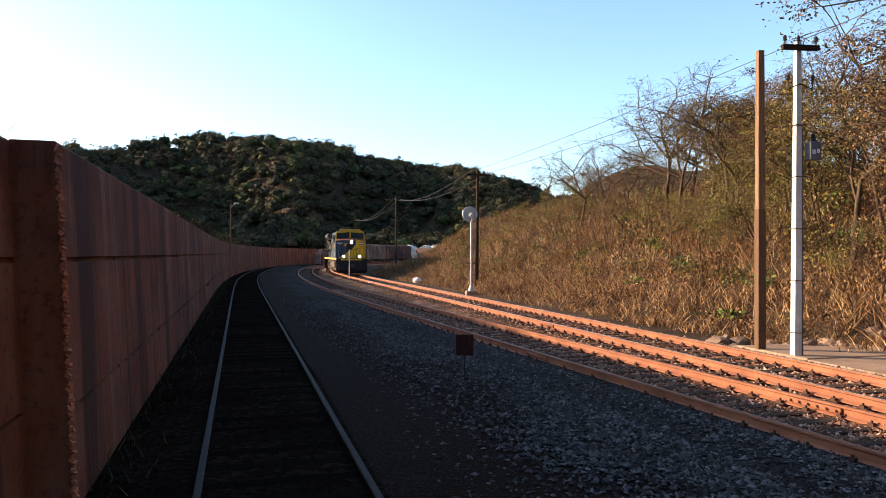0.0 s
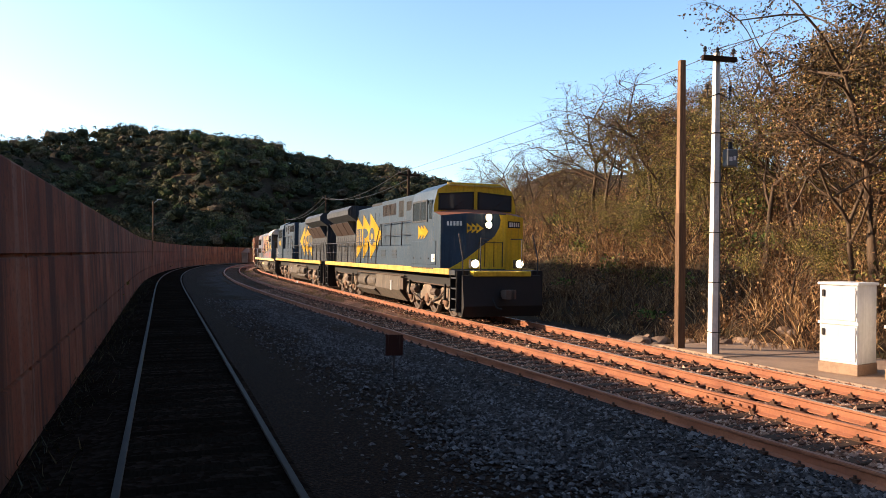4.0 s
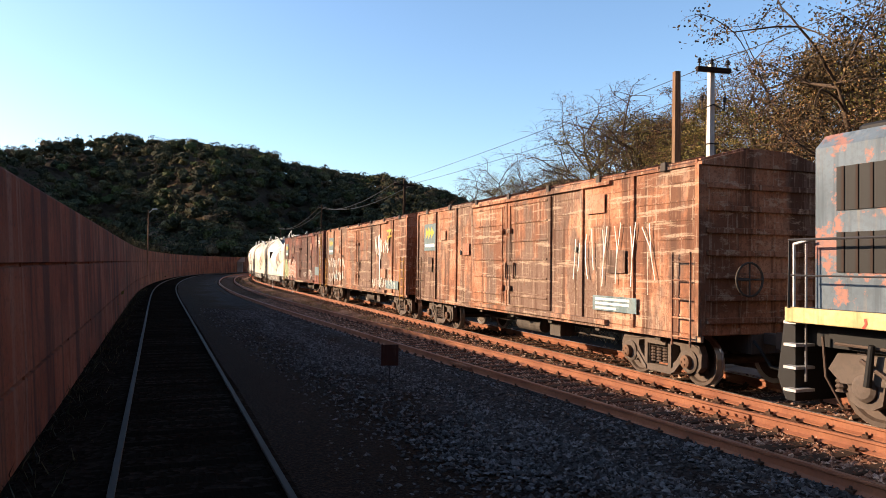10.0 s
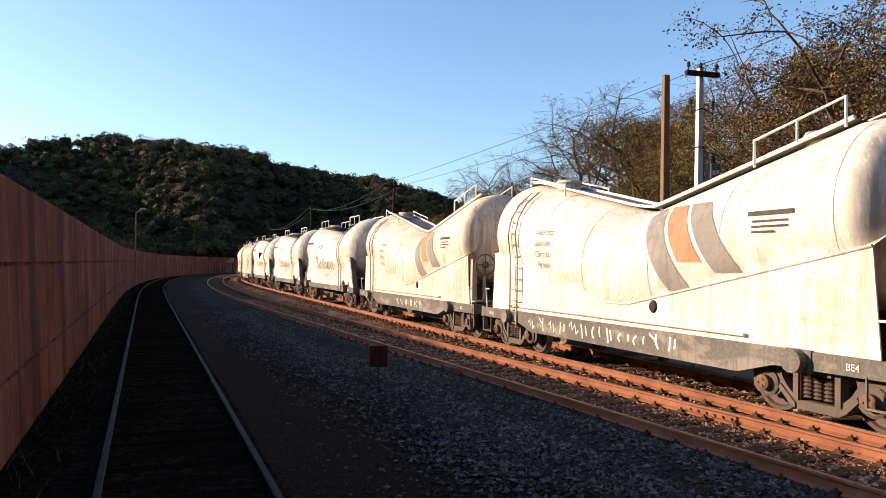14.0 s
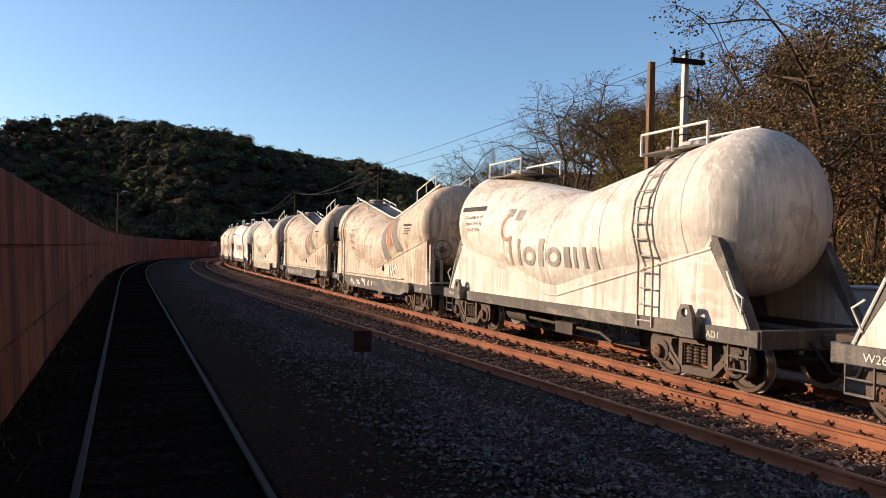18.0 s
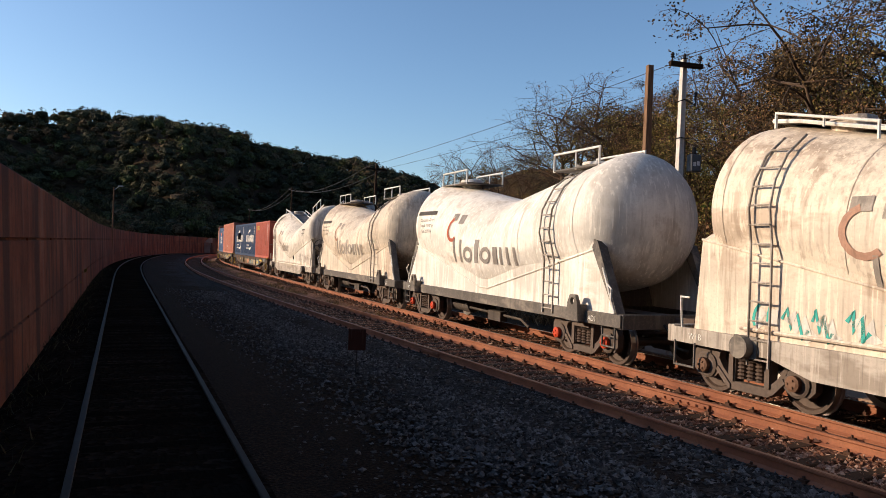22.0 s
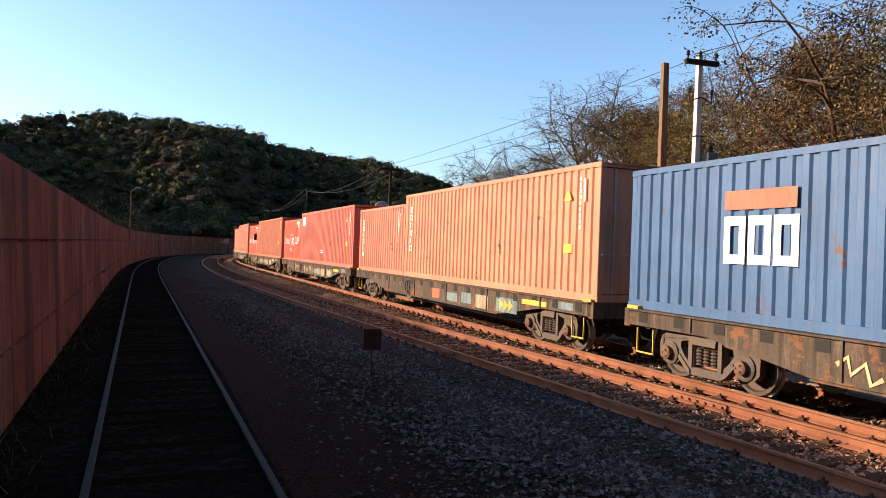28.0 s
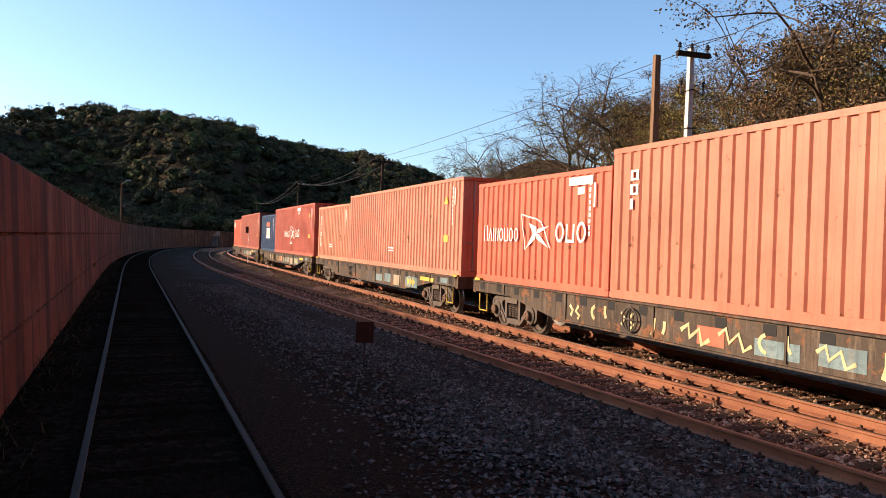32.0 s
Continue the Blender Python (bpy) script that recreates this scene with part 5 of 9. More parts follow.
def brand_shapes(bm, kinds, x0, x1, z0, z1, yf, t=0.24, gap=0.2, low=0.0):
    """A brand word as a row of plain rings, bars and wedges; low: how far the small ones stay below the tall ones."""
    total = sum(WIDE[k.lower()] + gap for k in kinds) - gap
    unit = (x1 - x0) / total
    x = x0
    for k in kinds:
        a, b = x, x + WIDE[k.lower()] * unit
        x = b + gap * unit
        top = z1 if k.isupper() or k == "l" else z1 - low * (z1 - z0)
        h, e, k = top - z0, t * unit, k.lower()
        if k in "il":
            patch(bm, a, b, z0, top, yf, 1, 4)
        elif k in "oc":
            lo, hi, n = (0.0, 2 * math.pi, 20) if k == "o" else (0.75, 2 * math.pi - 0.75, 16)
            for j in range(n):
                t0, t1 = lo + (hi - lo) * j / n, lo + (hi - lo) * (j + 1) / n
                cx, cz, rx, rz = (a + b) / 2, z0 + h / 2, (b - a) / 2, h / 2
                bm.faces.new([bm.verts.new((px, yf(px, pz), pz)) for px, pz in ((cx + u * math.cos(q), cz + v * math.sin(q)) for u, v, q in
                                                                              ((rx - e, rz - e, t0), (rx, rz, t0), (rx, rz, t1), (rx - e, rz - e, t1)))])
        elif k in "hmwu":
            patch(bm, a, a + e, z0, top, yf, 1, 4)
            patch(bm, b - e, b, z0, top, yf, 1, 4)
            if k == "w":
                patch(bm, (a + b - e) / 2, (a + b + e) / 2, z0, top, yf, 1, 4)
            elif k == "m":
                flat(bm, [(px, yf(px, pz), pz) for px, pz in ((a + e, top), ((a + b) / 2, z0 + h * 0.25), (b - e, top), ((a + b) / 2, z0 + h * 0.62))])
            elif k == "u":
                patch(bm, a + e, b - e, z0, z0 + e, yf)
        elif k == "a":
            strip(bm, [(a + e / 2, z0), ((a + b) / 2, top)], e, yf)
            strip(bm, [((a + b) / 2, top), (b - e / 2, z0)], e, yf)
        elif k == "p":
            patch(bm, a, a + e, z0, top, yf, 1, 4)
            flat(bm, [(px, yf(px, pz), pz) for px, pz in ((a + e + (b - a - e) * math.cos(q), top - h * 0.3 + h * 0.28 * math.sin(q)) for q in (-1.57 + 0.314 * j for j in range(11)))])
        elif k == "s":
            for cz, lo in ((top - h * 0.28, 0.6), (z0 + h * 0.28, 3.74)):
                strip(bm, [((a + b) / 2 + (b - a) * 0.36 * math.cos(lo + 0.42 * j), cz + h * 0.2 * math.sin(lo + 0.42 * j)) for j in range(10)], e, yf)


def brand_parts(ob, mat, label, kinds, x0, x1, z0, z1, yf, t=0.24, gap=0.2, low=0.0):
    """The same row, with each shape a part of its own."""
    unit = (x1 - x0) / (sum(WIDE[k.lower()] + gap for k in kinds) - gap)
    x = x0
    for k in kinds:
        wide = WIDE[k.lower()] * unit
        bm = bmesh.new()
        top = z1 if k.isupper() or k == "l" else z1 - low * (z1 - z0)
        brand_shapes(bm, k, x, x + wide, z0, top, yf, t)
        part("brand_shape", bm, mat, ob, label)
        x += wide + gap * unit


def small_print(bm, x0, z1, yf, lines, width, h=0.06, gap=0.06, seed=2):
    """Lines of print too small to read, as bars."""
    rg = random.Random(seed)
    for k in range(lines):
        z = z1 - k * (h + gap)
        patch(bm, x0, x0 + width * rg.uniform(0.6, 1.0), z - h, z, yf, 3)


def lettering(text, size, parent, mat, m, name="lettering", bold=0.0, yf=None):
    c = bpy.data.curves.new(name, "FONT")
    c.body, c.size, c.offset = text, size, bold
    c.extrude, c.resolution_u = 0.002, 3
    c.align_x = "CENTER"
    tmp = bpy.data.objects.new("tmp", c)
    me = bpy.data.meshes.new_from_object(tmp)
    bpy.data.objects.remove(tmp)
    me.name = name
    me.materials.clear()
    me.materials.append(mat)
    o = child(name, me, parent, m)
    if yf:
        w = [m @ v.co for v in me.vertices]
        for v, p in zip(me.vertices, w):
            v.co = (p.x, yf(p.x, p.z) - 0.004, p.z)
        o.matrix_basis = Matrix.Identity(4)
    return o




def on_side(x, y, z):
    """The pose of lettering on the side that faces -y."""
    return pose(x, y, z, 90, 0, 0)


def ladder(parent, x, y, z0, z1, w, mat, rungs=6, label=""):
    bm = bmesh.new()
    bar(bm, [(x - w / 2, y, z0), (x - w / 2, y, z1)], 0.02)
    bar(bm, [(x + w / 2, y, z0), (x + w / 2, y, z1)], 0.02)
    for k in range(rungs):
        z = z0 + (z1 - z0) * (k + 0.5) / rungs
        bar(bm, [(x - w / 2, y, z), (x + w / 2, y, z)], 0.016)
    return part("ladder", bm, mat, parent, label)


# ---- containers and their wagons ----


def corrugated(bm, x0, x1, y, z0, z1, out, pitch=0.278, depth=0.036):
    """A corrugated steel sheet in the x-z plane at y, ribs to the side out (-1 or 1)."""
    n = int((x1 - x0) / pitch)
    pitch = (x1 - x0) / n
    prof = [(x0, 0)]
    for k in range(n):
        a = x0 + k * pitch
        prof += [(a + 0.10 * pitch, 0), (a + 0.35 * pitch, 0), (a + 0.48 * pitch, -1), (a + 0.85 * pitch, -1), (a + 0.98 * pitch, 0)]
    prof.append((x1, 0))
    lo = [bm.verts.new((x, y + out * d * depth, z0)) for x, d in prof]
    hi = [bm.verts.new((x, y + out * d * depth, z1)) for x, d in prof]
    for i in range(len(prof) - 1):
        q = (lo[i], lo[i + 1], hi[i + 1], hi[i])
        bm.faces.new(q if out < 0 else q[::-1])


def corrugated_end(bm, x, y0, y1, z0, z1, out):
    n = 8
    prof = [(y0, 0)]
    p = (y1 - y0) / n
    for k in range(n):
        a = y0 + k * p
        prof += [(a + 0.1 * p, 0), (a + 0.4 * p, 0), (a + 0.5 * p, -1), (a + 0.85 * p, -1), (a + 0.95 * p, 0)]
    prof.append((y1, 0))
    lo = [bm.verts.new((x + out * d * 0.04, y, z0)) for y, d in prof]
    hi = [bm.verts.new((x + out * d * 0.04, y, z1)) for y, d in prof]
    for i in range(len(prof) - 1):
        bm.faces.new((lo[i], lo[i + 1], hi[i + 1], hi[i]))


BOX_MESHES = {}


def container(length, height, mat, label, doors_front=True):
    """Base centre at the origin, long axis x."""
    L, W, H = length / 2, 1.219, height
    ob = thing("shipping_container", label, "container", "containers on the train")
    key = (length, height, mat.name)
    if key not in BOX_MESHES:
        ms = {}
        bm = bmesh.new()
        for z, t in ((0.0, 0.16), (H - 0.10, 0.10)):
            for y in (-W, W - 0.06):
                box(bm, -L + 0.1, L - 0.1, y, y + 0.06, z, z + t)
            for x in (-L, L - 0.08):
                box(bm, x, x + 0.08, -W + 0.1, W - 0.1, z, z + t)
        box(bm, -L + 0.1, L - 0.1, -W + 0.06, W - 0.06, 0.11, 0.15)
        ms["frame"] = quiet(bm, "frame", mat)
        bm = bmesh.new()
        box(bm, -0.075, 0.075, -0.075, 0.075, 0.12, H - 0.12, 0.01)
        ms["corner_post"] = quiet(bm, "corner_post", mat)
        bm = bmesh.new()
        corrugated(bm, -L + 0.14, L - 0.14, -W + 0.008, 0.155, H - 0.095, -1)
        ms["side_panel"] = quiet(bm, "side_panel", mat)
        bm = bmesh.new()
        corrugated_end(bm, 0, -W + 0.12, W - 0.12, 0.155, H - 0.095, 1)
        ms["end_panel"] = quiet(bm, "end_panel", mat)
        bm = bmesh.new()
        box(bm, -L + 0.08, L - 0.08, -W + 0.06, W - 0.06, H - 0.045, H - 0.03)
        for k in range(int(length / 0.42)):
            x = -L + 0.3 + k * 0.42
            box(bm, x, x + 0.2, -W + 0.2, W - 0.2, H - 0.031, H - 0.012)
        ms["roof"] = quiet(bm, "roof", mat)
        bm = bmesh.new()
        box(bm, -0.09, 0.09, -0.082, 0.082, -0.06, 0.06, 0.012)
        ms["corner_casting"] = quiet(bm, "corner_casting", mat)
        bm = bmesh.new()
        box(bm, -0.025, 0.025, -0.56, 0.56, 0.17, H - 0.12, 0.008)
        for z in (0.6, 1.25, 1.9):
            box(bm, 0.02, 0.032, -0.5, 0.5, z, z + 0.32)
        ms["door"] = quiet(bm, "door", mat)
        BOX_MESHES[key] = ms
    ms = BOX_MESHES[key]
    child("frame", ms["frame"], ob, Matrix.Identity(4))
    for x in (-L + 0.08, L - 0.08):
        for y in (-W + 0.08, W - 0.08):
            child("corner_post", ms["corner_post"], ob, pose(x, y, 0))
            for z in (0.06, H - 0.06):
                child("corner_casting", ms["corner_casting"], ob, pose(x, y, z))
    child("side_panel", ms["side_panel"], ob, Matrix.Identity(4))
    child("side_panel", ms["side_panel"], ob, FLIP)
    child("roof", ms["roof"], ob, Matrix.Identity(4))
    e = 1 if doors_front else -1
    child("end_panel", ms["end_panel"], ob, pose(-e * (L - 0.03), 0, 0, 0, 0, 0 if e < 0 else 180))
    for y in (-0.575, 0.575):
        d = child("door", ms["door"], ob, pose(e * (L - 0.05), y, 0, 0, 0, 0 if e > 0 else 180))
        for k in (-0.28, 0.28):
            bm = bmesh.new()
            bar(bm, [(0.05, k, 0.14), (0.05, k, H - 0.12)], 0.018)
            bar(bm, [(0.055, k, 0.95), (0.07, k - 0.3, 0.98)], 0.014)
            part("lock_rod", bm, M_STEEL_GREY, d, "galvanised lock rod")
    return ob


def decal(ob, mat, label=""):
    """Opens a marking on the -y side of a thing; call the result with a drawing function."""
    def draw(fn, name="marking"):
        bm = bmesh.new()
        fn(bm)
        return part(name, bm, mat, ob, label)
    return draw


CY = on_flat(-1.219 - 0.006)


def code_lines(ob, x, H, n=9, mat=None):
    """Small vertical code marks by a corner."""
    def go(bm):
        for k in range(n):
            patch(bm, x, x + 0.07, H - 0.35 - k * 0.13, H - 0.26 - k * 0.13, CY)
        patch(bm, x + 0.16, x + 0.22, H - 0.8, H - 0.3, CY)
    decal(ob, mat or M_WHITE_MARK)(go, "code_mark")


M_CB = {}
for key, c in (("blue", (0.028, 0.062, 0.135)), ("salmon", (0.55, 0.215, 0.145)), ("orange", (0.58, 0.245, 0.155)), ("red", (0.46, 0.12, 0.085)), ("crimson", (0.56, 0.17, 0.13)),
               ("bright", (0.58, 0.14, 0.085)), ("brick", (0.42, 0.125, 0.09)), ("sky", (0.06, 0.13, 0.26)), ("rust", (0.50, 0.17, 0.105))):
    M_CB[key] = paint("container paint " + key, c, 0.5, 0.26, True, rusty=0.02)


def blue_marks(ob, bold):
    def arcs(bm, which):
        for sgn, cx, cz in (((1, -0.35, 1.96), (-1, 0.55, 0.62))[which],):
            for k in range(10):
                t0, t1 = k / 10, (k + 1) / 10
                w0, w1 = 0.17 * math.sin(math.pi * min(1, t0 * 0.7 + 0.02)), 0.17 * math.sin(math.pi * min(1, t1 * 0.7 + 0.02))
                def at(t):
                    return cx + sgn * (-0.6 + 1.25 * t), cz + sgn * (-0.22 + 0.62 * t - 0.34 * t * t)
                (xa, za), (xb, zb) = at(t0), at(t1)
                bm.faces.new([bm.verts.new((x, CY(x, z), z)) for x, z in ((xa, za - w0 / 2), (xb, zb - w1 / 2), (xb, zb + w1 / 2), (xa, za + w0 / 2))])
    d = decal(ob, M_WHITE_MARK, "white brand mark of blocks and two swooshes")
    d(lambda bm: arcs(bm, 0), "swoosh")
    d(lambda bm: arcs(bm, 1), "swoosh")
    brand_parts(ob, M_WHITE_MARK, "white shape of the brand mark", "OWA", -1.85, -0.22, 1.10, 1.66, CY, 0.26, 0.12)
    brand_parts(ob, M_WHITE_MARK, "white shape of the brand mark", "OOW", -0.08, 2.0, 1.08, 1.68, CY, 0.3, 0.1)
    lettering("eco container", 0.21, ob, M_WHITE_MARK, on_side(-0.95, -1.227, 0.80), bold=0.004)
    lettering("bamboo flooring", 0.19, ob, M_WHITE_MARK, on_side(-0.95, -1.227, 0.56), bold=0.003)


def red_shield(ob, H):
    """White word blocks either side of a four-pointed mark."""
    d = decal(ob, M_WHITE_MARK, "white brand mark of blocks and a star")
    brand_parts(ob, M_WHITE_MARK, "white shape of the brand mark", "Hawouoo", -2.6, -0.72, 1.05, 1.47, CY, 0.2, 0.25, 0.18)
    brand_parts(ob, M_WHITE_MARK, "white shape of the brand mark", "OuO", 1.0, 2.2, 1.05, 1.5, CY, 0.2, 0.25, 0.1)

    def star(bm):
        c = (0.16, 1.26)
        for tip, n0, n1 in (((-0.20, 1.50), (0.16, 1.40), (0.02, 1.22)), ((0.72, 1.42), (0.22, 1.36), (0.30, 1.26)),
                            ((0.72, 0.92), (0.30, 1.22), (0.18, 1.12)), ((-0.36, 0.86), (0.10, 1.12), (0.0, 1.24))):
            bm.faces.new([bm.verts.new((x, CY(x, z), z)) for x, z in (c, n0, tip, n1)])
        for pts in ([(-0.58, 1.72), (-0.30, 1.66), (0.1, 1.60), (0.36, 1.52)], [(-0.58, 1.72), (-0.50, 1.4), (-0.40, 1.1), (-0.36, 0.86)], [(0.36, 1.52), (0.5, 1.35), (0.66, 1.1), (0.78, 0.92)]):
            strip(bm, pts, 0.035, CY)
    d(star, "star_mark")
    d(lambda bm: (patch(bm, 1.5, 2.4, H - 0.32, H - 0.14, CY), patch(bm, 1.85, 2.1, H - 0.52, H - 0.36, CY)), "label_plate")


def tall_word(ob, x, H, n=6, seed=2, mat=None):
    def go(bm):
        for k in range(n):
            z = H - 0.45 - k * 0.27
            word_blocks(bm, x, x + 0.24, z - 0.2, z, CY, 1, seed + k, 0.0)
    decal(ob, mat or M_WHITE_MARK)(go, "brand_mark")


M_FLAT = paint("rusty wagon paint", (0.095, 0.068, 0.05), 0.75, 0.8, True, (0.22, 0.09, 0.04), 0.45)
M_PALE_PATCH = paint("pale worn paint", (0.42, 0.33, 0.23), 0.8, 0.8)
M_TAG = paint("faded cream spray paint", (0.66, 0.52, 0.28), 0.8, 0.6)
M_TEAL = paint("faded teal panel", (0.19, 0.26, 0.27), 0.7, 0.8)
FLAT = {}


def flat_wagon(label, seed):
    ob = thing("container_wagon", label, "wagon", "container wagons")
    if "side_beam" not in FLAT:
        bm = bmesh.new()
        prism(bm, [(-9.05, 1.13), (9.05, 1.13), (9.05, 0.84), (7.0, 0.84), (4.9, 0.52), (-4.9, 0.52), (-7.0, 0.84), (-9.05, 0.84)], -1.30, -1.22)
        box(bm, -9.05, 9.05, -1.36, -1.20, 1.11, 1.14)
        box(bm, -4.9, 4.9, -1.36, -1.2, 0.50, 0.53)
        for k in range(19):
            x = -8.6 + k * 0.955
            if k % 3 == 1:
                box(bm, x + 0.3, x + 0.34, -1.325, -1.29, 0.86 if abs(x) > 6 else 0.56, 1.11)
        FLAT["side_beam"] = quiet(bm, "side_beam", M_FLAT)
        bm = bmesh.new()
        box(bm, -8.9, 8.9, -0.35, 0.35, 0.62, 1.06)
        for k in range(10):
            box(bm, -8.6 + k * 1.9, -8.5 + k * 1.9, -1.22, 1.22, 0.80, 1.08)
        FLAT["centre_sill"] = quiet(bm, "centre_sill", M_FRAME)
        bm = bmesh.new()
        box(bm, -0.09, 0.09, -1.3, 1.3, 0.8, 1.14, 0.01)
        FLAT["end_beam"] = quiet(bm, "end_beam", M_FLAT)
        bm = bmesh.new()
        box(bm, 0, 0.24, -1.304, -1.28, 0.91, 1.08)
        FLAT["stake_pocket"] = quiet(bm, "stake_pocket", M_BLACK)
        bm = bmesh.new()
        bar(bm, [(0, 0, 0.8), (0, 0, 0.36), (0.45, 0, 0.36), (0.45, 0, 0.8)], 0.018)
        FLAT["step"] = quiet(bm, "step", M_YELLOW_MARK)
    for m in (Matrix.Identity(4), FLIP):
        sb = child("side_beam", FLAT["side_beam"], ob, m)
        for k in range(19):
            child("stake_pocket", FLAT["stake_pocket"], sb, pose(-8.7 + k * 0.955, 0, 0))
    child("centre_sill", FLAT["centre_sill"], ob, Matrix.Identity(4))
    for e in (-1, 1):
        child("end_beam", FLAT["end_beam"], ob, pose(e * 9.06, 0, 0))
        child("coupler", COUPLER, ob, pose(e * 9.1, 0, 0, 0, 0, 0 if e > 0 else 180))
        child("step", FLAT["step"], ob, pose(e * 8.55 - 0.2, -1.28, 0))
        bogie(ob, e * 7.15)
        hose(ob, e * 9.15, e)
        bm = bmesh.new()
        box(bm, e * 8.9 - 0.16, e * 8.9 + 0.16, -1.31, -1.1, 1.14, 1.2)
        part("lock_pad", bm, M_YELLOW_MARK, ob, "yellow corner lock pad")
    rg = random.Random(seed)
    Y = on_flat(-1.306)

    def chevrons(bm):
        x = 4.9 - seed % 3 * 0.3
        for k in range(3):
            bm.faces.new([bm.verts.new((a, -1.309, b)) for a, b in ((x + k * 0.26, 0.62), (x + 0.24 + k * 0.26, 0.77), (x + k * 0.26, 0.92))])
    px = 4.7 - seed % 3 * 0.3
    decal(ob, M_TEAL)(lambda bm: patch(bm, px, px + 1.15, 0.58, 0.95, on_flat(-1.304)), "logo_panel")
    decal(ob, M_YELLOW_MARK, "three yellow chevrons")(chevrons, "chevron_mark")
    decal(ob, M_YELLOW_MARK)(lambda bm: small_print(bm, px + 1.4, 1.0, Y, 1, 1.2, 0.12), "number_mark")
    for xa, xb, za, zb in ((px - 2.3, px - 1.6, 0.62, 0.92), (px + 3.1, px + 3.7, 0.9, 1.06), (px - 3.4, px - 2.6, 0.6, 0.85)):
        decal(ob, M_TEAL)(lambda bm: patch(bm, xa, xb, za, zb, Y), "repaint_patch")
    decal(ob, M_CB["bright"] if seed % 2 else M_FRAME)(lambda bm: patch(bm, px - 4.6, px - 4.0, 0.6, 0.9, Y), "repaint_patch")
    decal(ob, M_PALE_PATCH, "pale weathered patch")(lambda bm: patch(bm, px - 1.3, px - 0.5, 0.56, 0.92, on_flat(-1.305)), "repaint_patch")
    if seed in (1, 2, 4, 5, 7):
        decal(ob, M_TAG, "sprayed tags")(lambda bm: scrawl(bm, 100 + seed, -4.6, 3.4, 0.56, 1.0, on_flat(-1.312), 9, 0.075), "graffiti")
    bm = bmesh.new()
    hoop(bm, (-2.2, -1.36, 0.8), 0.22, 0.018, "y")
    bar(bm, [(-2.42, -1.36, 0.8), (-1.98, -1.36, 0.8)], 0.015)
    bar(bm, [(-2.2, -1.36, 0.58), (-2.2, -1.36, 1.02)], 0.015)
    part("hand_wheel", bm, M_FRAME, ob)
    bm = bmesh.new()
    tube(bm, (-1.2, 0.0, 0.45), (0.2, 0.0, 0.45), 0.16, n=12)
    part("brake_cylinder", bm, M_FRAME, ob)
    return ob


# ---- cement tank wagons ----
def tank_mat(name, c, smear, amount):
    """White paint under cement: brown smears, pale crust, runs that drip down the flank."""
    n = Net(name)
    big = n.noise(0.7, 5, 0.6, (0.6, 1, 1.3))
    wet = n.noise(0.75, 5, 0.62, (0.5, 1, 1.3))
    run = n.noise(7.0, 4, 0.6, (2.0, 2.0, 0.10))
    wide = n.noise(2.0, 4, 0.6, (1.6, 1.6, 0.18))
    fine = n.noise(20.0, 5, 0.65)
    col = n.mix(n.ramp(big, [(0.42, (0, 0, 0)), (0.6, (1, 1, 1))]), lighter(c, 0.80), lighter(c, 1.08))
    e = 0.60 - 0.12 * amount
    col = n.mix(n.ramp(wet, [(e, (0, 0, 0)), (e + 0.05, (0.45 + 0.4 * amount,) * 3)]), col, smear)
    col = n.mix(n.ramp(wide, [(0.53, (0, 0, 0)), (0.62, (0.3 + 0.5 * amount,) * 3)]), col, lighter(smear, 0.75))
    col = n.mix(n.ramp(run, [(0.56, (0, 0, 0)), (0.64, (0.1 + 0.5 * amount,) * 3)]), col, lighter(smear, 0.5))
    col = n.mix(n.ramp(run, [(0.38, (0.75,) * 3), (0.45, (0, 0, 0))]), col, lighter(c, 1.18))
    n.color(n.mix(n.ramp(fine, [(0.38, (0.22,) * 3), (0.48, (0, 0, 0))]), col, smear))
    n.bump(n.mix(0.6, fine, wet), 0.3, 0.018)
    return n.surface(0.62, 0, 0.35)


M_TANK = {
    "white": tank_mat("dusty white tank paint", (0.72, 0.66, 0.57), (0.40, 0.32, 0.245), 0.28),
    "bright": tank_mat("clean white tank paint", (0.78, 0.74, 0.67), (0.50, 0.42, 0.33), 0.12),
    "beige": tank_mat("cement-stained tank paint", (0.69, 0.60, 0.48), (0.38, 0.28, 0.20), 0.42),
    "brown": tank_mat("brown-stained tank paint", (0.63, 0.52, 0.40), (0.31, 0.22, 0.155), 0.55),
}
M_SILL = tank_mat("dark grey wagon sill", (0.10, 0.088, 0.078), (0.30, 0.26, 0.21), 0.35)
M_SILL_PALE = tank_mat("dust-white wagon sill", (0.46, 0.41, 0.35), (0.22, 0.18, 0.14), 0.6)
M_GREY_MARK = paint("faded grey lettering", (0.26, 0.235, 0.21), 0.7, 0.4)
M_RED_MARK = paint("red brand mark", (0.42, 0.10, 0.05), 0.6, 0.4)
M_FADED_MARK = paint("nearly worn-off grey lettering", (0.36, 0.32, 0.275), 0.75, 0.6)
M_FADED_RED = paint("nearly worn-off red mark", (0.46, 0.27, 0.19), 0.75, 0.6)
M_DARK_MARK = paint("dark lettering", (0.06, 0.055, 0.05), 0.7, 0.3)
M_TEAL_SPRAY = paint("turquoise spray paint", (0.05, 0.42, 0.36), 0.6, 0.3)
M_ORANGE_BAND = paint("faded orange band", (0.50, 0.24, 0.14), 0.7, 0.5)


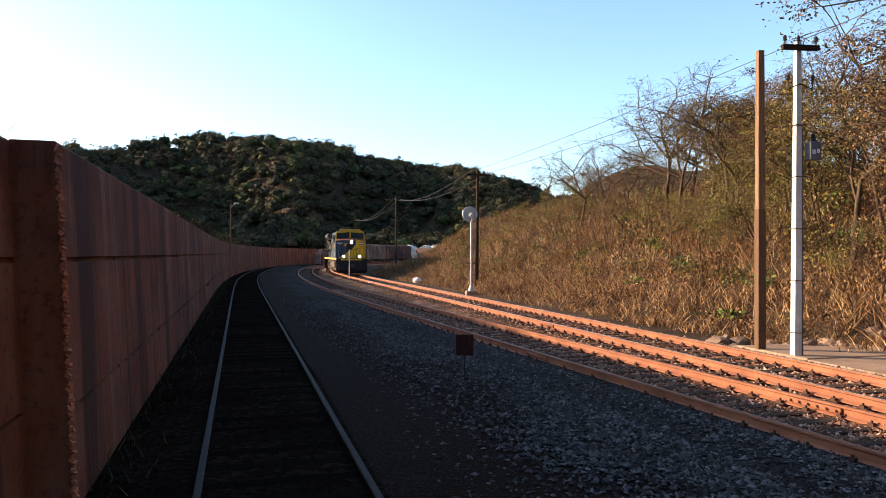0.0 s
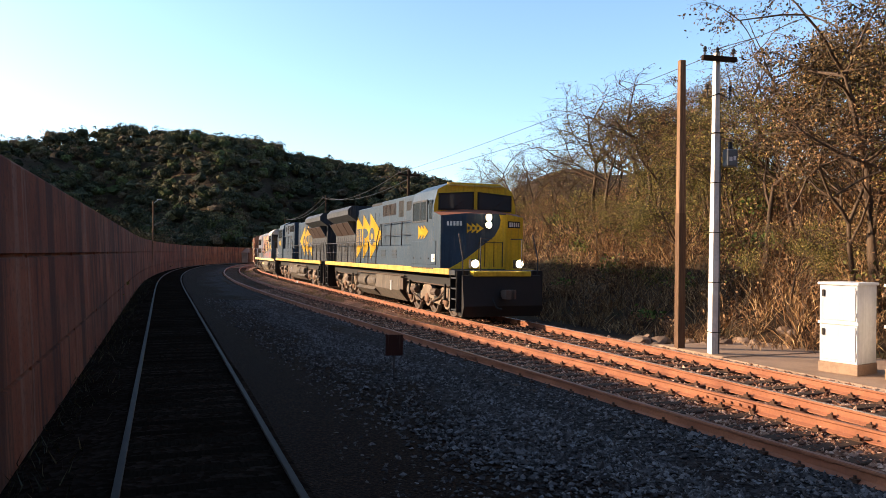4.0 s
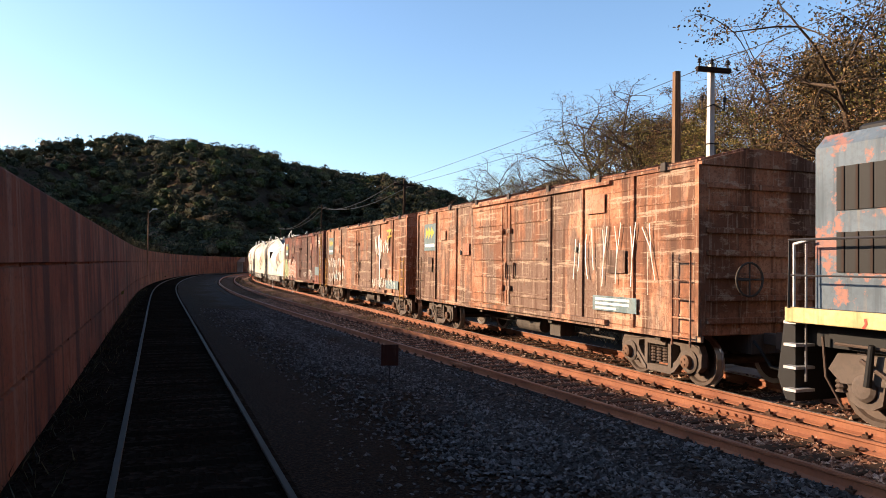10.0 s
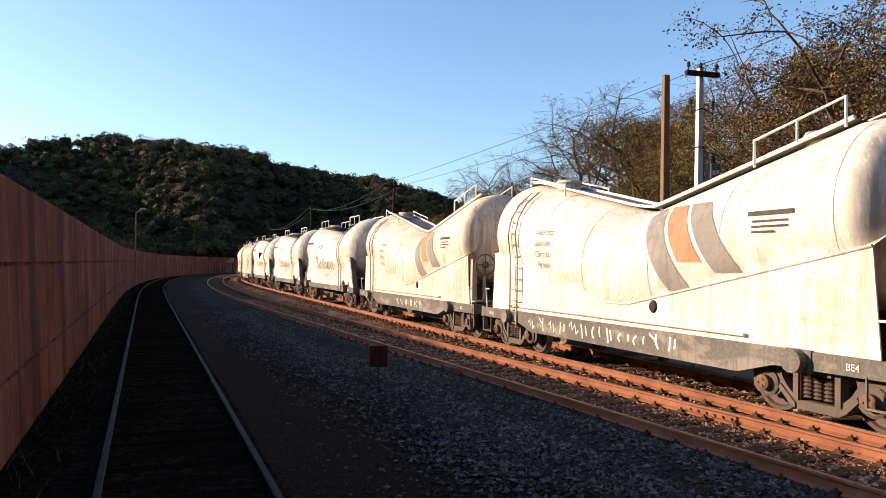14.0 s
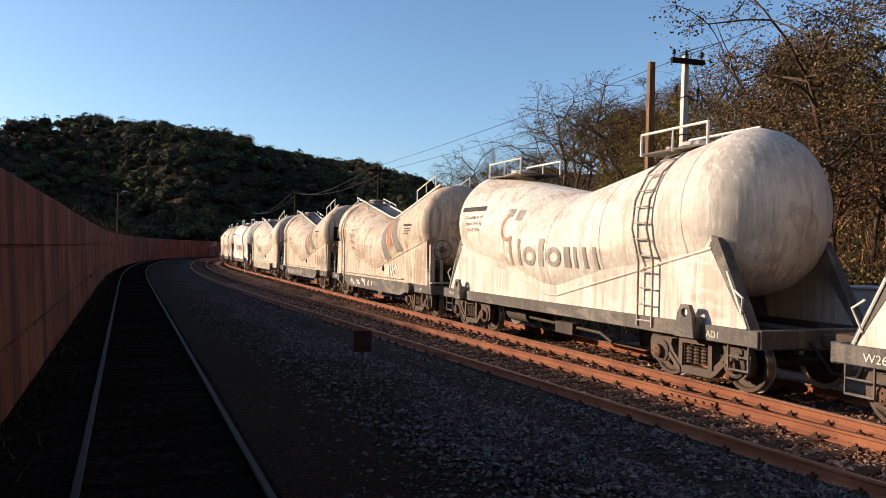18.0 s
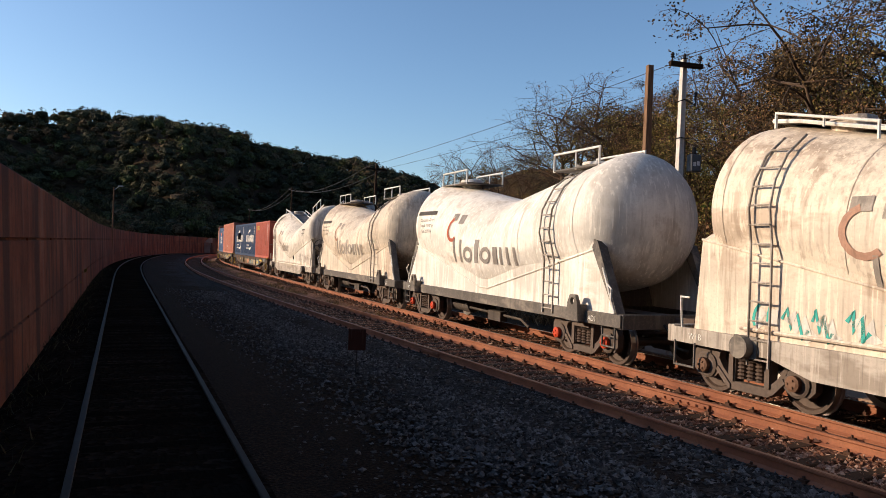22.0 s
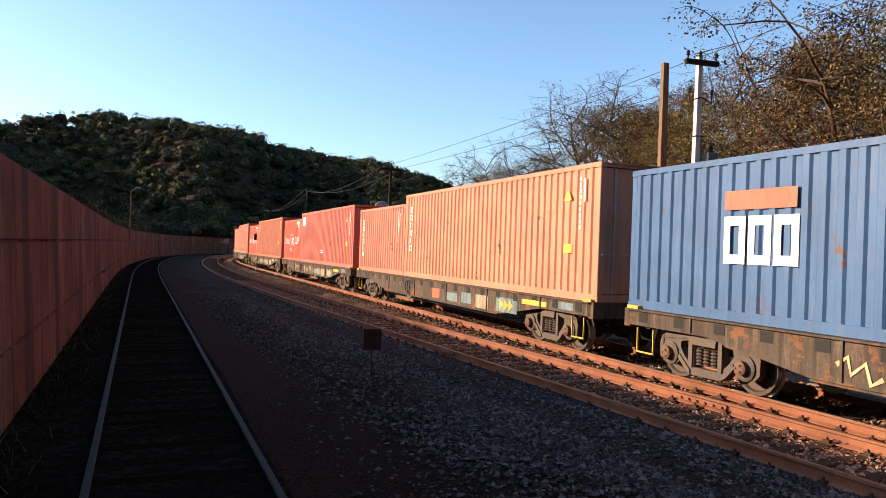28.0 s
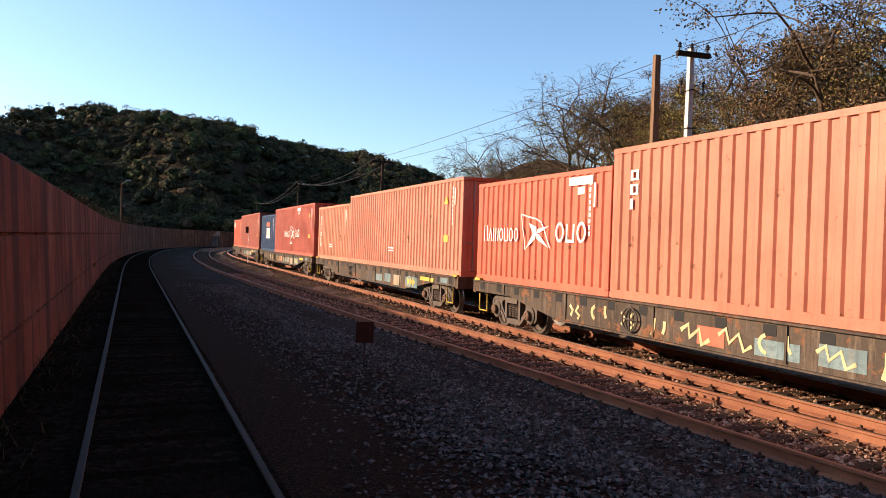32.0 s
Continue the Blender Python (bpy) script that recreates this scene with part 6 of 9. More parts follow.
class Tank:
    """A tank whose two halves slope down to the middle."""

    def __init__(self, half, r, z_end, z_mid, flat_end, round_top=0.5):
        self.half, self.r, self.z_end, self.z_mid, self.flat_end, self.k = half, r, z_end, z_mid, flat_end, round_top

    def zc(self, x):
        a = min(abs(x), self.half)
        s = self.k
        u = math.sqrt(a * a + s * s) - s
        return self.z_mid + (self.z_end - self.z_mid) * min(1.0, u / (self.half * 0.82))

    def rad(self, x):
        a = abs(x) - (self.half - self.flat_end)
        if a <= 0:
            return self.r
        q = min(1.0, a / self.flat_end)
        return self.r * math.sqrt(max(0.0, 1 - q ** 2.4))

    def y(self, off=0.012):
        def f(x, z):
            r = self.rad(x)
            d = r * r - (z - self.zc(x)) ** 2
            return -(math.sqrt(max(d, 0.01)) + off)
        return f

    def mesh(self, mat):
        bm = bmesh.new()
        xs = [-self.half + self.flat_end * (1 - math.cos(math.pi / 2 * i / 8)) for i in range(8)]
        n = 26
        inner = self.half - self.flat_end
        xs += [-inner + 2 * inner * i / n for i in range(n + 1)] + [-x for x in xs[::-1]]
        rings = []
        N = 40
        for x in xs:
            r, z = max(self.rad(x), 0.04), self.zc(x)
            rings.append([bm.verts.new((x, r * math.cos(2 * math.pi * k / N), z + r * math.sin(2 * math.pi * k / N))) for k in range(N)])
        for a, b in zip(rings, rings[1:]):
            for k in range(N):
                bm.faces.new((a[k], a[(k + 1) % N], b[(k + 1) % N], b[k]))
        bm.faces.new(rings[0])
        bm.faces.new(rings[-1][::-1])
        bmesh.ops.recalc_face_normals(bm, faces=bm.faces)
        return quiet(bm, "tank", mat, True)

    def hoop(self, x, w=0.05):
        bm = bmesh.new()
        N = 40
        r = self.rad(x) + 0.008
        for k in range(N):
            t0, t1 = 2 * math.pi * k / N, 2 * math.pi * (k + 1) / N
            bm.faces.new([bm.verts.new((x + dx, r * math.cos(t), self.zc(x + dx) + r * math.sin(t))) for dx, t in ((-w / 2, t0), (w / 2, t0), (w / 2, t1), (-w / 2, t1))])
        return bm


def skirt(tank, pts, y, mat, ob, name="side_plate"):
    """A side plate below the tank with a bulging top seam."""
    for s in (-1, 1):
        bm = bmesh.new()
        prism(bm, pts, s * y - 0.012, s * y + 0.012)
        bmesh.ops.recalc_face_normals(bm, faces=bm.faces)
        part(name, bm, mat, ob)


def seam(tank, pts, y, mat, ob):
    """The sloping sheet from plate top to tank, and the weld bead along it."""
    for s in (-1, 1):
        bm = bmesh.new()
        for (xa, za), (xb, zb) in zip(pts, pts[1:]):
            n = 8
            for i in range(n):
                q = []
                for u in (i / n, (i + 1) / n):
                    x, z = xa + (xb - xa) * u, za + (zb - za) * u
                    zt = z + 0.22
                    q.append(((x, s * y, z), (x, s * min(y + 0.05, -tank.y(0.0)(x, zt)), zt)))
                bm.faces.new([bm.verts.new(p) for p in (q[0][0], q[1][0], q[1][1], q[0][1])])
        bmesh.ops.recalc_face_normals(bm, faces=bm.faces)
        part("slope_sheet", bm, mat, ob)
        bm = bmesh.new()
        for a, b in zip(pts, pts[1:]):
            bar(bm, [(a[0], s * (y + 0.02), a[1]), (b[0], s * (y + 0.02), b[1])], 0.022, 6)
        part("seam_bead", bm, mat, ob)


def brand(tank, ob, x0, x1, z, h, logo=True, mat=None, red=None):
    yf = tank.y()
    sh = lambda x, zz: yf(x, zz)
    brand_parts(ob, mat or M_FADED_MARK, "faded grey shape of the brand mark", "Holoiw", x0, x1, z, z + h, sh, 0.2, 0.22, 0.3)
    if logo:
        def ring(bm, r0, r1, t0, t1, cx, cz):
            for k in range(10):
                a, b = t0 + (t1 - t0) * k / 10, t0 + (t1 - t0) * (k + 1) / 10
                bm.faces.new([bm.verts.new((cx + r * math.cos(t), yf(cx + r * math.cos(t), cz + r * math.sin(t)), cz + r * math.sin(t))) for r, t in ((r0, a), (r1, a), (r1, b), (r0, b))])
        decal(ob, red or M_FADED_RED, "red ring of the brand mark")(lambda bm: ring(bm, 0.27, 0.37, 1.9, 5.4, x0 - 0.1, z + h + 0.3), "ring_mark")
        decal(ob, mat or M_FADED_MARK, "grey square of the brand mark")(lambda bm: (patch(bm, x0 - 0.35, x0 - 0.05, z + h + 0.55, z + h + 0.75, yf), patch(bm, x0 + 0.1, x0 + 0.4, z + h + 0.45, z + h + 0.7, yf)), "square_mark")


def running_gear(ob, half, cap=None):
    for e in (-1, 1):
        bogie(ob, e * (half - 1.55), cap)
        child("coupler", COUPLER, ob, pose(e * half, 0, 0, 0, 0, 0 if e > 0 else 180))
        hose(ob, e * half, e)


def tank_b(mat, label, code, marks=True, logo=True, cap=None, pale=False):
    """Bulbous cement tank on white A-shaped end plates."""
    ob = thing("cement_tank_wagon", label, "wagon", "cement tank wagons")
    T = Tank(5.45, 1.43, 2.90, 2.1, 1.0, 0.14)
    key = ("b", mat.name)
    if key not in FLAT:
        FLAT[key] = T.mesh(mat)
    tk = child("tank", FLAT[key], ob, Matrix.Identity(4))
    for x in (-4.3, -2.0, 0.0, 2.0, 4.3):
        part("weld_hoop", T.hoop(x, 0.03), mat, tk)
    top = [(-4.85, 2.25), (-0.25, 1.20), (0.25, 1.20), (4.85, 2.25)]
    skirt(T, [(-5.6, 1.03), (5.6, 1.03), *reversed(top)], 1.24, mat, ob)
    seam(T, top, 1.24, mat, ob)
    bm = bmesh.new()
    for s in (-1, 1):
        box(bm, -5.9, 5.9, s * 1.28 - 0.06, s * 1.28 + 0.06, 0.78, 1.03, 0.01)
    for e in (-1, 1):
        box(bm, e * 5.85 - 0.08, e * 5.85 + 0.08, -1.3, 1.3, 0.76, 1.04, 0.01)
    box(bm, -5.8, 5.8, -0.3, 0.3, 0.7, 1.0)
    part("underframe", bm, M_SILL_PALE if pale else M_SILL, ob)
    running_gear(ob, 5.95, cap)
    for e in (-1, 1):
        bm = bmesh.new()
        prism(bm, [(-1.2, 1.03), (1.2, 1.03), (0.95, 1.9), (-0.95, 1.9)], e * 3.7 - 0.02, e * 3.7 + 0.02, "x")
        part("bulkhead", bm, M_SILL, ob)
        for s in (-1, 1):
            bm = bmesh.new()
            prism(bm, [(e * 5.60, 1.03), (e * 5.68, 1.03), (e * 4.98, 2.42), (e * 4.86, 2.46), (e * 4.80, 2.28)], s * 1.16 - 0.10, s * 1.16 + 0.10)
            part("end_leg", bm, M_SILL, ob, "dark slanting end flange")
        bm = bmesh.new()
        bar(bm, [(e * 5.62, -1.27, 1.04), (e * 5.2, -1.27, 1.9)], 0.022)
        bar(bm, [(e * 5.5, -1.27, 1.2), (e * 5.6, -1.34, 1.5), (e * 5.42, -1.34, 1.62)], 0.016)
        part("grab_rail", bm, M_WHITE_MARK, ob)
        bm = bmesh.new()
        q = e * 4.55
        ring = [(q + 0.075 * math.cos(t), 1.20 + 0.075 * math.sin(t)) for t in (i * math.pi / 5 for i in range(10))]
        cut_plate(bm, [(q - 0.22, 0.80), (q + 0.22, 0.80), (q + 0.17, 1.18), (q + 0.09, 1.33), (q - 0.09, 1.33), (q - 0.17, 1.18)], [ring], -1.52, -1.44)
        box(bm, q - 0.2, q + 0.2, -1.45, -1.3, 0.80, 1.14)
        part("jacking_pad", bm, M_SILL, ob, "dark lifting bracket with a round eye")
        bm = bmesh.new()
        bar(bm, [(e * 5.7, -1.3, 0.8), (e * 5.7, -1.3, 0.4), (e * 5.3, -1.3, 0.4), (e * 5.3, -1.3, 0.8)], 0.02)
        bar(bm, [(e * 5.7, -1.3, 0.6), (e * 5.3, -1.3, 0.6)], 0.016)
        part("step", bm, M_SILL, ob)
    # ladder, hatches and top railings
    lx = 3.35
    yf = T.y(0.09)
    bm = bmesh.new()
    zs = [0.85, 1.4, 2.0, 2.6, 3.1, 3.6, 3.95, 4.12]
    for dx in (-0.2, 0.2):
        bar(bm, [(lx + dx, min(-1.36, yf(lx, z)) if z < 2.8 else yf(lx, z), z) for z in zs], 0.022)
    for k in range(11):
        z = 0.95 + k * 0.29
        y = min(-1.36, yf(lx, z)) if z < 2.8 else yf(lx, z)
        bar(bm, [(lx - 0.2, y, z), (lx + 0.2, y, z)], 0.016)
    part("ladder", bm, M_SILL_PALE, ob, "curved steel ladder up the tank")
    for x in (-3.6, 3.1):
        zt = T.zc(x) + T.r
        bm = bmesh.new()
        lathe(bm, [(0.32, zt - 0.08), (0.32, zt + 0.12), (0.36, zt + 0.13), (0.34, zt + 0.2), (0.1, zt + 0.24)], 18, "z", (x, 0, 0))
        hatch = part("hatch", bm, mat, ob)
        bm = bmesh.new()
        tube(bm, (x - 0.75, 0, zt - 0.1), (x - 0.75, 0, zt + 0.22), 0.1, n=12)
        part("valve", bm, M_SILL_PALE, hatch)
        bm = bmesh.new()
        box(bm, x - 0.95, x + 0.95, -0.62, 0.62, zt + 0.02, zt + 0.05)
        part("platform", bm, M_SILL, ob)
        bm = bmesh.new()
        for y in (-0.6, 0.6):
            bar(bm, [(x - 0.9, y, zt), (x - 0.9, y, zt + 0.42), (x + 0.9, y, zt + 0.42), (x + 0.9, y, zt)], 0.026)
            bar(bm, [(x, y, zt), (x, y, zt + 0.42)], 0.02)
        part("railing", bm, M_WHITE_MARK, ob, "white top railing")
    if marks:
        brand(T, ob, -1.7, 1.9, 1.82, 0.62, logo, M_GREY_MARK if cap else None, M_RED_MARK if cap else None)
    d = decal(ob, M_DARK_MARK, "small dark lettering")
    d(lambda bm: small_print(bm, -4.5, 3.32, T.y(), 1, 1.3, 0.12), "number_mark")
    for k, t in enumerate(("Capacidade: 63 m³", "Lotação: 74.450 kg", "Tara: 25.550 kg")):
        lettering(t, 0.13, ob, M_DARK_MARK, on_side(-3.75, -1.4, 3.0 - k * 0.17), yf=T.y(0.014))
    lettering(code, 0.16, ob, M_WHITE_MARK, on_side(-5.1, -1.345, 0.84))
    lettering("AD1", 0.15, ob, M_WHITE_MARK, on_side(5.0, -1.345, 0.84))
    bm = bmesh.new()
    tube(bm, (-3.2, -0.55, 0.55), (-2.0, -0.55, 0.55), 0.2, n=14)
    part("air_tank", bm, M_FRAME, ob)
    bm = bmesh.new()
    bar(bm, [(-1.5, -0.9, 0.55), (1.4, -0.9, 0.5), (1.8, -0.9, 0.35)], 0.035)
    box(bm, -0.2, 0.5, -1.0, -0.8, 0.35, 0.6)
    part("outlet_pipe", bm, M_FRAME, ob)
    return ob


def tank_a(mat, label, seed, code="", sprayed=(), black_end=False, brand_word=False, bands=True, pale=False):
    """Saddle-backed cement tank with a top walkway."""
    ob = thing("cement_tank_wagon", label, "wagon", "cement tank wagons")
    T = Tank(5.6, 1.36, 2.94, 1.93, 0.5, 0.12)
    key = ("a", mat.name)
    if key not in FLAT:
        FLAT[key] = T.mesh(mat)
    tk = child("tank", FLAT[key], ob, Matrix.Identity(4))
    for x in (-5.0, -2.9, -1.1, 1.1, 2.9, 5.0):
        part("weld_hoop", T.hoop(x, 0.03), mat, tk)
    top = [(-5.5, 2.45), (-0.35, 1.42), (0.35, 1.42), (5.5, 2.45)]
    skirt(T, [(-5.62, 1.0), (5.62, 1.0), *reversed(top)], 1.235, mat, ob)
    seam(T, top, 1.235, mat, ob)
    bm = bmesh.new()
    for s in (-1, 1):
        prism(bm, [(-6.1, 1.0), (6.1, 1.0), (6.1, 0.76), (4.0, 0.74), (3.3, 0.55), (-3.3, 0.55), (-4.0, 0.74), (-6.1, 0.76)], s * 1.29 - 0.05, s * 1.29 + 0.05)
    for e in (-1, 1):
        box(bm, e * 6.08 - 0.08, e * 6.08 + 0.08, -1.33, 1.33, 0.74, 1.02, 0.01)
    box(bm, -6, 6, -0.3, 0.3, 0.68, 0.98)
    part("underframe", bm, M_SILL_PALE if pale else M_SILL, ob)
    running_gear(ob, 6.12)
    for e in (-1, 1):
        bm = bmesh.new()
        prism(bm, [(-1.2, 1.0), (1.2, 1.0), (1.0, 1.9), (-1.0, 1.9)], e * 4.2 - 0.02, e * 4.2 + 0.02, "x")
        part("bulkhead", bm, M_SILL, ob)
        bm = bmesh.new()
        tube(bm, (e * 4.45, -1.5, 0.86), (e * 4.45, -1.32, 0.86), 0.17, n=16)
        box(bm, e * 4.45 - 0.22, e * 4.45 + 0.22, -1.36, -1.3, 0.7, 1.02)
        part("jacking_pad", bm, M_SILL, ob)
        bm = bmesh.new()
        bar(bm, [(e * 5.95, -1.34, 0.78), (e * 5.95, -1.34, 0.38), (e * 5.5, -1.34, 0.38), (e * 5.5, -1.34, 0.78)], 0.02)
        part("step", bm, M_SILL, ob)
        bm = bmesh.new()
        bar(bm, [(e * 5.85, -1.3, 1.0), (e * 5.85, -1.34, 1.5), (e * 5.66, -1.34, 1.5)], 0.018)
        part("grab_rail", bm, M_WHITE_MARK, ob)
    # hand brake at the front end
    bm = bmesh.new()
    hoop(bm, (5.98, -0.9, 2.15), 0.3, 0.022)
    hoop(bm, (5.98, -0.9, 2.15), 0.08, 0.03)
    bar(bm, [(5.98, -1.18, 2.15), (5.98, -0.62, 2.15)], 0.016)
    bar(bm, [(5.98, -0.9, 1.87), (5.98, -0.9, 2.43)], 0.016)
    bw = part("brake_wheel", bm, M_SILL, ob)
    bm = bmesh.new()
    bar(bm, [(5.92, -0.9, 1.0), (5.92, -0.9, 2.15)], 0.05)
    box(bm, 5.8, 6.15, -1.3, -0.4, 1.08, 1.12)
    box(bm, 5.72, 5.86, -1.25, -1.1, 1.0, 2.3)
    part("brake_stand", bm, M_SILL_PALE, ob)
    # top walkway and rails that follow the saddle
    xs = [-4.9 + 0.5 * k for k in range(20)]
    bm = bmesh.new()
    for y in (-0.45, 0.45):
        bm = bmesh.new()
        bar(bm, [(a, y, T.zc(a) + T.r + 0.06) for a in xs], 0.035)
        part("walkway_edge", bm, M_WHITE_MARK, ob, "white walkway edge along the top")
    bm = bmesh.new()
    for a, b in zip(xs, xs[1:]):
        za, zb = T.zc(a) + T.r + 0.03, T.zc(b) + T.r + 0.03
        flat(bm, [(a, -0.45, za), (b, -0.45, zb), (b, 0.45, zb), (a, 0.45, za)])
    part("walkway", bm, M_SILL, ob)
    for x0, x1 in ((-4.7, -3.0), (2.9, 4.6)):
        bm = bmesh.new()
        za, zb = T.zc(x0) + T.r, T.zc(x1) + T.r
        up = 0.14 if x0 < 0 else 0.34
        for y in (-0.62, 0.62):
            bar(bm, [(x0, y, za - 0.1), (x0, y, za + up), (x1, y, zb + up), (x1, y, zb - 0.1)], 0.024)
            bar(bm, [((x0 + x1) / 2, y, (za + zb) / 2), ((x0 + x1) / 2, y, (za + zb) / 2 + up)], 0.02)
        part("railing", bm, M_WHITE_MARK, ob, "white top railing")
        x = (x0 + x1) / 2
        zt = T.zc(x) + T.r
        bm = bmesh.new()
        lathe(bm, [(0.3, zt - 0.1), (0.3, zt + 0.12), (0.34, zt + 0.13), (0.3, zt + 0.2)], 16, "z", (x, 0, 0))
        part("hatch", bm, mat, ob)
    lx = -4.2
    yf = T.y(0.08)
    bm = bmesh.new()
    zs = [0.6, 1.2, 1.8, 2.4, 2.9, 3.3, 3.7, 4.0]
    for dx in (-0.19, 0.19):
        bar(bm, [(lx + dx, min(-1.36, yf(lx, z)) if z < 2.7 else yf(lx, z), z) for z in zs], 0.02)
    for k in range(12):
        z = 0.7 + k * 0.28
        y = min(-1.36, yf(lx, z)) if z < 2.7 else yf(lx, z)
        bar(bm, [(lx - 0.19, y, z), (lx + 0.19, y, z)], 0.015)
    part("ladder", bm, M_SILL_PALE, ob, "curved steel ladder up the tank")
    # pipe along the plate and outlet
    bm = bmesh.new()
    bar(bm, [(-4.6, -1.30, 1.12), (3.4, -1.30, 1.12)], 0.03)
    part("air_pipe", bm, mat, ob)
    bm = bmesh.new()
    lathe(bm, [(0.09, -0.03), (0.12, 0.0), (0.12, 0.03)], 14, "y", (1.15, -1.25, 1.42))
    part("inspection_port", bm, M_BLACK, ob)
    yt = T.y()
    if bands:
        for x0, mt, first, last in ((1.25, M_GREY_MARK, 0, 9), (1.95, M_ORANGE_BAND, 3, 9), (2.65, M_GREY_MARK, 2, 9)):
            def chev(bm, x0=x0, first=first, last=last):
                for k in range(first, last):
                    za, zb = 1.72 + k * 0.17, 1.72 + (k + 1) * 0.17
                    sa, sb = x0 + 0.34 - k * 0.12, x0 + 0.34 - (k + 1) * 0.12
                    flat(bm, [(x, yt(x, z), z) for x, z in ((sa, za), (sa + 0.58, za), (sb + 0.58, zb), (sb, zb))])
            decal(ob, mt, "faded diagonal band")(chev, "band")
        for k, t in enumerate(("Alvorada", "Barroso", "Ciminas", "Paraiso")):
            lettering(t, 0.21, ob, M_GREY_MARK, on_side(-2.75, -1.4, 2.85 - k * 0.25), yf=T.y(0.014))
    if brand_word:
        brand(T, ob, -2.5, 0.1, 1.75, 0.5)
    decal(ob, M_DARK_MARK)(lambda bm: small_print(bm, 3.5, 3.0, yt, 1, 0.9, 0.07), "number_mark")
    decal(ob, M_DARK_MARK)(lambda bm: small_print(bm, 3.6, 2.86, yt, 3, 0.7, 0.03, 0.05), "small_print")
    if code:
        lettering(code, 0.14, ob, M_WHITE_MARK, on_side(-5.5, -1.345, 0.83))
    lettering("BE4", 0.13, ob, M_WHITE_MARK, on_side(5.3, -1.345, 0.83))
    for kind, mt, x0, x1, z0, z1, n, w in sprayed:
        decal(ob, mt, "sprayed tag")(lambda bm: scrawl(bm, seed, x0, x1, z0, z1, on_flat(-1.346 if z1 < 1.0 else -1.254) if kind == "plate" else yt, n, w), "graffiti")
    if black_end:
        def face(u, v):
            q = min(0.999, math.hypot(u, v) / T.r)
            return 5.75 - 0.75 + 0.75 * (1 - q ** 2) ** (1 / 2.4) + 0.02
        tag = lettering("DAV", 0.92 if not brand_word else 0.7, ob, M_BLACK, Matrix.Identity(4), "graffiti", 0.03 if not brand_word else 0.0)
        tagged(tag, "black spray-painted tag on the tank end")
        for v in tag.data.vertices:
            y, z = v.co.x, v.co.y - 0.4
            v.co = (face(y, z), y, 2.92 + z)
    return ob


# ---- box cars ----


def rust_mat(name, a, b, c, pale, soot, sooty=0.5):
    """Old paint gone to rust: sooty and bare patches, runs down the side, pale scuffs."""
    n = Net(name)
    big = n.noise(0.5, 6, 0.62)
    cloud = n.noise(0.55, 4, 0.6, (1.3, 1.0, 0.55))
    down = n.noise(1.7, 5, 0.65, (2.0, 2.0, 0.10))
    thin = n.noise(9.0, 4, 0.6, (2.0, 2.0, 0.10))
    side = n.noise(2.6, 5, 0.7, (0.22, 1, 3.0))
    fine = n.noise(18.0, 5, 0.7)
    r = n.node("ShaderNodeObjectInfo").outputs["Random"]
    col = n.ramp(big, [(0.42, a), (0.5, b), (0.58, c)])
    col = n.mix(n.ramp(r, [(0.0, (0, 0, 0)), (1.0, (0.4,) * 3)]), col, lighter(a, 1.1))
    e = 0.56 - 0.10 * sooty
    col = n.mix(n.ramp(cloud, [(e, (0, 0, 0)), (e + 0.06, (0.85,) * 3)]), col, soot)
    col = n.mix(n.ramp(down, [(0.51, (0, 0, 0)), (0.60, (0.8,) * 3)]), col, lighter(a, 0.4))
    col = n.mix(n.ramp(thin, [(0.56, (0, 0, 0)), (0.64, (0.4,) * 3)]), col, pale)
    col = n.mix(n.ramp(side, [(0.56, (0, 0, 0)), (0.63, (0.5,) * 3)]), col, pale)
    col = n.mix(n.ramp(fine, [(0.40, (0.5,) * 3), (0.5, (0, 0, 0))]), col, lighter(a, 0.6))
    n.color(col)
    n.bump(n.mix(0.5, fine, side), 0.45, 0.014)
    return n.surface(0.8, 0, 0.3)


M_BOX_RUST = rust_mat("rusted orange box car steel", (0.19, 0.078, 0.042), (0.40, 0.168, 0.088), (0.50, 0.255, 0.155), (0.56, 0.42, 0.30), (0.145, 0.098, 0.074), 0.7)
M_BOX_RED = rust_mat("dark red box car paint", (0.075, 0.028, 0.02), (0.155, 0.05, 0.033), (0.29, 0.082, 0.05), (0.32, 0.18, 0.13), (0.085, 0.05, 0.038), 0.65)
M_SOOT = rust_mat("sooty overpaint", (0.13, 0.068, 0.043), (0.20, 0.105, 0.066), (0.32, 0.16, 0.10), (0.38, 0.25, 0.18), (0.09, 0.058, 0.043), 0.6)
M_SALMON = rust_mat("faded salmon overpaint", (0.30, 0.13, 0.08), (0.46, 0.20, 0.12), (0.52, 0.27, 0.18), (0.5, 0.36, 0.27), (0.22, 0.13, 0.09), 0.3)
M_SPRAY_WHITE = paint("white spray paint", (0.72, 0.69, 0.62), 0.7, 0.5)
M_SPRAY_LIME = paint("pale lime spray paint", (0.55, 0.66, 0.38), 0.7, 0.3)
M_LIME_FILL = paint("thin green spray paint", (0.30, 0.33, 0.17), 0.7, 0.7)
M_PINK_FILL = paint("thin pink spray paint", (0.42, 0.20, 0.13), 0.7, 0.7)
M_LADDER_YELLOW = paint("orange ladder paint", (0.55, 0.28, 0.06), 0.7, 0.5)


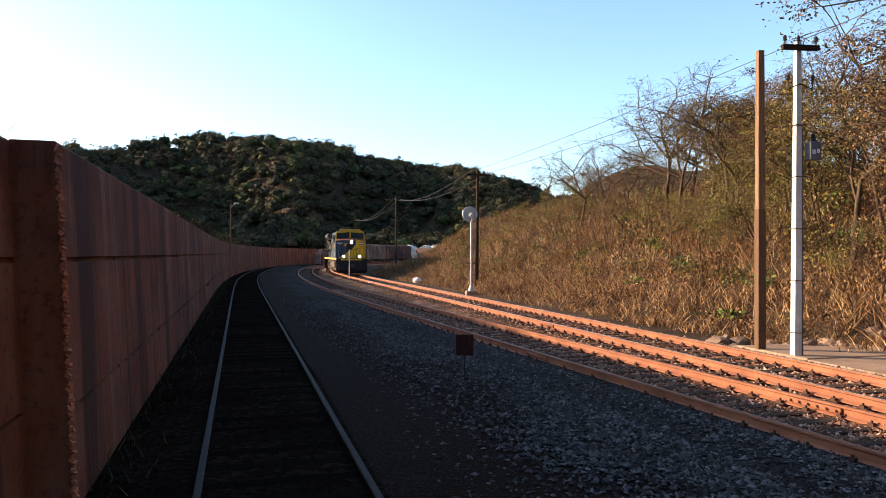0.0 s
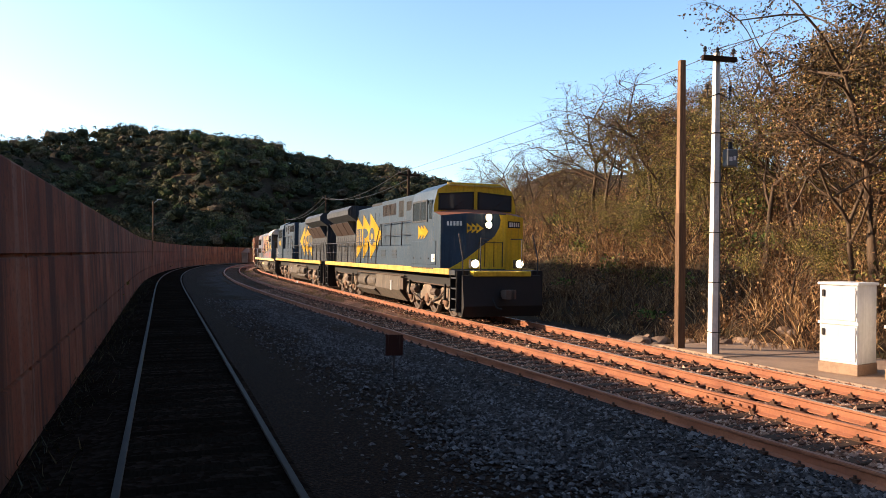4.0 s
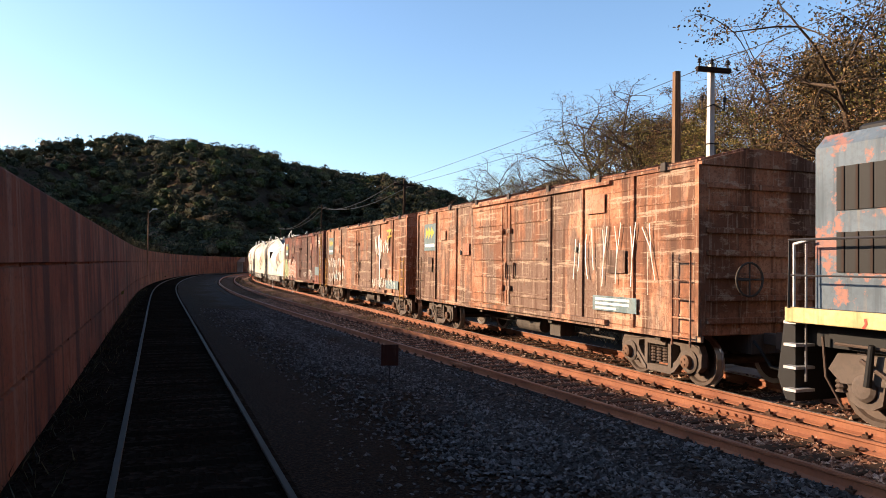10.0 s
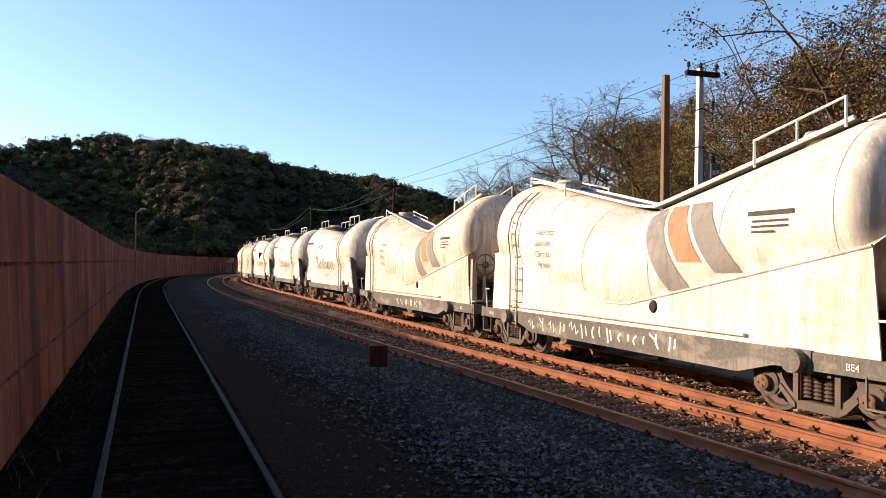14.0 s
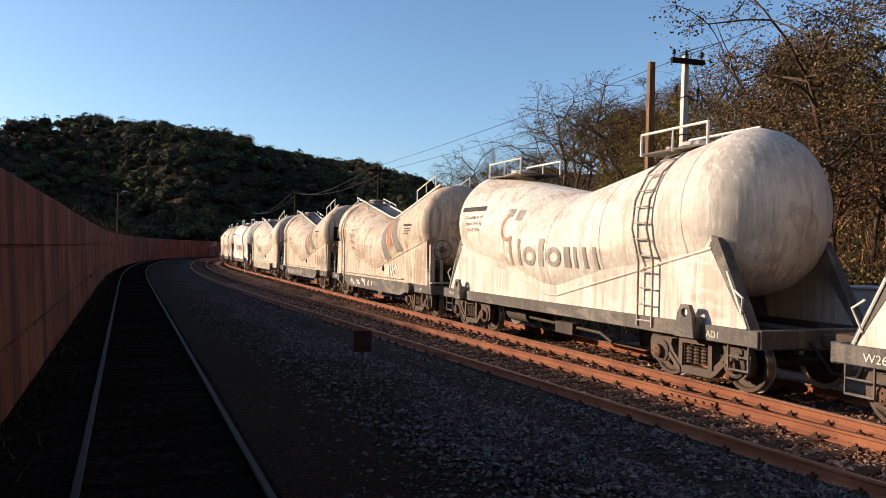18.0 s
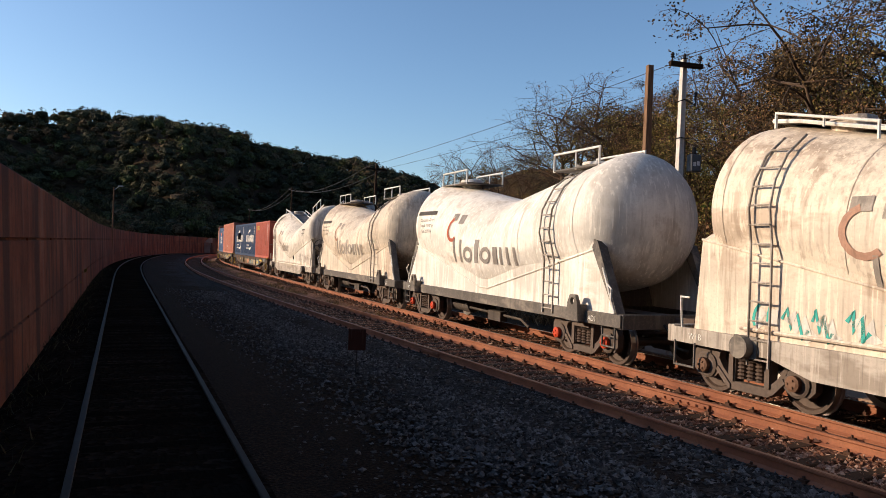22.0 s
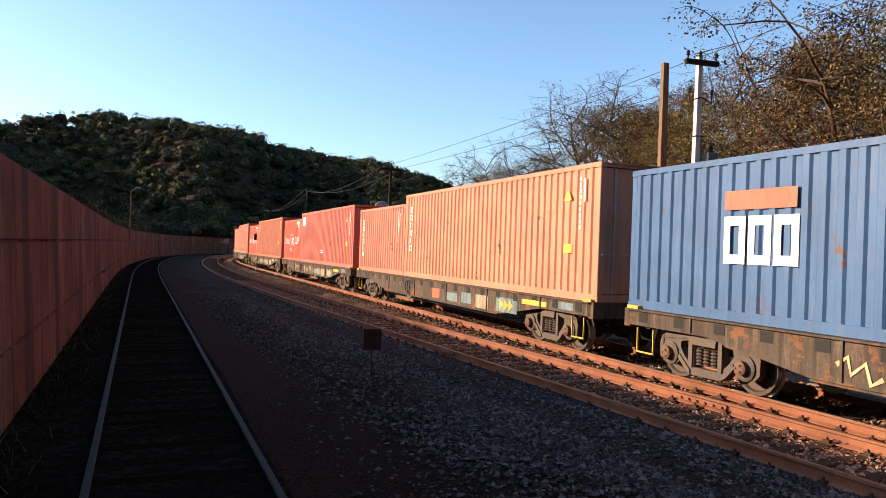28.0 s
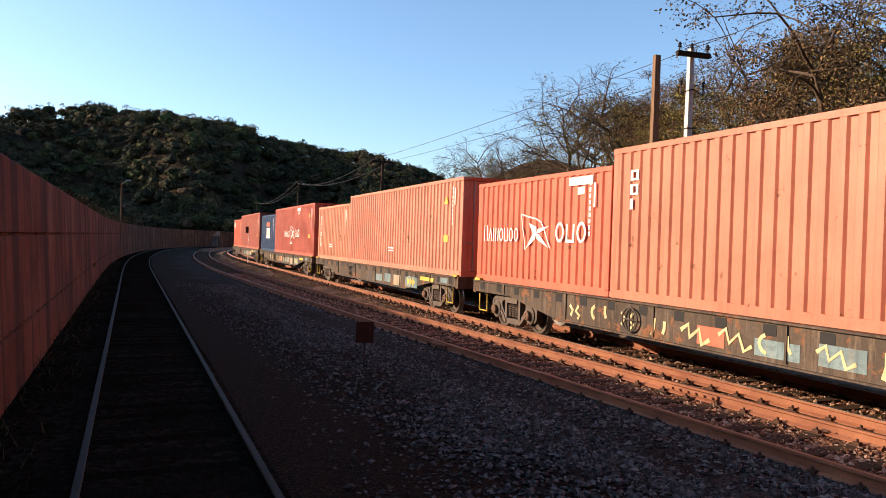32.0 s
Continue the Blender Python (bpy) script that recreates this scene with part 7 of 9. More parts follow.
def box_car(label, mat, seed, ladder_mat, smooth_side=False):
    ob = thing("box_car", label, "wagon", "box cars")
    L, W, Z0, Z1 = 7.3, 1.42, 0.95, 3.82
    bm = bmesh.new()
    box(bm, -L, L, -W, W, Z0, Z1, 0.02)
    body = part("body", bm, mat, ob)
    bm = bmesh.new()
    prism(bm, [(-W - 0.03, Z1), (-W - 0.03, Z1 + 0.05), (-0.5, Z1 + 0.3), (0.5, Z1 + 0.3), (W + 0.03, Z1 + 0.05), (W + 0.03, Z1)], -L - 0.04, L + 0.04, "x")
    for k in range(15):
        x = -L + 0.1 + k * (2 * L - 0.2) / 14
        prism(bm, [(-W - 0.035, Z1 + 0.02), (-W - 0.035, Z1 + 0.09), (-0.5, Z1 + 0.34), (0.5, Z1 + 0.34), (W + 0.035, Z1 + 0.09), (W + 0.035, Z1 + 0.02)], x - 0.03, x + 0.03, "x")
    part("roof", bm, mat, ob)
    for s in (-1, 1):
        def yb(a, b):
            return (a, b) if s > 0 else (-b, -a)
        for k in range(9):
            x = -L + 0.06 + k * (2 * L - 0.12) / 8
            if abs(x) < 2.4:
                continue
            bm = bmesh.new()
            box(bm, x - 0.05, x + 0.05, *yb(W - 0.01, W + (0.03 if smooth_side else 0.05)), Z0, Z1)
            part("rib", bm, mat, body)
        for k in range(9):
            z = Z0 + 0.3 + k * 0.33
            for xa, xb in ((-L, -2.4), (2.4, L)):
                bm = bmesh.new()
                box(bm, xa, xb, *yb(W, W + (0.008 if smooth_side else 0.012)), z, z + 0.03)
                part("seam_strip", bm, mat, body)
        for dx in (-1.15, 1.15):
            bm = bmesh.new()
            box(bm, dx - 1.13, dx + 1.13, *yb(W, W + 0.05), Z0 + 0.1, Z1 - 0.12, 0.01)
            door = part("door", bm, mat, ob)
            for k in range(6):
                bm = bmesh.new()
                z = Z0 + 0.35 + k * 0.46
                box(bm, dx - 1.0, dx + 1.0, *yb(W + 0.05, W + 0.075), z, z + (0.05 if not smooth_side else 0.035), 0.008)
                part("door_rib", bm, mat, door)
            bm = bmesh.new()
            xr = dx + 0.95 if dx < 0 else dx - 0.9
            bar(bm, [(xr, s * (W + 0.085), Z0 + 0.15), (xr, s * (W + 0.085), Z1 - 0.2)], 0.017)
            box(bm, xr - 0.05, xr + 0.28, *yb(W + 0.09, W + 0.13), 2.1, 2.16)
            box(bm, xr + 0.2, xr + 0.26, *yb(W + 0.09, W + 0.13), 1.75, 2.14)
            part("lock_bar", bm, mat, door)
            for z in (Z0 + 0.5, Z1 - 0.9):
                bm = bmesh.new()
                box(bm, xr - 0.08, xr + 0.08, *yb(W + 0.06, W + 0.135), z, z + 0.12)
                part("lock_bracket", bm, mat, door)
        bm = bmesh.new()
        box(bm, -2.4, 4.6, *yb(W, W + 0.1), Z0 - 0.03, Z0 + 0.07)
        part("door_track", bm, mat, ob)
        bm = bmesh.new()
        box(bm, -2.4, 4.7, *yb(W, W + 0.08), Z1 - 0.08, Z1 - 0.01)
        part("upper_track", bm, mat, ob)
        bm = bmesh.new()
        prism(bm, [(-L, 0.95), (L, 0.95), (L, 0.845), (-L, 0.845)], s * (W - 0.02) - 0.03, s * (W - 0.02) + 0.03)
        part("side_sill", bm, mat, ob)
        for e in (-1, 1):
            h = Z1 - 0.05 if (e > 0 and smooth_side) else 2.35
            ladder(ob, e * (L - 0.38), s * (W + 0.1), 0.75, h, 0.46, ladder_mat, 11 if h > 3 else 5, "steel end ladder")
    for e in (-1, 1):
        for k in range(7):
            bm = bmesh.new()
            box(bm, e * L - 0.03, e * L + 0.05, -W + 0.1, W - 0.1, Z0 + 0.2 + k * 0.38, Z0 + 0.3 + k * 0.38, 0.01)
            part("end_rib", bm, mat, ob)
    bm = bmesh.new()
    box(bm, -L, L, -0.35, 0.35, 0.62, 0.95)
    for k in range(7):
        box(bm, -6 + k * 2 - 0.08, -6 + k * 2 + 0.08, -1.3, 1.3, 0.75, 0.95)
    part("centre_sill", bm, M_FRAME, ob)
    bm = bmesh.new()
    tube(bm, (-0.6, -0.7, 0.55), (0.7, -0.7, 0.55), 0.17, n=14)
    bar(bm, [(-3.5, -0.5, 0.55), (3.5, -0.5, 0.5)], 0.025)
    box(bm, 1.3, 1.8, -0.9, -0.5, 0.4, 0.75)
    part("brake_gear", bm, M_FRAME, ob)
    running_gear(ob, L + 0.05)
    bm = bmesh.new()
    hoop(bm, (L + 0.32, -0.7, 1.9), 0.28, 0.02)
    bar(bm, [(L + 0.32, -0.96, 1.9), (L + 0.32, -0.44, 1.9)], 0.014)
    bar(bm, [(L + 0.32, -0.7, 1.64), (L + 0.32, -0.7, 2.16)], 0.014)
    bar(bm, [(L, -0.7, 1.9), (L + 0.32, -0.7, 1.9)], 0.03)
    part("brake_wheel", bm, M_FRAME, ob)
    # sooty squares where lettering was painted over, a round port, and a rail of roof cleats
    rg = random.Random(40 + seed)
    for k in range(5):
        xa = rg.choice((-1, 1)) * rg.uniform(2.6, 6.2)
        za, wd, ht = rg.uniform(1.2, 3.2), rg.uniform(0.3, 0.75), rg.uniform(0.25, 0.6)
        decal(ob, M_SOOT if k % 2 or seed == 3 else M_SALMON, "painted-over square")(lambda bm: patch(bm, xa, xa + wd, za, min(za + ht, 3.7), on_flat(-W - 0.0515 - 0.0003 * k)), "repaint_patch")
    for xa in (-3.2, 3.4):
        bm = bmesh.new()
        lathe(bm, [(0.06, -W - 0.02), (0.075, -W - 0.05), (0.05, -W - 0.055)], 12, "y", (xa, 0, 2.45))
        part("port", bm, M_BLACK, body)
    for k in range(7):
        bm = bmesh.new()
        box(bm, -6.3 + k * 2.1, -6.16 + k * 2.1, -W - 0.075, -W - 0.02, Z1 - 0.02, Z1 + 0.14, 0.01)
        part("roof_cleat", bm, M_FRAME, ob)
    # markings
    Y = on_flat(-W - 0.056)
    decal(ob, M_TEAL, "faded blue-grey logo panel")(lambda bm: patch(bm, -6.5, -5.4, 2.55, 3.45, on_flat(-W - 0.053)), "logo_panel")

    def chevrons(bm):
        for k in range(3):
            flat(bm, [(-6.35 + k * 0.27, Y(0, 0) - 0.003, 2.95), (-6.05 + k * 0.27, Y(0, 0) - 0.003, 3.15), (-6.35 + k * 0.27, Y(0, 0) - 0.003, 3.35)])
    decal(ob, M_YELLOW_MARK, "three yellow chevrons")(chevrons, "chevron_mark")
    decal(ob, M_WHITE_MARK)(lambda bm: small_print(bm, -6.4, 2.78, on_flat(-W - 0.06), 1, 0.95, 0.11), "number_mark")
    if seed == 1:
        decal(ob, M_TEAL)(lambda bm: patch(bm, 4.1, 5.6, 1.2, 1.5, Y), "data_panel")
        decal(ob, M_WHITE_MARK)(lambda bm: small_print(bm, 4.2, 1.46, on_flat(-W - 0.06), 3, 1.2, 0.05, 0.04), "small_print")
        decal(ob, M_SPRAY_WHITE, "faint scratched tags")(lambda bm: scrawl(bm, 5, 3.2, 6.2, 1.6, 3.0, Y, 6, 0.03), "graffiti")
    elif seed == 2:
        decal(ob, M_SPRAY_WHITE, "white sprayed tags")(lambda bm: (scrawl(bm, 21, -6.6, -2.6, 1.75, 2.45, Y, 7, 0.085), scrawl(bm, 22, -6.5, -3.0, 1.05, 1.75, Y, 6, 0.08)), "graffiti")
        decal(ob, M_SPRAY_WHITE, "white sprayed tags")(lambda bm: (scrawl(bm, 9, 2.5, 6.0, 1.05, 1.55, Y, 9, 0.06), scrawl(bm, 12, 2.9, 5.0, 2.4, 3.3, Y, 5, 0.09), patch(bm, 3.62, 3.75, 1.1, 3.0, Y, 1, 4)), "graffiti")
        decal(ob, M_YELLOW_MARK, "yellow sprayed tag")(lambda bm: (strip(bm, [(4.7, 3.4), (5.3, 3.42), (5.35, 3.2), (4.8, 3.16)], 0.09, Y), strip(bm, [(4.75, 2.95), (5.0, 3.15), (5.1, 3.38)], 0.08, Y)), "graffiti")
        decal(ob, M_TEAL)(lambda bm: patch(bm, -4.9, -4.4, 1.25, 1.5, Y), "data_panel")
        decal(ob, M_TEAL, "pale blue repainted panel")(lambda bm: patch(bm, 4.6, 6.3, 1.1, 1.42, on_flat(-W - 0.053)), "repaint_patch")
    else:
        def bubble(k, x0, grow):
            cx, cz = x0 + k * 0.56, 1.62 + 0.14 * math.sin(k * 2.2)
            rx, rz = 0.36 * grow, (0.56 + 0.14 * math.cos(k * 1.3)) * grow
            return [(cx + rx * math.cos(t) * (1 + 0.12 * math.sin(3 * t + k)), cz + rz * math.sin(t)) for t in (2 * math.pi * i / 20 for i in range(21))]

        def fills(bm, x0, n):
            for k in range(n):
                pts = bubble(k, x0, 0.97)
                flat(bm, [(x, Y(x, z) - 0.0006 * k, z) for x, z in pts[:-1]])

        def rims(bm, x0, n):
            for k in range(n):
                strip(bm, bubble(k, x0, 1.0), 0.045, on_flat(-W - 0.062 - 0.0005 * k))
                strip(bm, bubble(k, x0 + 0.03, 0.32), 0.04, on_flat(-W - 0.062))
        decal(ob, M_LIME_FILL, "pale green sprayed bubble shapes")(lambda bm: fills(bm, -6.55, 3), "graffiti")
        decal(ob, M_PINK_FILL, "pale pink sprayed bubble shapes")(lambda bm: fills(bm, -4.95, 6), "graffiti")
        decal(ob, M_SPRAY_LIME, "lime outlines of bubble graffiti")(lambda bm: rims(bm, -6.55, 3), "graffiti")
        decal(ob, M_SPRAY_WHITE, "white outlines of bubble graffiti")(lambda bm: rims(bm, -4.95, 6), "graffiti")
        decal(ob, M_SPRAY_WHITE, "white sprayed tags")(lambda bm: (scrawl(bm, 8, 1.4, 2.4, 1.15, 1.6, on_flat(-W - 0.085), 3, 0.05), scrawl(bm, 18, 3.1, 4.3, 1.15, 1.75, Y, 3, 0.09)), "graffiti")
        decal(ob, M_TEAL)(lambda bm: patch(bm, 5.0, 6.2, 1.35, 1.85, Y), "repaint_patch")
        decal(ob, M_SPRAY_WHITE, "white sprayed tags")(lambda bm: (scrawl(bm, 28, 6.3, 6.75, 1.3, 2.6, Y, 2, 0.06), *[strip(bm, [(6.25, 3.3), (6.25 + 0.36 * math.cos(q * 0.7), 3.3 + 0.33 * math.sin(q * 0.7))], 0.05, Y) for q in range(9)]), "graffiti")
        decal(ob, M_PALE_PATCH, "pale scuffed paint along the sill")(lambda bm: patch(bm, -2.3, 0.9, 0.8, 0.93, on_flat(-W - 0.02), 6), "repaint_patch")
    return ob


# ---- locomotives: cab towards +x ----
M_LBLUE = paint("dusty blue-grey locomotive paint", (0.034, 0.058, 0.086), 0.45, 0.36)
M_LGREY = paint("dark grey locomotive paint", (0.038, 0.044, 0.052), 0.55, 0.6)
M_LYEL = paint("locomotive yellow paint", (0.74, 0.46, 0.035), 0.45, 0.45)
M_LYEL_OLD = paint("dusty yellow sill paint", (0.60, 0.37, 0.085), 0.65, 0.7)
M_GRILLE = plain("brown radiator mesh", (0.036, 0.021, 0.016), 0.8)
M_NOSE_TOP = paint("rust-red nose top", (0.26, 0.10, 0.06), 0.7, 0.5, False)
M_RAILING = plain("dark handrail paint", (0.035, 0.033, 0.036), 0.5)
M_ROOF_PALE = paint("sun-bleached cab roof", (0.52, 0.49, 0.42), 0.7, 0.5)
M_C_PINK = paint("peeling pinkish hood paint", (0.31, 0.175, 0.15), 0.65, 0.8, True, (0.10, 0.12, 0.15), 0.6)
M_C_GREY = paint("peeling blue-grey hood paint", (0.12, 0.155, 0.19), 0.6, 0.6, True, (0.34, 0.15, 0.11), 0.5)
M_C_OCHRE = paint("ochre hood paint", (0.36, 0.18, 0.08), 0.65, 0.6, True, (0.28, 0.10, 0.07), 0.35)
M_C_YEL = paint("pale faded yellow", (0.70, 0.55, 0.25), 0.6, 0.85, True, (0.36, 0.20, 0.15), 0.2)
M_SPRAY_RED = paint("red spray paint", (0.48, 0.07, 0.045), 0.6, 0.3)
M_TANKGREY = paint("dusty fuel tank paint", (0.11, 0.09, 0.072), 0.8, 0.7)


def both(s, a, b):
    return (a, b) if s > 0 else (-b, -a)


def loco_truck(parent, x, kind="loco", steel=None):
    """Three-axle truck with a deep cast frame."""
    bm = bmesh.new()
    box(bm, -2.3, 2.3, -0.5, 0.5, 0.55, 0.8)
    b = part("truck", bm, M_TRUCK_DARK, parent, m=pose(x, 0, 0))
    for s in (-1, 1):
        y0, y1 = both(s, 1.02, 1.16)
        bm = bmesh.new()
        prism(bm, [(-2.45, 0.72), (-2.3, 0.95), (-1.5, 0.98), (-1.25, 0.78), (-0.6, 0.78), (-0.35, 1.02), (0.35, 1.02), (0.6, 0.82), (1.25, 0.82), (1.5, 0.98), (2.3, 0.95), (2.45, 0.72),
                   (2.25, 0.55), (1.5, 0.60), (1.25, 0.40), (0.7, 0.40), (0.4, 0.58), (-0.4, 0.58), (-0.7, 0.40), (-1.25, 0.40), (-1.5, 0.60), (-2.25, 0.55)], y0, y1)
        part("side_frame", bm, steel or M_TRUCK_DUST, b, "dust-caked cast truck frame")
        for k in (-1.9, 0.0, 1.9):
            bm = bmesh.new()
            prism(bm, [(k - 0.30, 0.74), (k - 0.24, 0.34), (k - 0.1, 0.26), (k + 0.1, 0.26), (k + 0.24, 0.34), (k + 0.30, 0.74)], *both(s, 1.0, 1.13))
            part("axle_box", bm, steel or M_TRUCK_DUST, b)
            bm = bmesh.new()
            yy = s * 1.12
            lathe(bm, [(0.17, yy), (0.18, yy + s * 0.05), (0.13, yy + s * 0.09), (0.05, yy + s * 0.1)], 16, "y", (k, 0, 0.53))
            part("bearing_cap", bm, steel or M_CAP, b)
            for q in (-0.42, 0.42):
                bm = bmesh.new()
                prof = [(0.06 if i % 2 else 0.085, 0.42 + i * 0.035) for i in range(10)]
                lathe(bm, prof, 10, "z", (k + q, s * 1.06, 0))
                part("spring", bm, M_TRUCK_DARK, b)
        bm = bmesh.new()
        tube(bm, (-1.35, s * 1.26, 0.80), (-0.85, s * 1.26, 0.80), 0.12, n=12)
        tube(bm, (0.85, s * 1.26, 0.80), (1.35, s * 1.26, 0.80), 0.12, n=12)
        bar(bm, [(-2.3, s * 1.2, 1.08), (2.3, s * 1.2, 1.05)], 0.022)
        bar(bm, [(-1.9, s * 1.22, 0.9), (-1.3, s * 1.22, 0.6), (-0.6, s * 1.22, 0.45)], 0.03)
        bar(bm, [(1.9, s * 1.22, 0.9), (1.3, s * 1.22, 0.6), (0.6, s * 1.22, 0.45)], 0.03)
        part("brake_cylinder", bm, M_TRUCK_DARK, b)
        for k in (-0.95, 0.95):
            bm = bmesh.new()
            # black plate laid on the frame in place of an opening's shade
            box(bm, k - 0.2, k + 0.2, *both(s, 1.15, 1.166), 0.50, 0.66, 0.004)
            part("frame_opening", bm, M_BLACK, b)
            bm = bmesh.new()
            prism(bm, [(k - 0.36, 0.30), (k - 0.22, 0.34), (k - 0.2, 0.62), (k - 0.3, 0.7)], *both(s, 0.78, 0.92))
            prism(bm, [(k + 0.36, 0.30), (k + 0.22, 0.34), (k + 0.2, 0.62), (k + 0.3, 0.7)], *both(s, 0.78, 0.92))
            part("brake_shoe", bm, M_TRUCK_DARK, b)
        for k in (-1.9, 1.9):
            bm = bmesh.new()
            tube(bm, (k + 0.12, s * 1.25, 0.58), (k + 0.2, s * 1.27, 1.12), 0.05, 0.04, 10)
            part("damper", bm, M_BLACK, b)
        for k in (-2.55, 2.55):
            bm = bmesh.new()
            bar(bm, [(k, s * 1.15, 1.15), (k * 0.99, s * 1.12, 0.6), (k * 0.955, s * 0.9, 0.16)], 0.022)
            part("sand_pipe", bm, M_TRUCK_DARK, b)
    for k in (-1.9, 0.0, 1.9):
        axle(b, WHEELSET_BIG, k, 0.53, kind)
    return b


def arrow_heads(ob, x0, x1, z0, z1, y, mat, s, label):
    """Three solid arrow heads, each a part of its own."""
    w = (x1 - x0) / 2.24
    for k in range(3):
        bm = bmesh.new()
        a = x0 + k * w * 0.62
        flat(bm, [(p, s * (abs(y) + 0.001 * k), q) for p, q in ((a, z0), (a + w, (z0 + z1) / 2), (a, z1))])
        bmesh.ops.solidify(bm, geom=bm.faces[:], thickness=0.002)
        part("arrow_head", bm, mat, ob, label)


def logo_blocks(ob, x0, x1, z0, z1, y, mat, s):
    step = (x1 - x0) / 3
    for k, kind in enumerate("wpo"):
        bm = bmesh.new()
        brand_shapes(bm, kind, x0 + k * step, x0 + (k + 0.8) * step, z0, z1, on_flat(s * abs(y)), 0.28 * WIDE[kind])
        part("logo_block", bm, mat, ob)


def logo_side(ob, x0, x1, z0, z1, y, yel, dark, s):
    """Yellow arrow heads with dark blocks on them, on one side; the heads point to the cab."""
    arrow_heads(ob, x0, x1, z0, z1, -y, yel, s, "large yellow arrow head")
    logo_blocks(ob, x0 + 0.03 * (x1 - x0), x0 + 0.76 * (x1 - x0), z0 + 0.30 * (z1 - z0), z0 + 0.68 * (z1 - z0), -y - 0.006, dark, s)


def railing(ob, pts, s, posts=True):
    """A handrail with stanchions along one walkway; pts are (x, z of top)."""
    y = s * 1.47
    bm = bmesh.new()
    bar(bm, [(x, y, z) for x, z in pts], 0.02)
    if posts:
        bar(bm, [(x, y, z - 0.5) for x, z in pts], 0.014)
    part("handrail", bm, M_RAILING, ob)


def stanchions(ob, xs, z0, z1, s):
    for x in xs:
        bm = bmesh.new()
        bar(bm, [(x, s * 1.49, z0), (x, s * 1.47, z1)], 0.024)
        part("stanchion", bm, M_RAILING, ob)


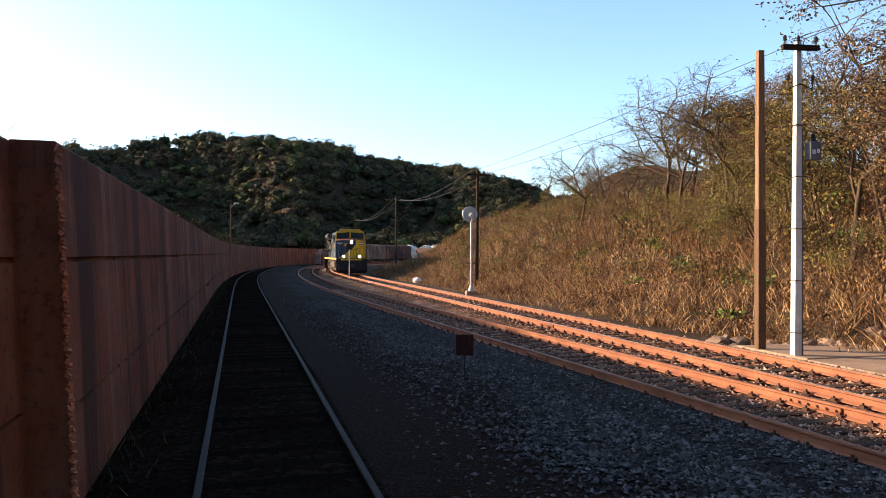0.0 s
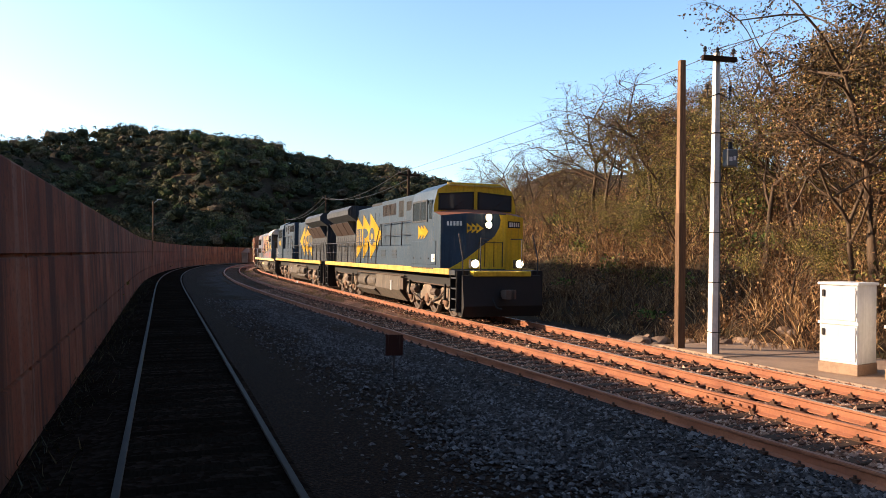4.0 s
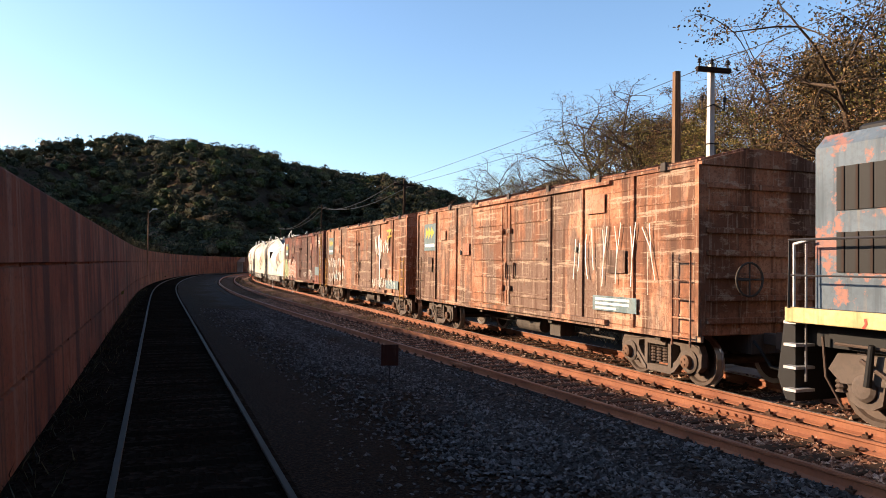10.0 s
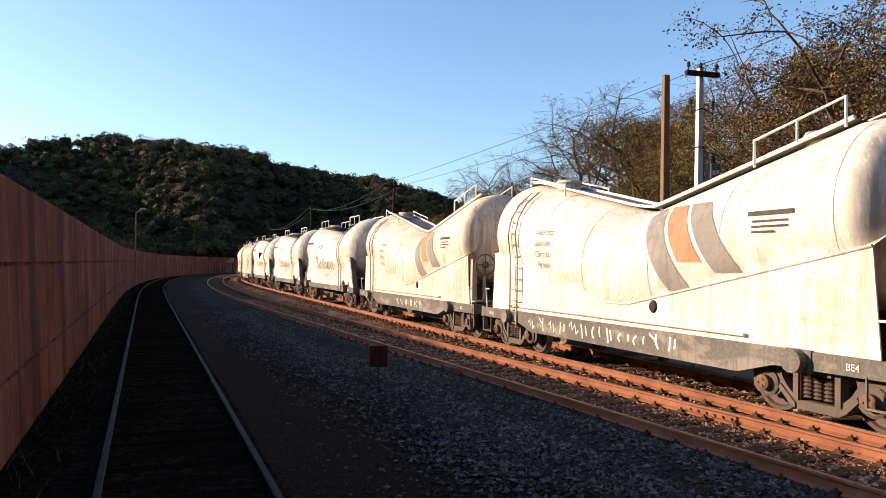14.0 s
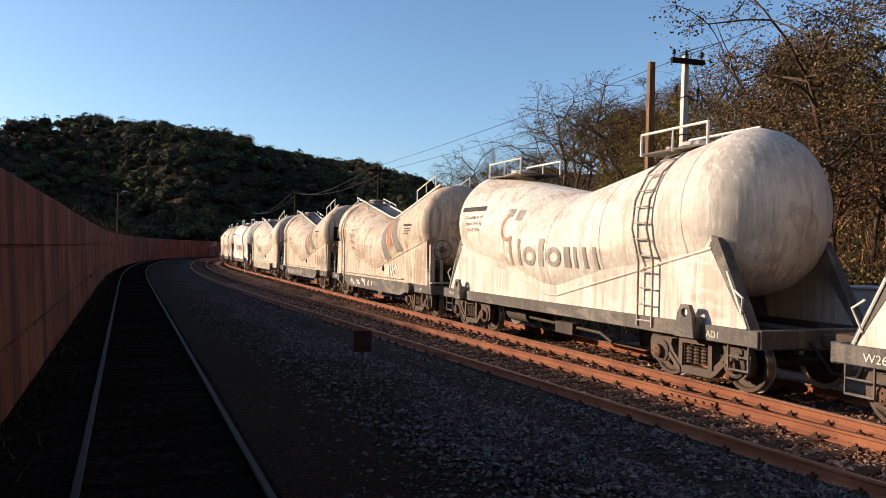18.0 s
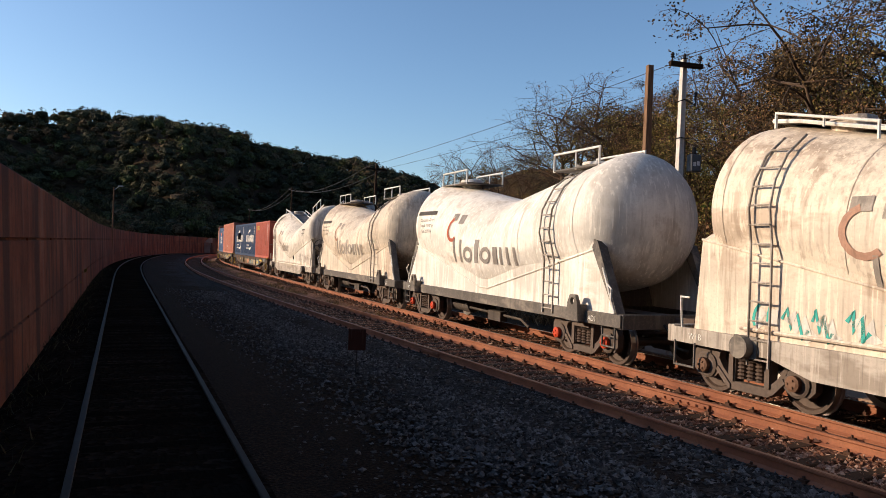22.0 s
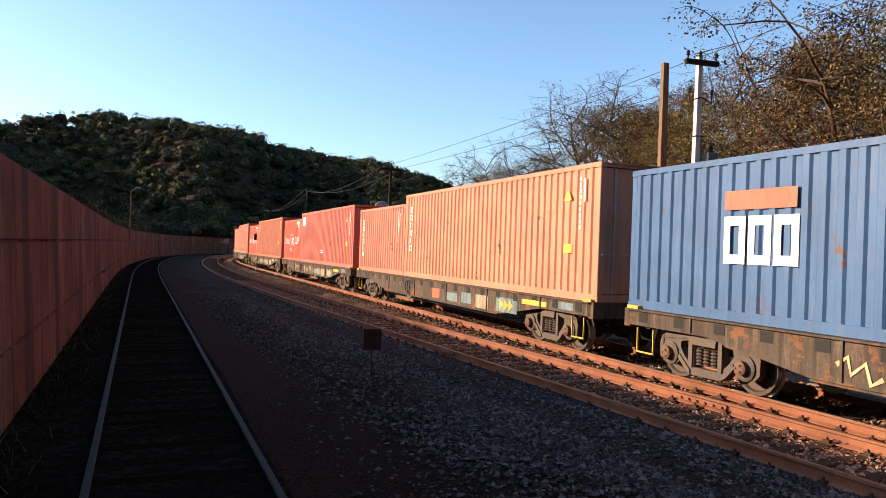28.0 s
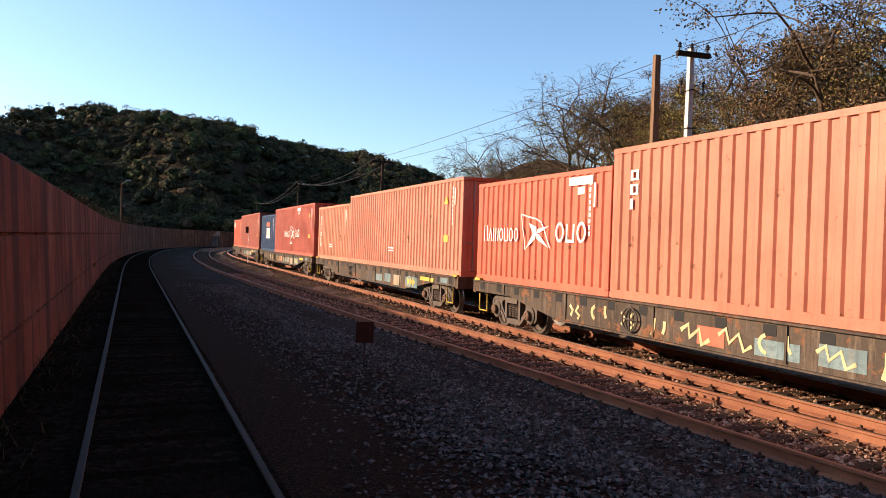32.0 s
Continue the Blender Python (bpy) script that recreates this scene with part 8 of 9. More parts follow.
def loco_modern(label, lit):
    ob = thing("diesel_locomotive", label, "locomotive", "locomotives")
    W = 1.0
    bm = bmesh.new()
    box(bm, -10.3, 10.1, -1.1, 1.1, 1.05, 1.45)
    part("underframe", bm, M_BLACK, ob)
    for s in (-1, 1):
        bm = bmesh.new()
        box(bm, -10.3, 9.6, *both(s, 1.42, 1.52), 1.45, 1.645, 0.01)
        part("sill_stripe", bm, M_LYEL_OLD, ob, "yellow frame stripe")
    bm = bmesh.new()
    box(bm, -10.3, 10.1, -1.5, 1.5, 1.45, 1.60)
    part("walkway", bm, M_LGREY, ob)
    bm = bmesh.new()
    box(bm, -5.0, 5.8, -W, W, 1.6, 4.28, 0.05)
    hood = part("engine_hood", bm, M_LBLUE, ob)
    bm = bmesh.new()
    box(bm, -9.75, -5.0, -W - 0.02, W + 0.02, 1.6, 3.72, 0.03)
    rad = part("radiator_compartment", bm, M_LGREY, ob)
    bm = bmesh.new()
    prism(bm, [(-1.5, 4.05), (-1.5, 4.3), (-1.3, 4.5), (1.3, 4.5), (1.5, 4.3), (1.5, 4.05), (1.02, 3.72), (-1.02, 3.72)], -10.0, -4.7, "x")
    part("radiator_wing", bm, M_LGREY, ob, "overhanging radiator roof")
    for s in (-1, 1):
        for xa, xb in ((-9.4, -8.0), (-7.9, -6.5), (-6.4, -5.2)):
            bm = bmesh.new()
            pts = [(s * 1.03, 3.05), (s * 1.40, 3.66), (s * 1.36, 3.70), (s * 1.0, 3.1)]
            prism(bm, pts, xa, xb, "x")
            part("radiator_grille", bm, M_GRILLE, rad, "brown slanted radiator grille")
        bm = bmesh.new()
        prism(bm, [(s * 1.0, 3.0), (s * 1.46, 3.74), (s * 1.0, 3.74)], -9.55, -9.42, "x")
        part("grille_bracket", bm, M_LGREY, rad)
        bm = bmesh.new()
        prism(bm, [(s * 1.0, 3.0), (s * 1.46, 3.74), (s * 1.0, 3.74)], -5.2, -5.06, "x")
        part("grille_bracket", bm, M_LGREY, rad)
        for k in range(9):
            x = -9.5 + k * 0.5
            bm = bmesh.new()
            box(bm, x, x + 0.46, *both(s, W + 0.02, W + 0.035), 1.75, 2.95, 0.006)
            d = part("door", bm, M_LGREY, rad)
            bm = bmesh.new()
            box(bm, x + 0.1, x + 0.36, *both(s, W + 0.035, W + 0.045), 2.2 if k % 3 else 2.5, 2.75)
            part("louvre", bm, M_BLACK, d)
        for k in range(13):
            x = -4.9 + k * 0.62
            if x > 2.0:
                break
            bm = bmesh.new()
            box(bm, x, x + 0.58, *both(s, W, W + 0.018), 1.72, 3.95, 0.006)
            d = part("hood_door", bm, M_LBLUE, hood)
            bm = bmesh.new()
            box(bm, x + 0.47, x + 0.52, *both(s, W + 0.018, W + 0.045), 2.6, 2.75)
            part("latch", bm, M_STEEL_GREY, d)
        logo_side(ob, -4.75, 0.1, 1.85, 4.0, W + 0.024, M_LYEL, M_LBLUE, s)
        # equipment cabinets and grilles towards the cab
        bm = bmesh.new()
        box(bm, 0.9, 6.0, *both(s, W, 1.44), 1.6, 2.42, 0.02)
        low = part("equipment_box", bm, M_LBLUE, ob)
        for x in (1.4, 3.0):
            for k in range(6):
                bm = bmesh.new()
                box(bm, x, x + 0.62, *both(s, 1.44, 1.46), 1.95 + k * 0.055, 1.975 + k * 0.055)
                part("louvre_slat", bm, M_LGREY, low)
        bm = bmesh.new()
        box(bm, 1.0, 6.02, *both(s, W - 0.01, W + 0.32), 2.42, 4.32, 0.03)
        up = part("electrical_cabinet", bm, M_LBLUE, ob)
        for xa, xb, za, zb, mt in ((1.15, 3.1, 3.68, 4.14, M_GRILLE), (3.45, 4.15, 3.55, 4.18, M_BLACK), (4.5, 5.1, 3.75, 4.1, M_BLACK)):
            bm = bmesh.new()
            box(bm, xa, xb, *both(s, W + 0.31, W + 0.325), za, zb)
            g = part("intake_grille", bm, mt, up)
            for k in range(int((xb - xa) / 0.12)):
                bm = bmesh.new()
                box(bm, xa + 0.05 + k * 0.12, xa + 0.08 + k * 0.12, *both(s, W + 0.325, W + 0.34), za, zb)
                part("grille_bar", bm, M_LGREY, g)
        for x in (1.2, 2.1, 3.0, 3.9, 4.8):
            bm = bmesh.new()
            box(bm, x, x + 0.82, *both(s, W + 0.31, W + 0.322), 2.5, 3.48, 0.005)
            part("hood_door", bm, M_LBLUE, up)
        railing(ob, [(-10.2, 2.62), (0.7, 2.62), (1.3, 3.35), (5.9, 3.35)], s)
        stanchions(ob, [-10.2 + k * 1.36 for k in range(9)], 1.6, 2.62, s)
        stanchions(ob, [1.5, 2.9, 4.4], 2.42, 3.35, s)
    # roof details
    bm = bmesh.new()
    box(bm, -3.6, -1.6, -0.55, 0.55, 4.28, 4.52, 0.04)
    part("exhaust_housing", bm, M_BLACK, ob)
    bm = bmesh.new()
    box(bm, 1.3, 4.9, -0.8, 0.8, 4.3, 4.38, 0.03)
    part("roof_hatch", bm, M_LGREY, ob)
    # cab with a full-width nose
    bm = bmesh.new()
    prism(bm, [(-1.52, 1.6), (1.52, 1.6), (1.52, 3.75), (1.38, 4.3), (0.9, 4.55), (-0.9, 4.55), (-1.38, 4.3), (-1.52, 3.75)], 5.7, 8.15, "x")
    cabn = part("cab", bm, M_LBLUE, ob)
    for s in (-1, 1):
        for xa, xb in ((6, 6.75), (6.82, 7.45)):
            bm = bmesh.new()
            box(bm, xa, xb, *both(s, 1.515, 1.535), 3.28, 3.92, 0.006)
            part("side_window", bm, M_GLASS, cabn)
        bm = bmesh.new()
        box(bm, 5.92, 7.54, *both(s, 1.518, 1.545), 3.92, 3.98)
        box(bm, 5.92, 7.54, *both(s, 1.518, 1.545), 3.22, 3.28)
        for x in (5.92, 6.75, 7.46):
            box(bm, x, x + 0.07, *both(s, 1.518, 1.545), 3.25, 3.95)
        part("window_frame", bm, M_LGREY, cabn)
        bm = bmesh.new()
        box(bm, 7.65, 8, *both(s, 1.515, 1.53), 3.3, 3.95, 0.006)
        part("quarter_light", bm, M_GLASS, cabn)
        bm = bmesh.new()
        box(bm, 5.85, 8.4, *both(s, 1.52, 1.535), 1.75, 2.55, 0.005)
        part("access_panel", bm, M_LBLUE, cabn)
        for x in (6.1, 6.9, 7.7, 8.25):
            bm = bmesh.new()
            tube(bm, (x, s * 1.533, 1.95), (x, s * 1.55, 1.95), 0.035, 0.03, 8)
            part("bolt", bm, M_BLACK, cabn)
        arrow_heads(cabn, 6.55, 7.65, 2.62, 3.12, -1.532, M_LYEL, s, "small yellow arrow head")
        bm = bmesh.new()
        box(bm, 8, 8.32, *both(s, 1.535, 1.54), 1.85, 2.1)
        part("data_plate", bm, M_WHITE_MARK, cabn)
    cabn.data.materials.append(M_LYEL)
    for f in cabn.data.polygons:
        if f.normal.x > 0.9:
            f.material_index = 1
    bm = bmesh.new()
    prism(bm, [(8, 4.45), (8.2, 4.43), (8.19, 4.47), (8, 4.57)], -1.0, 1.0)
    part("visor", bm, M_LYEL_OLD, cabn, "yellow roof visor over the windscreen")
    # nose: blunt, with a shallow three-sided front
    bm = bmesh.new()
    rings = []
    for x, w, zt, dip in ((8.1, 1.52, 3.66, 0.12), (8.78, 1.50, 3.50, 0.12), (9.08, 0.72, 3.46, 0.0)):
        rings.append([bm.verts.new(p) for p in ((x, -w, 1.6), (x, -w, zt - dip), (x, -w * 0.35, zt), (x, w * 0.35, zt), (x, w, zt - dip), (x, w, 1.6))])
    for i, (a, b) in enumerate(zip(rings, rings[1:])):
        for k in range(6):
            bm.faces.new((a[k], a[(k + 1) % 6], b[(k + 1) % 6], b[k])).material_index = 2 if k in (1, 2, 3) else 1 if (i == 1 and k == 4) else 0
    bm.faces.new(rings[-1][::-1])
    bmesh.ops.recalc_face_normals(bm, faces=bm.faces)
    nose = part("nose", bm, [M_LBLUE, M_LYEL, M_NOSE_TOP], ob, "blunt full-width nose in blue and yellow")

    def front(y):
        return 9.086 - max(0.0, abs(y) - 0.72) * 0.3846 + 0.002
    bm = bmesh.new()
    flat(bm, [(front(y), y, z) for y, z in ((-1.25, 1.63), (-0.72, 1.63), (-0.72, 1.96))])
    flat(bm, [(front(y), y, z) for y, z in ((-0.72, 1.63), (0.72, 1.63), (0.72, 3.43), (0.46, 3.44), (0.52, 3.26), (0.48, 3.02), (0.30, 2.72), (-0.72, 1.96))])
    part("nose_stripe", bm, M_LYEL, nose, "yellow diagonal half of the nose")
    for k in range(3):
        bm = bmesh.new()
        flat(bm, [(9.094 + 0.002 * k, -0.70 + k * 0.17, 2.80), (9.094 + 0.002 * k, -0.44 + k * 0.17, 2.97), (9.094 + 0.002 * k, -0.70 + k * 0.17, 3.14)])
        part("arrow_head", bm, M_LYEL, nose, "small yellow arrow head")
        bm = bmesh.new()
        box(bm, 9.1, 9.106, -0.68 + k * 0.17, -0.60 + k * 0.17, 2.92, 3.02)
        part("logo_block", bm, M_LBLUE, nose)
    for y in (-0.05, 0.28):
        bm = bmesh.new()
        box(bm, 9.085, 9.105, y - 0.01, y + 0.01, 1.7, 2.55)
        part("door_edge", bm, M_BLACK, nose)
    bm = bmesh.new()
    bar(bm, [(9.18, -0.3, 1.7), (9.18, -0.3, 2.5), (9.18, 0.55, 2.52), (9.18, 0.55, 1.7)], 0.018)
    part("grab_rail", bm, M_RAILING, nose)
    # windscreens in black rubber
    for ya, yb in ((-1.36, -0.07), (0.07, 1.36)):
        za, zb = (4.16 if abs(ya) > 1 else 4.26), (4.16 if abs(yb) > 1 else 4.26)
        bm = bmesh.new()
        prism(bm, [(ya, 3.60), (yb, 3.60), (yb, zb), (ya, za)], 8.14, 8.17, "x")
        fr = part("windscreen_frame", bm, M_BLACK, cabn)
        bm = bmesh.new()
        prism(bm, [(ya + 0.06, 3.66), (yb - 0.06, 3.66), (yb - 0.06, zb - 0.06), (ya + 0.06, za - 0.06)], 8.16, 8.18, "x")
        part("windscreen", bm, M_GLASS, fr)
        bm = bmesh.new()
        bar(bm, [(8.2, (ya + yb) / 2 - 0.1, 3.66), (8.2, (ya + yb) / 2 + 0.25, 3.95)], 0.012)
        part("wiper", bm, M_BLACK, fr)
    lamp = M_LAMP if lit else M_GLASS
    for z in (3.33, 3.09):
        bm = bmesh.new()
        tube(bm, (9, 0.06, z), (9.14, 0.06, z), 0.125, 0.13, 14)
        h = part("headlight", bm, M_BLACK, nose)
        bm = bmesh.new()
        tube(bm, (9.145, 0.06, z), (9.165, 0.06, z), 0.105, 0.105, 16)
        part("lens", bm, lamp, h)
    for y in (-0.78, 0.78):
        bm = bmesh.new()
        box(bm, 9.8, 10.0, y - 0.14, y + 0.14, 1.66, 1.95, 0.02)
        h = part("ditch_light", bm, M_BLACK, ob)
        bm = bmesh.new()
        tube(bm, (9.99, y, 1.81), (10.02, y, 1.81), 0.12, 0.12, 16)
        part("lens", bm, lamp, h)
    for y, tilt, boarded in ((-1.08, 21, False), (1.08, -21, True)):
        at = Matrix.Translation((front(y), y, 3.12)) @ Matrix.Rotation(radians(-21 if y < 0 else 21), 4, "Z")
        bm = bmesh.new()
        box(bm, -0.02, 0.02 if boarded else 0.004, -0.29, 0.29, -0.11, 0.11)
        nb = part("number_board", bm, M_BLACK if boarded else M_LBLUE, nose, m=at)
        for k in range(5):
            bm = bmesh.new()
            box(bm, 0.0, 0.024 if boarded else 0.008, -0.25 + k * 0.105, -0.18 + k * 0.105, -0.075, 0.075)
            part("number_bar", bm, M_WHITE_MARK, nb)
    # ends: pilots, steps, rails
    for e in (-1, 1):
        bm = bmesh.new()
        prism(bm, [(e * 10.05, 1.5), (e * 10.35, 1.45), (e * 10.5, 0.5), (e * 10.35, 0.16), (e * 10.05, 0.2)], -1.35, 1.35)
        part("pilot", bm, M_BLACK, ob, "black pilot plate")
        child("coupler", COUPLER, ob, pose(e * 10.4, 0, 0, 0, 0, 0 if e > 0 else 180))
        for y in (-1.3, 1.3):
            for k in range(4):
                bm = bmesh.new()
                box(bm, e * 9.95 - 0.22, e * 9.95 + 0.22, y - 0.18, y + 0.18, 0.35 + k * 0.33, 0.39 + k * 0.33)
                part("step", bm, M_LGREY, ob)
            bm = bmesh.new()
            for q in (-0.26, 0.26):
                box(bm, e * 9.95 + q - 0.02, e * 9.95 + q + 0.02, y - 0.2, y + 0.2, 0.3, 1.6)
            part("step_stringer", bm, M_BLACK, ob)
            bm = bmesh.new()
            bar(bm, [(e * 10.25, y, 0.9), (e * 10.25, y, 2.0), (e * 9.9, y, 2.75)], 0.022)
            bar(bm, [(e * 10.28, y * 0.55, 1.6), (e * 10.28, y * 0.55, 2.6), (e * 10.28, y * 0.25, 2.6)], 0.022)
            part("grab_rail", bm, M_RAILING, ob)
        hose(ob, e * 10.3, e)
    bm = bmesh.new()
    box(bm, 9.9, 10.4, -1.0, 1.0, 1.42, 1.58, 0.02)
    part("anticlimber", bm, M_LYEL, ob)
    # tanks between the trucks
    bm = bmesh.new()
    prism(bm, [(-1.25, 1.2), (1.25, 1.2), (1.3, 0.65), (0.95, 0.22), (-0.95, 0.22), (-1.3, 0.65)], -0.2, 3.6, "x")
    part("fuel_tank", bm, M_TANKGREY, ob)
    bm = bmesh.new()
    prism(bm, [(-0.7, 1.1), (0.7, 1.1), (1.32, 0.5), (0.95, 0.22), (-0.95, 0.22), (-1.32, 0.5)], -3.5, -0.2, "x")
    part("fuel_tank", bm, M_TANKGREY, ob)
    for s in (-1, 1):
        for xa in (-3.3, -1.55):
            bm = bmesh.new()
            lathe(bm, [(0.12, xa), (0.24, xa + 0.06), (0.27, xa + 0.16), (0.27, xa + 1.36), (0.24, xa + 1.46), (0.12, xa + 1.52)], 18, "x", (0, s * 1.08, 0.86))
            part("air_reservoir", bm, M_TANKGREY, ob)
        bm = bmesh.new()
        box(bm, 3.62, 4.0, *both(s, 1.0, 1.28), 0.7, 1.15)
        bar(bm, [(-3.6, s * 1.2, 1.22), (3.9, s * 1.2, 1.24)], 0.03)
        part("piping", bm, M_TRUCK_DARK, ob)
        bm = bmesh.new()
        box(bm, 2.3, 2.5, *both(s, 1.28, 1.31), 0.62, 1.02)
        part("fuel_gauge", bm, M_STEEL_GREY, ob)
    loco_truck(ob, 6.55, "loco" if lit else "reversed")
    loco_truck(ob, -6.55, "loco" if lit else "reversed")
    return ob


def loco_old(label):
    ob = thing("diesel_locomotive", label, "locomotive", "locomotives")
    bm = bmesh.new()
    box(bm, -8.7, 8.6, -1.05, 1.05, 1.0, 1.4)
    part("underframe", bm, M_BLACK, ob)
    bm = bmesh.new()
    box(bm, -8.7, 8.6, -1.46, 1.46, 1.4, 1.54)
    part("walkway", bm, M_LGREY, ob)
    W = 1.06
    bm = bmesh.new()
    prism(bm, [(-W, 1.54), (W, 1.54), (W, 3.85), (W - 0.18, 4.08), (-W + 0.18, 4.08), (-W, 3.85)], -6.1, 3.5, "x")
    hood = part("engine_hood", bm, M_C_GREY, ob)
    bm = bmesh.new()
    prism(bm, [(-W - 0.06, 1.54), (W + 0.06, 1.54), (W + 0.06, 3.8), (W - 0.14, 4.0), (-W + 0.14, 4.0), (-W - 0.06, 3.8)], -8.2, -6.1, "x")
    rad = part("radiator_compartment", bm, M_C_GREY, ob)
    rg = random.Random(3)
    for s in (-1, 1):
        bm = bmesh.new()
        box(bm, -8.7, 8.55, *both(s, 1.40, 1.48), 1.34, 1.55, 0.01)
        part("sill_stripe", bm, M_C_YEL, ob, "pale yellow frame stripe")
        x = -6.0
        k = 0
        while x < 3.0:
            w = 0.46 if x < 0.4 else 0.62
            bm = bmesh.new()
            box(bm, x, x + w - 0.03, *both(s, W, W + 0.02), 1.75, 3.78, 0.006)
            mt = M_C_PINK if x < 0.2 and k % 4 else M_C_GREY if x < 1.5 else (M_C_OCHRE, M_C_GREY, M_C_OCHRE, M_C_PINK)[k % 4]
            d = part("hood_door", bm, mt, hood)
            for z in (2.1, 3.3):
                bm = bmesh.new()
                tube(bm, (x + w - 0.12, s * (W + 0.02), z), (x + w - 0.12, s * (W + 0.05), z), 0.036, n=8)
                part("latch", bm, M_BLACK, d)
            x += w
            k += 1
        for za, zb in ((3.35, 3.78), (2.85, 3.28)):
            bm = bmesh.new()
            box(bm, 0.55, 1.9, *both(s, W + 0.02, W + 0.045), za, zb)
            g = part("intake_grille", bm, M_BLACK, hood)
            for q in range(10):
                bm = bmesh.new()
                box(bm, 0.6 + q * 0.13, 0.625 + q * 0.13, *both(s, W + 0.045, W + 0.06), za, zb)
                part("grille_bar", bm, M_FRAME, g)
        for za, zb in ((2.9, 3.5), (2.05, 2.6)):
            bm = bmesh.new()
            box(bm, -8.0, -6.5, *both(s, W + 0.06, W + 0.08), za, zb)
            g = part("radiator_grille", bm, M_BLACK, rad)
            for q in range(12):
                bm = bmesh.new()
                box(bm, -7.95 + q * 0.12, -7.93 + q * 0.12, *both(s, W + 0.08, W + 0.095), za, zb)
                part("grille_bar", bm, M_GRILLE, g)
        arrow_heads(hood, -4.9, 0.4, 1.9, 3.84, -W - 0.026, M_C_YEL, s, "large faded yellow arrow head")
        logo_blocks(hood, -4.7, -1.0, 2.4, 3.25, -W - 0.034, M_C_PINK, s)
        # lower boxes beside the hood near the cab
        bm = bmesh.new()
        box(bm, 0.2, 3.6, *both(s, W, 1.43), 1.54, 2.2, 0.015)
        low = part("equipment_box", bm, M_C_GREY, ob)
        for x in (0.5, 1.5):
            for q in range(6):
                bm = bmesh.new()
                box(bm, x, x + 0.6, *both(s, 1.43, 1.448), 1.75 + q * 0.06, 1.775 + q * 0.06)
                part("louvre_slat", bm, M_C_PINK, low)
        railing(ob, [(-8.55, 2.5), (-0.9, 2.5), (-0.2, 3.05), (3.5, 3.1)], s)
        stanchions(ob, [-8.5 + q * 1.1 for q in range(8)], 1.54, 2.5, s)
        stanchions(ob, [0.1, 1.2, 2.6], 2.2, 3.07, s)
    bm = bmesh.new()
    bm2 = bm
    box(bm2, -5.6, 3.0, -0.5, 0.5, 4.08, 4.2, 0.03)
    part("roof_hatch", bm2, M_C_GREY, ob)
    bm = bmesh.new()
    box(bm, -8.0, -6.2, -0.75, 0.75, 4.0, 4.12, 0.04)
    part("fan_housing", bm, M_BLACK, ob)
    # cab
    bm = bmesh.new()
    box(bm, 3.5, 6.2, -1.46, 1.46, 1.54, 3.75, 0.02)
    cabn = part("cab", bm, M_LBLUE, ob)
    bm = bmesh.new()
    pts = [(-1.5, 3.72)] + [(1.5 * math.cos(math.pi - math.pi * i / 12), 3.75 + 0.62 * math.sin(math.pi * i / 12)) for i in range(13)] + [(1.5, 3.72)]
    prism(bm, pts, 3.4, 6.45, "x")
    part("cab_roof", bm, M_ROOF_PALE, ob, "sun-bleached arched cab roof")
    for s in (-1, 1):
        bm = bmesh.new()
        box(bm, 3.75, 5.75, *both(s, 1.46, 1.50), 2.95, 3.68, 0.008)
        fr = part("window_frame", bm, M_STEEL_GREY, cabn)
        for xa, xb in ((3.85, 4.2), (4.28, 4.85), (4.93, 5.4), (5.46, 5.68)):
            bm = bmesh.new()
            box(bm, xa, xb, *both(s, 1.5, 1.508), 3.02, 3.62)
            part("pane", bm, M_GLASS, fr)
        arrow_heads(cabn, 4.1, 5.5, 2.35, 2.85, -1.466, M_LYEL, s, "small yellow arrow head")
        bm = bmesh.new()
        box(bm, 5.75, 6.1, *both(s, 1.46, 1.467), 2.35, 2.5)
        part("data_plate", bm, M_STEEL_GREY, cabn)
        for xa, xb, mt in ((3.55, 5.5, M_C_PINK), (5.52, 6.18, M_LBLUE)):
            bm = bmesh.new()
            box(bm, xa, xb, *both(s, 1.46, 1.472), 1.58, 2.2, 0.004)
            part("access_panel", bm, mt, cabn)
    for y in (-0.95, 0.95):
        bm = bmesh.new()
        box(bm, 6.2, 6.215, y - 0.35, y + 0.35, 3.1, 3.65)
        part("windscreen", bm, M_GLASS, cabn)
    bm = bmesh.new()
    box(bm, 6.3, 6.5, -0.75, 0.75, 3.95, 4.25, 0.02)
    nb = part("number_board", bm, M_BLACK, ob)
    bm = bmesh.new()
    for q in range(5):
        box(bm, 6.5, 6.505, -0.6 + q * 0.16, -0.5 + q * 0.16, 4.02, 4.18)
    part("number_mark", bm, M_WHITE_MARK, nb)
    bm = bmesh.new()
    for q in (-0.1, 0.1):
        tube(bm, (6.4, 0.6 + q, 3.8), (6.52, 0.6 + q, 3.8), 0.09, n=12)
    part("headlight", bm, M_STEEL_GREY, ob)
    # short hood
    bm = bmesh.new()
    box(bm, 6.2, 8.0, -0.85, 0.85, 1.54, 3.1, 0.12)
    sh = part("short_hood", bm, M_LBLUE, ob)
    bm = bmesh.new()
    box(bm, 6.3, 8.02, -0.865, 0.865, 1.54, 1.85)
    part("yellow_band", bm, M_LYEL, sh, "yellow band round the short hood")
    bm = bmesh.new()
    for k in range(20):
        t0, t1 = 2 * math.pi * k / 20, 2 * math.pi * (k + 1) / 20
        flat(bm, [(7.1 + r * math.cos(t), -0.875, 2.55 + r * math.sin(t)) for r, t in ((0.24, t0), (0.34, t0), (0.34, t1), (0.24, t1))])
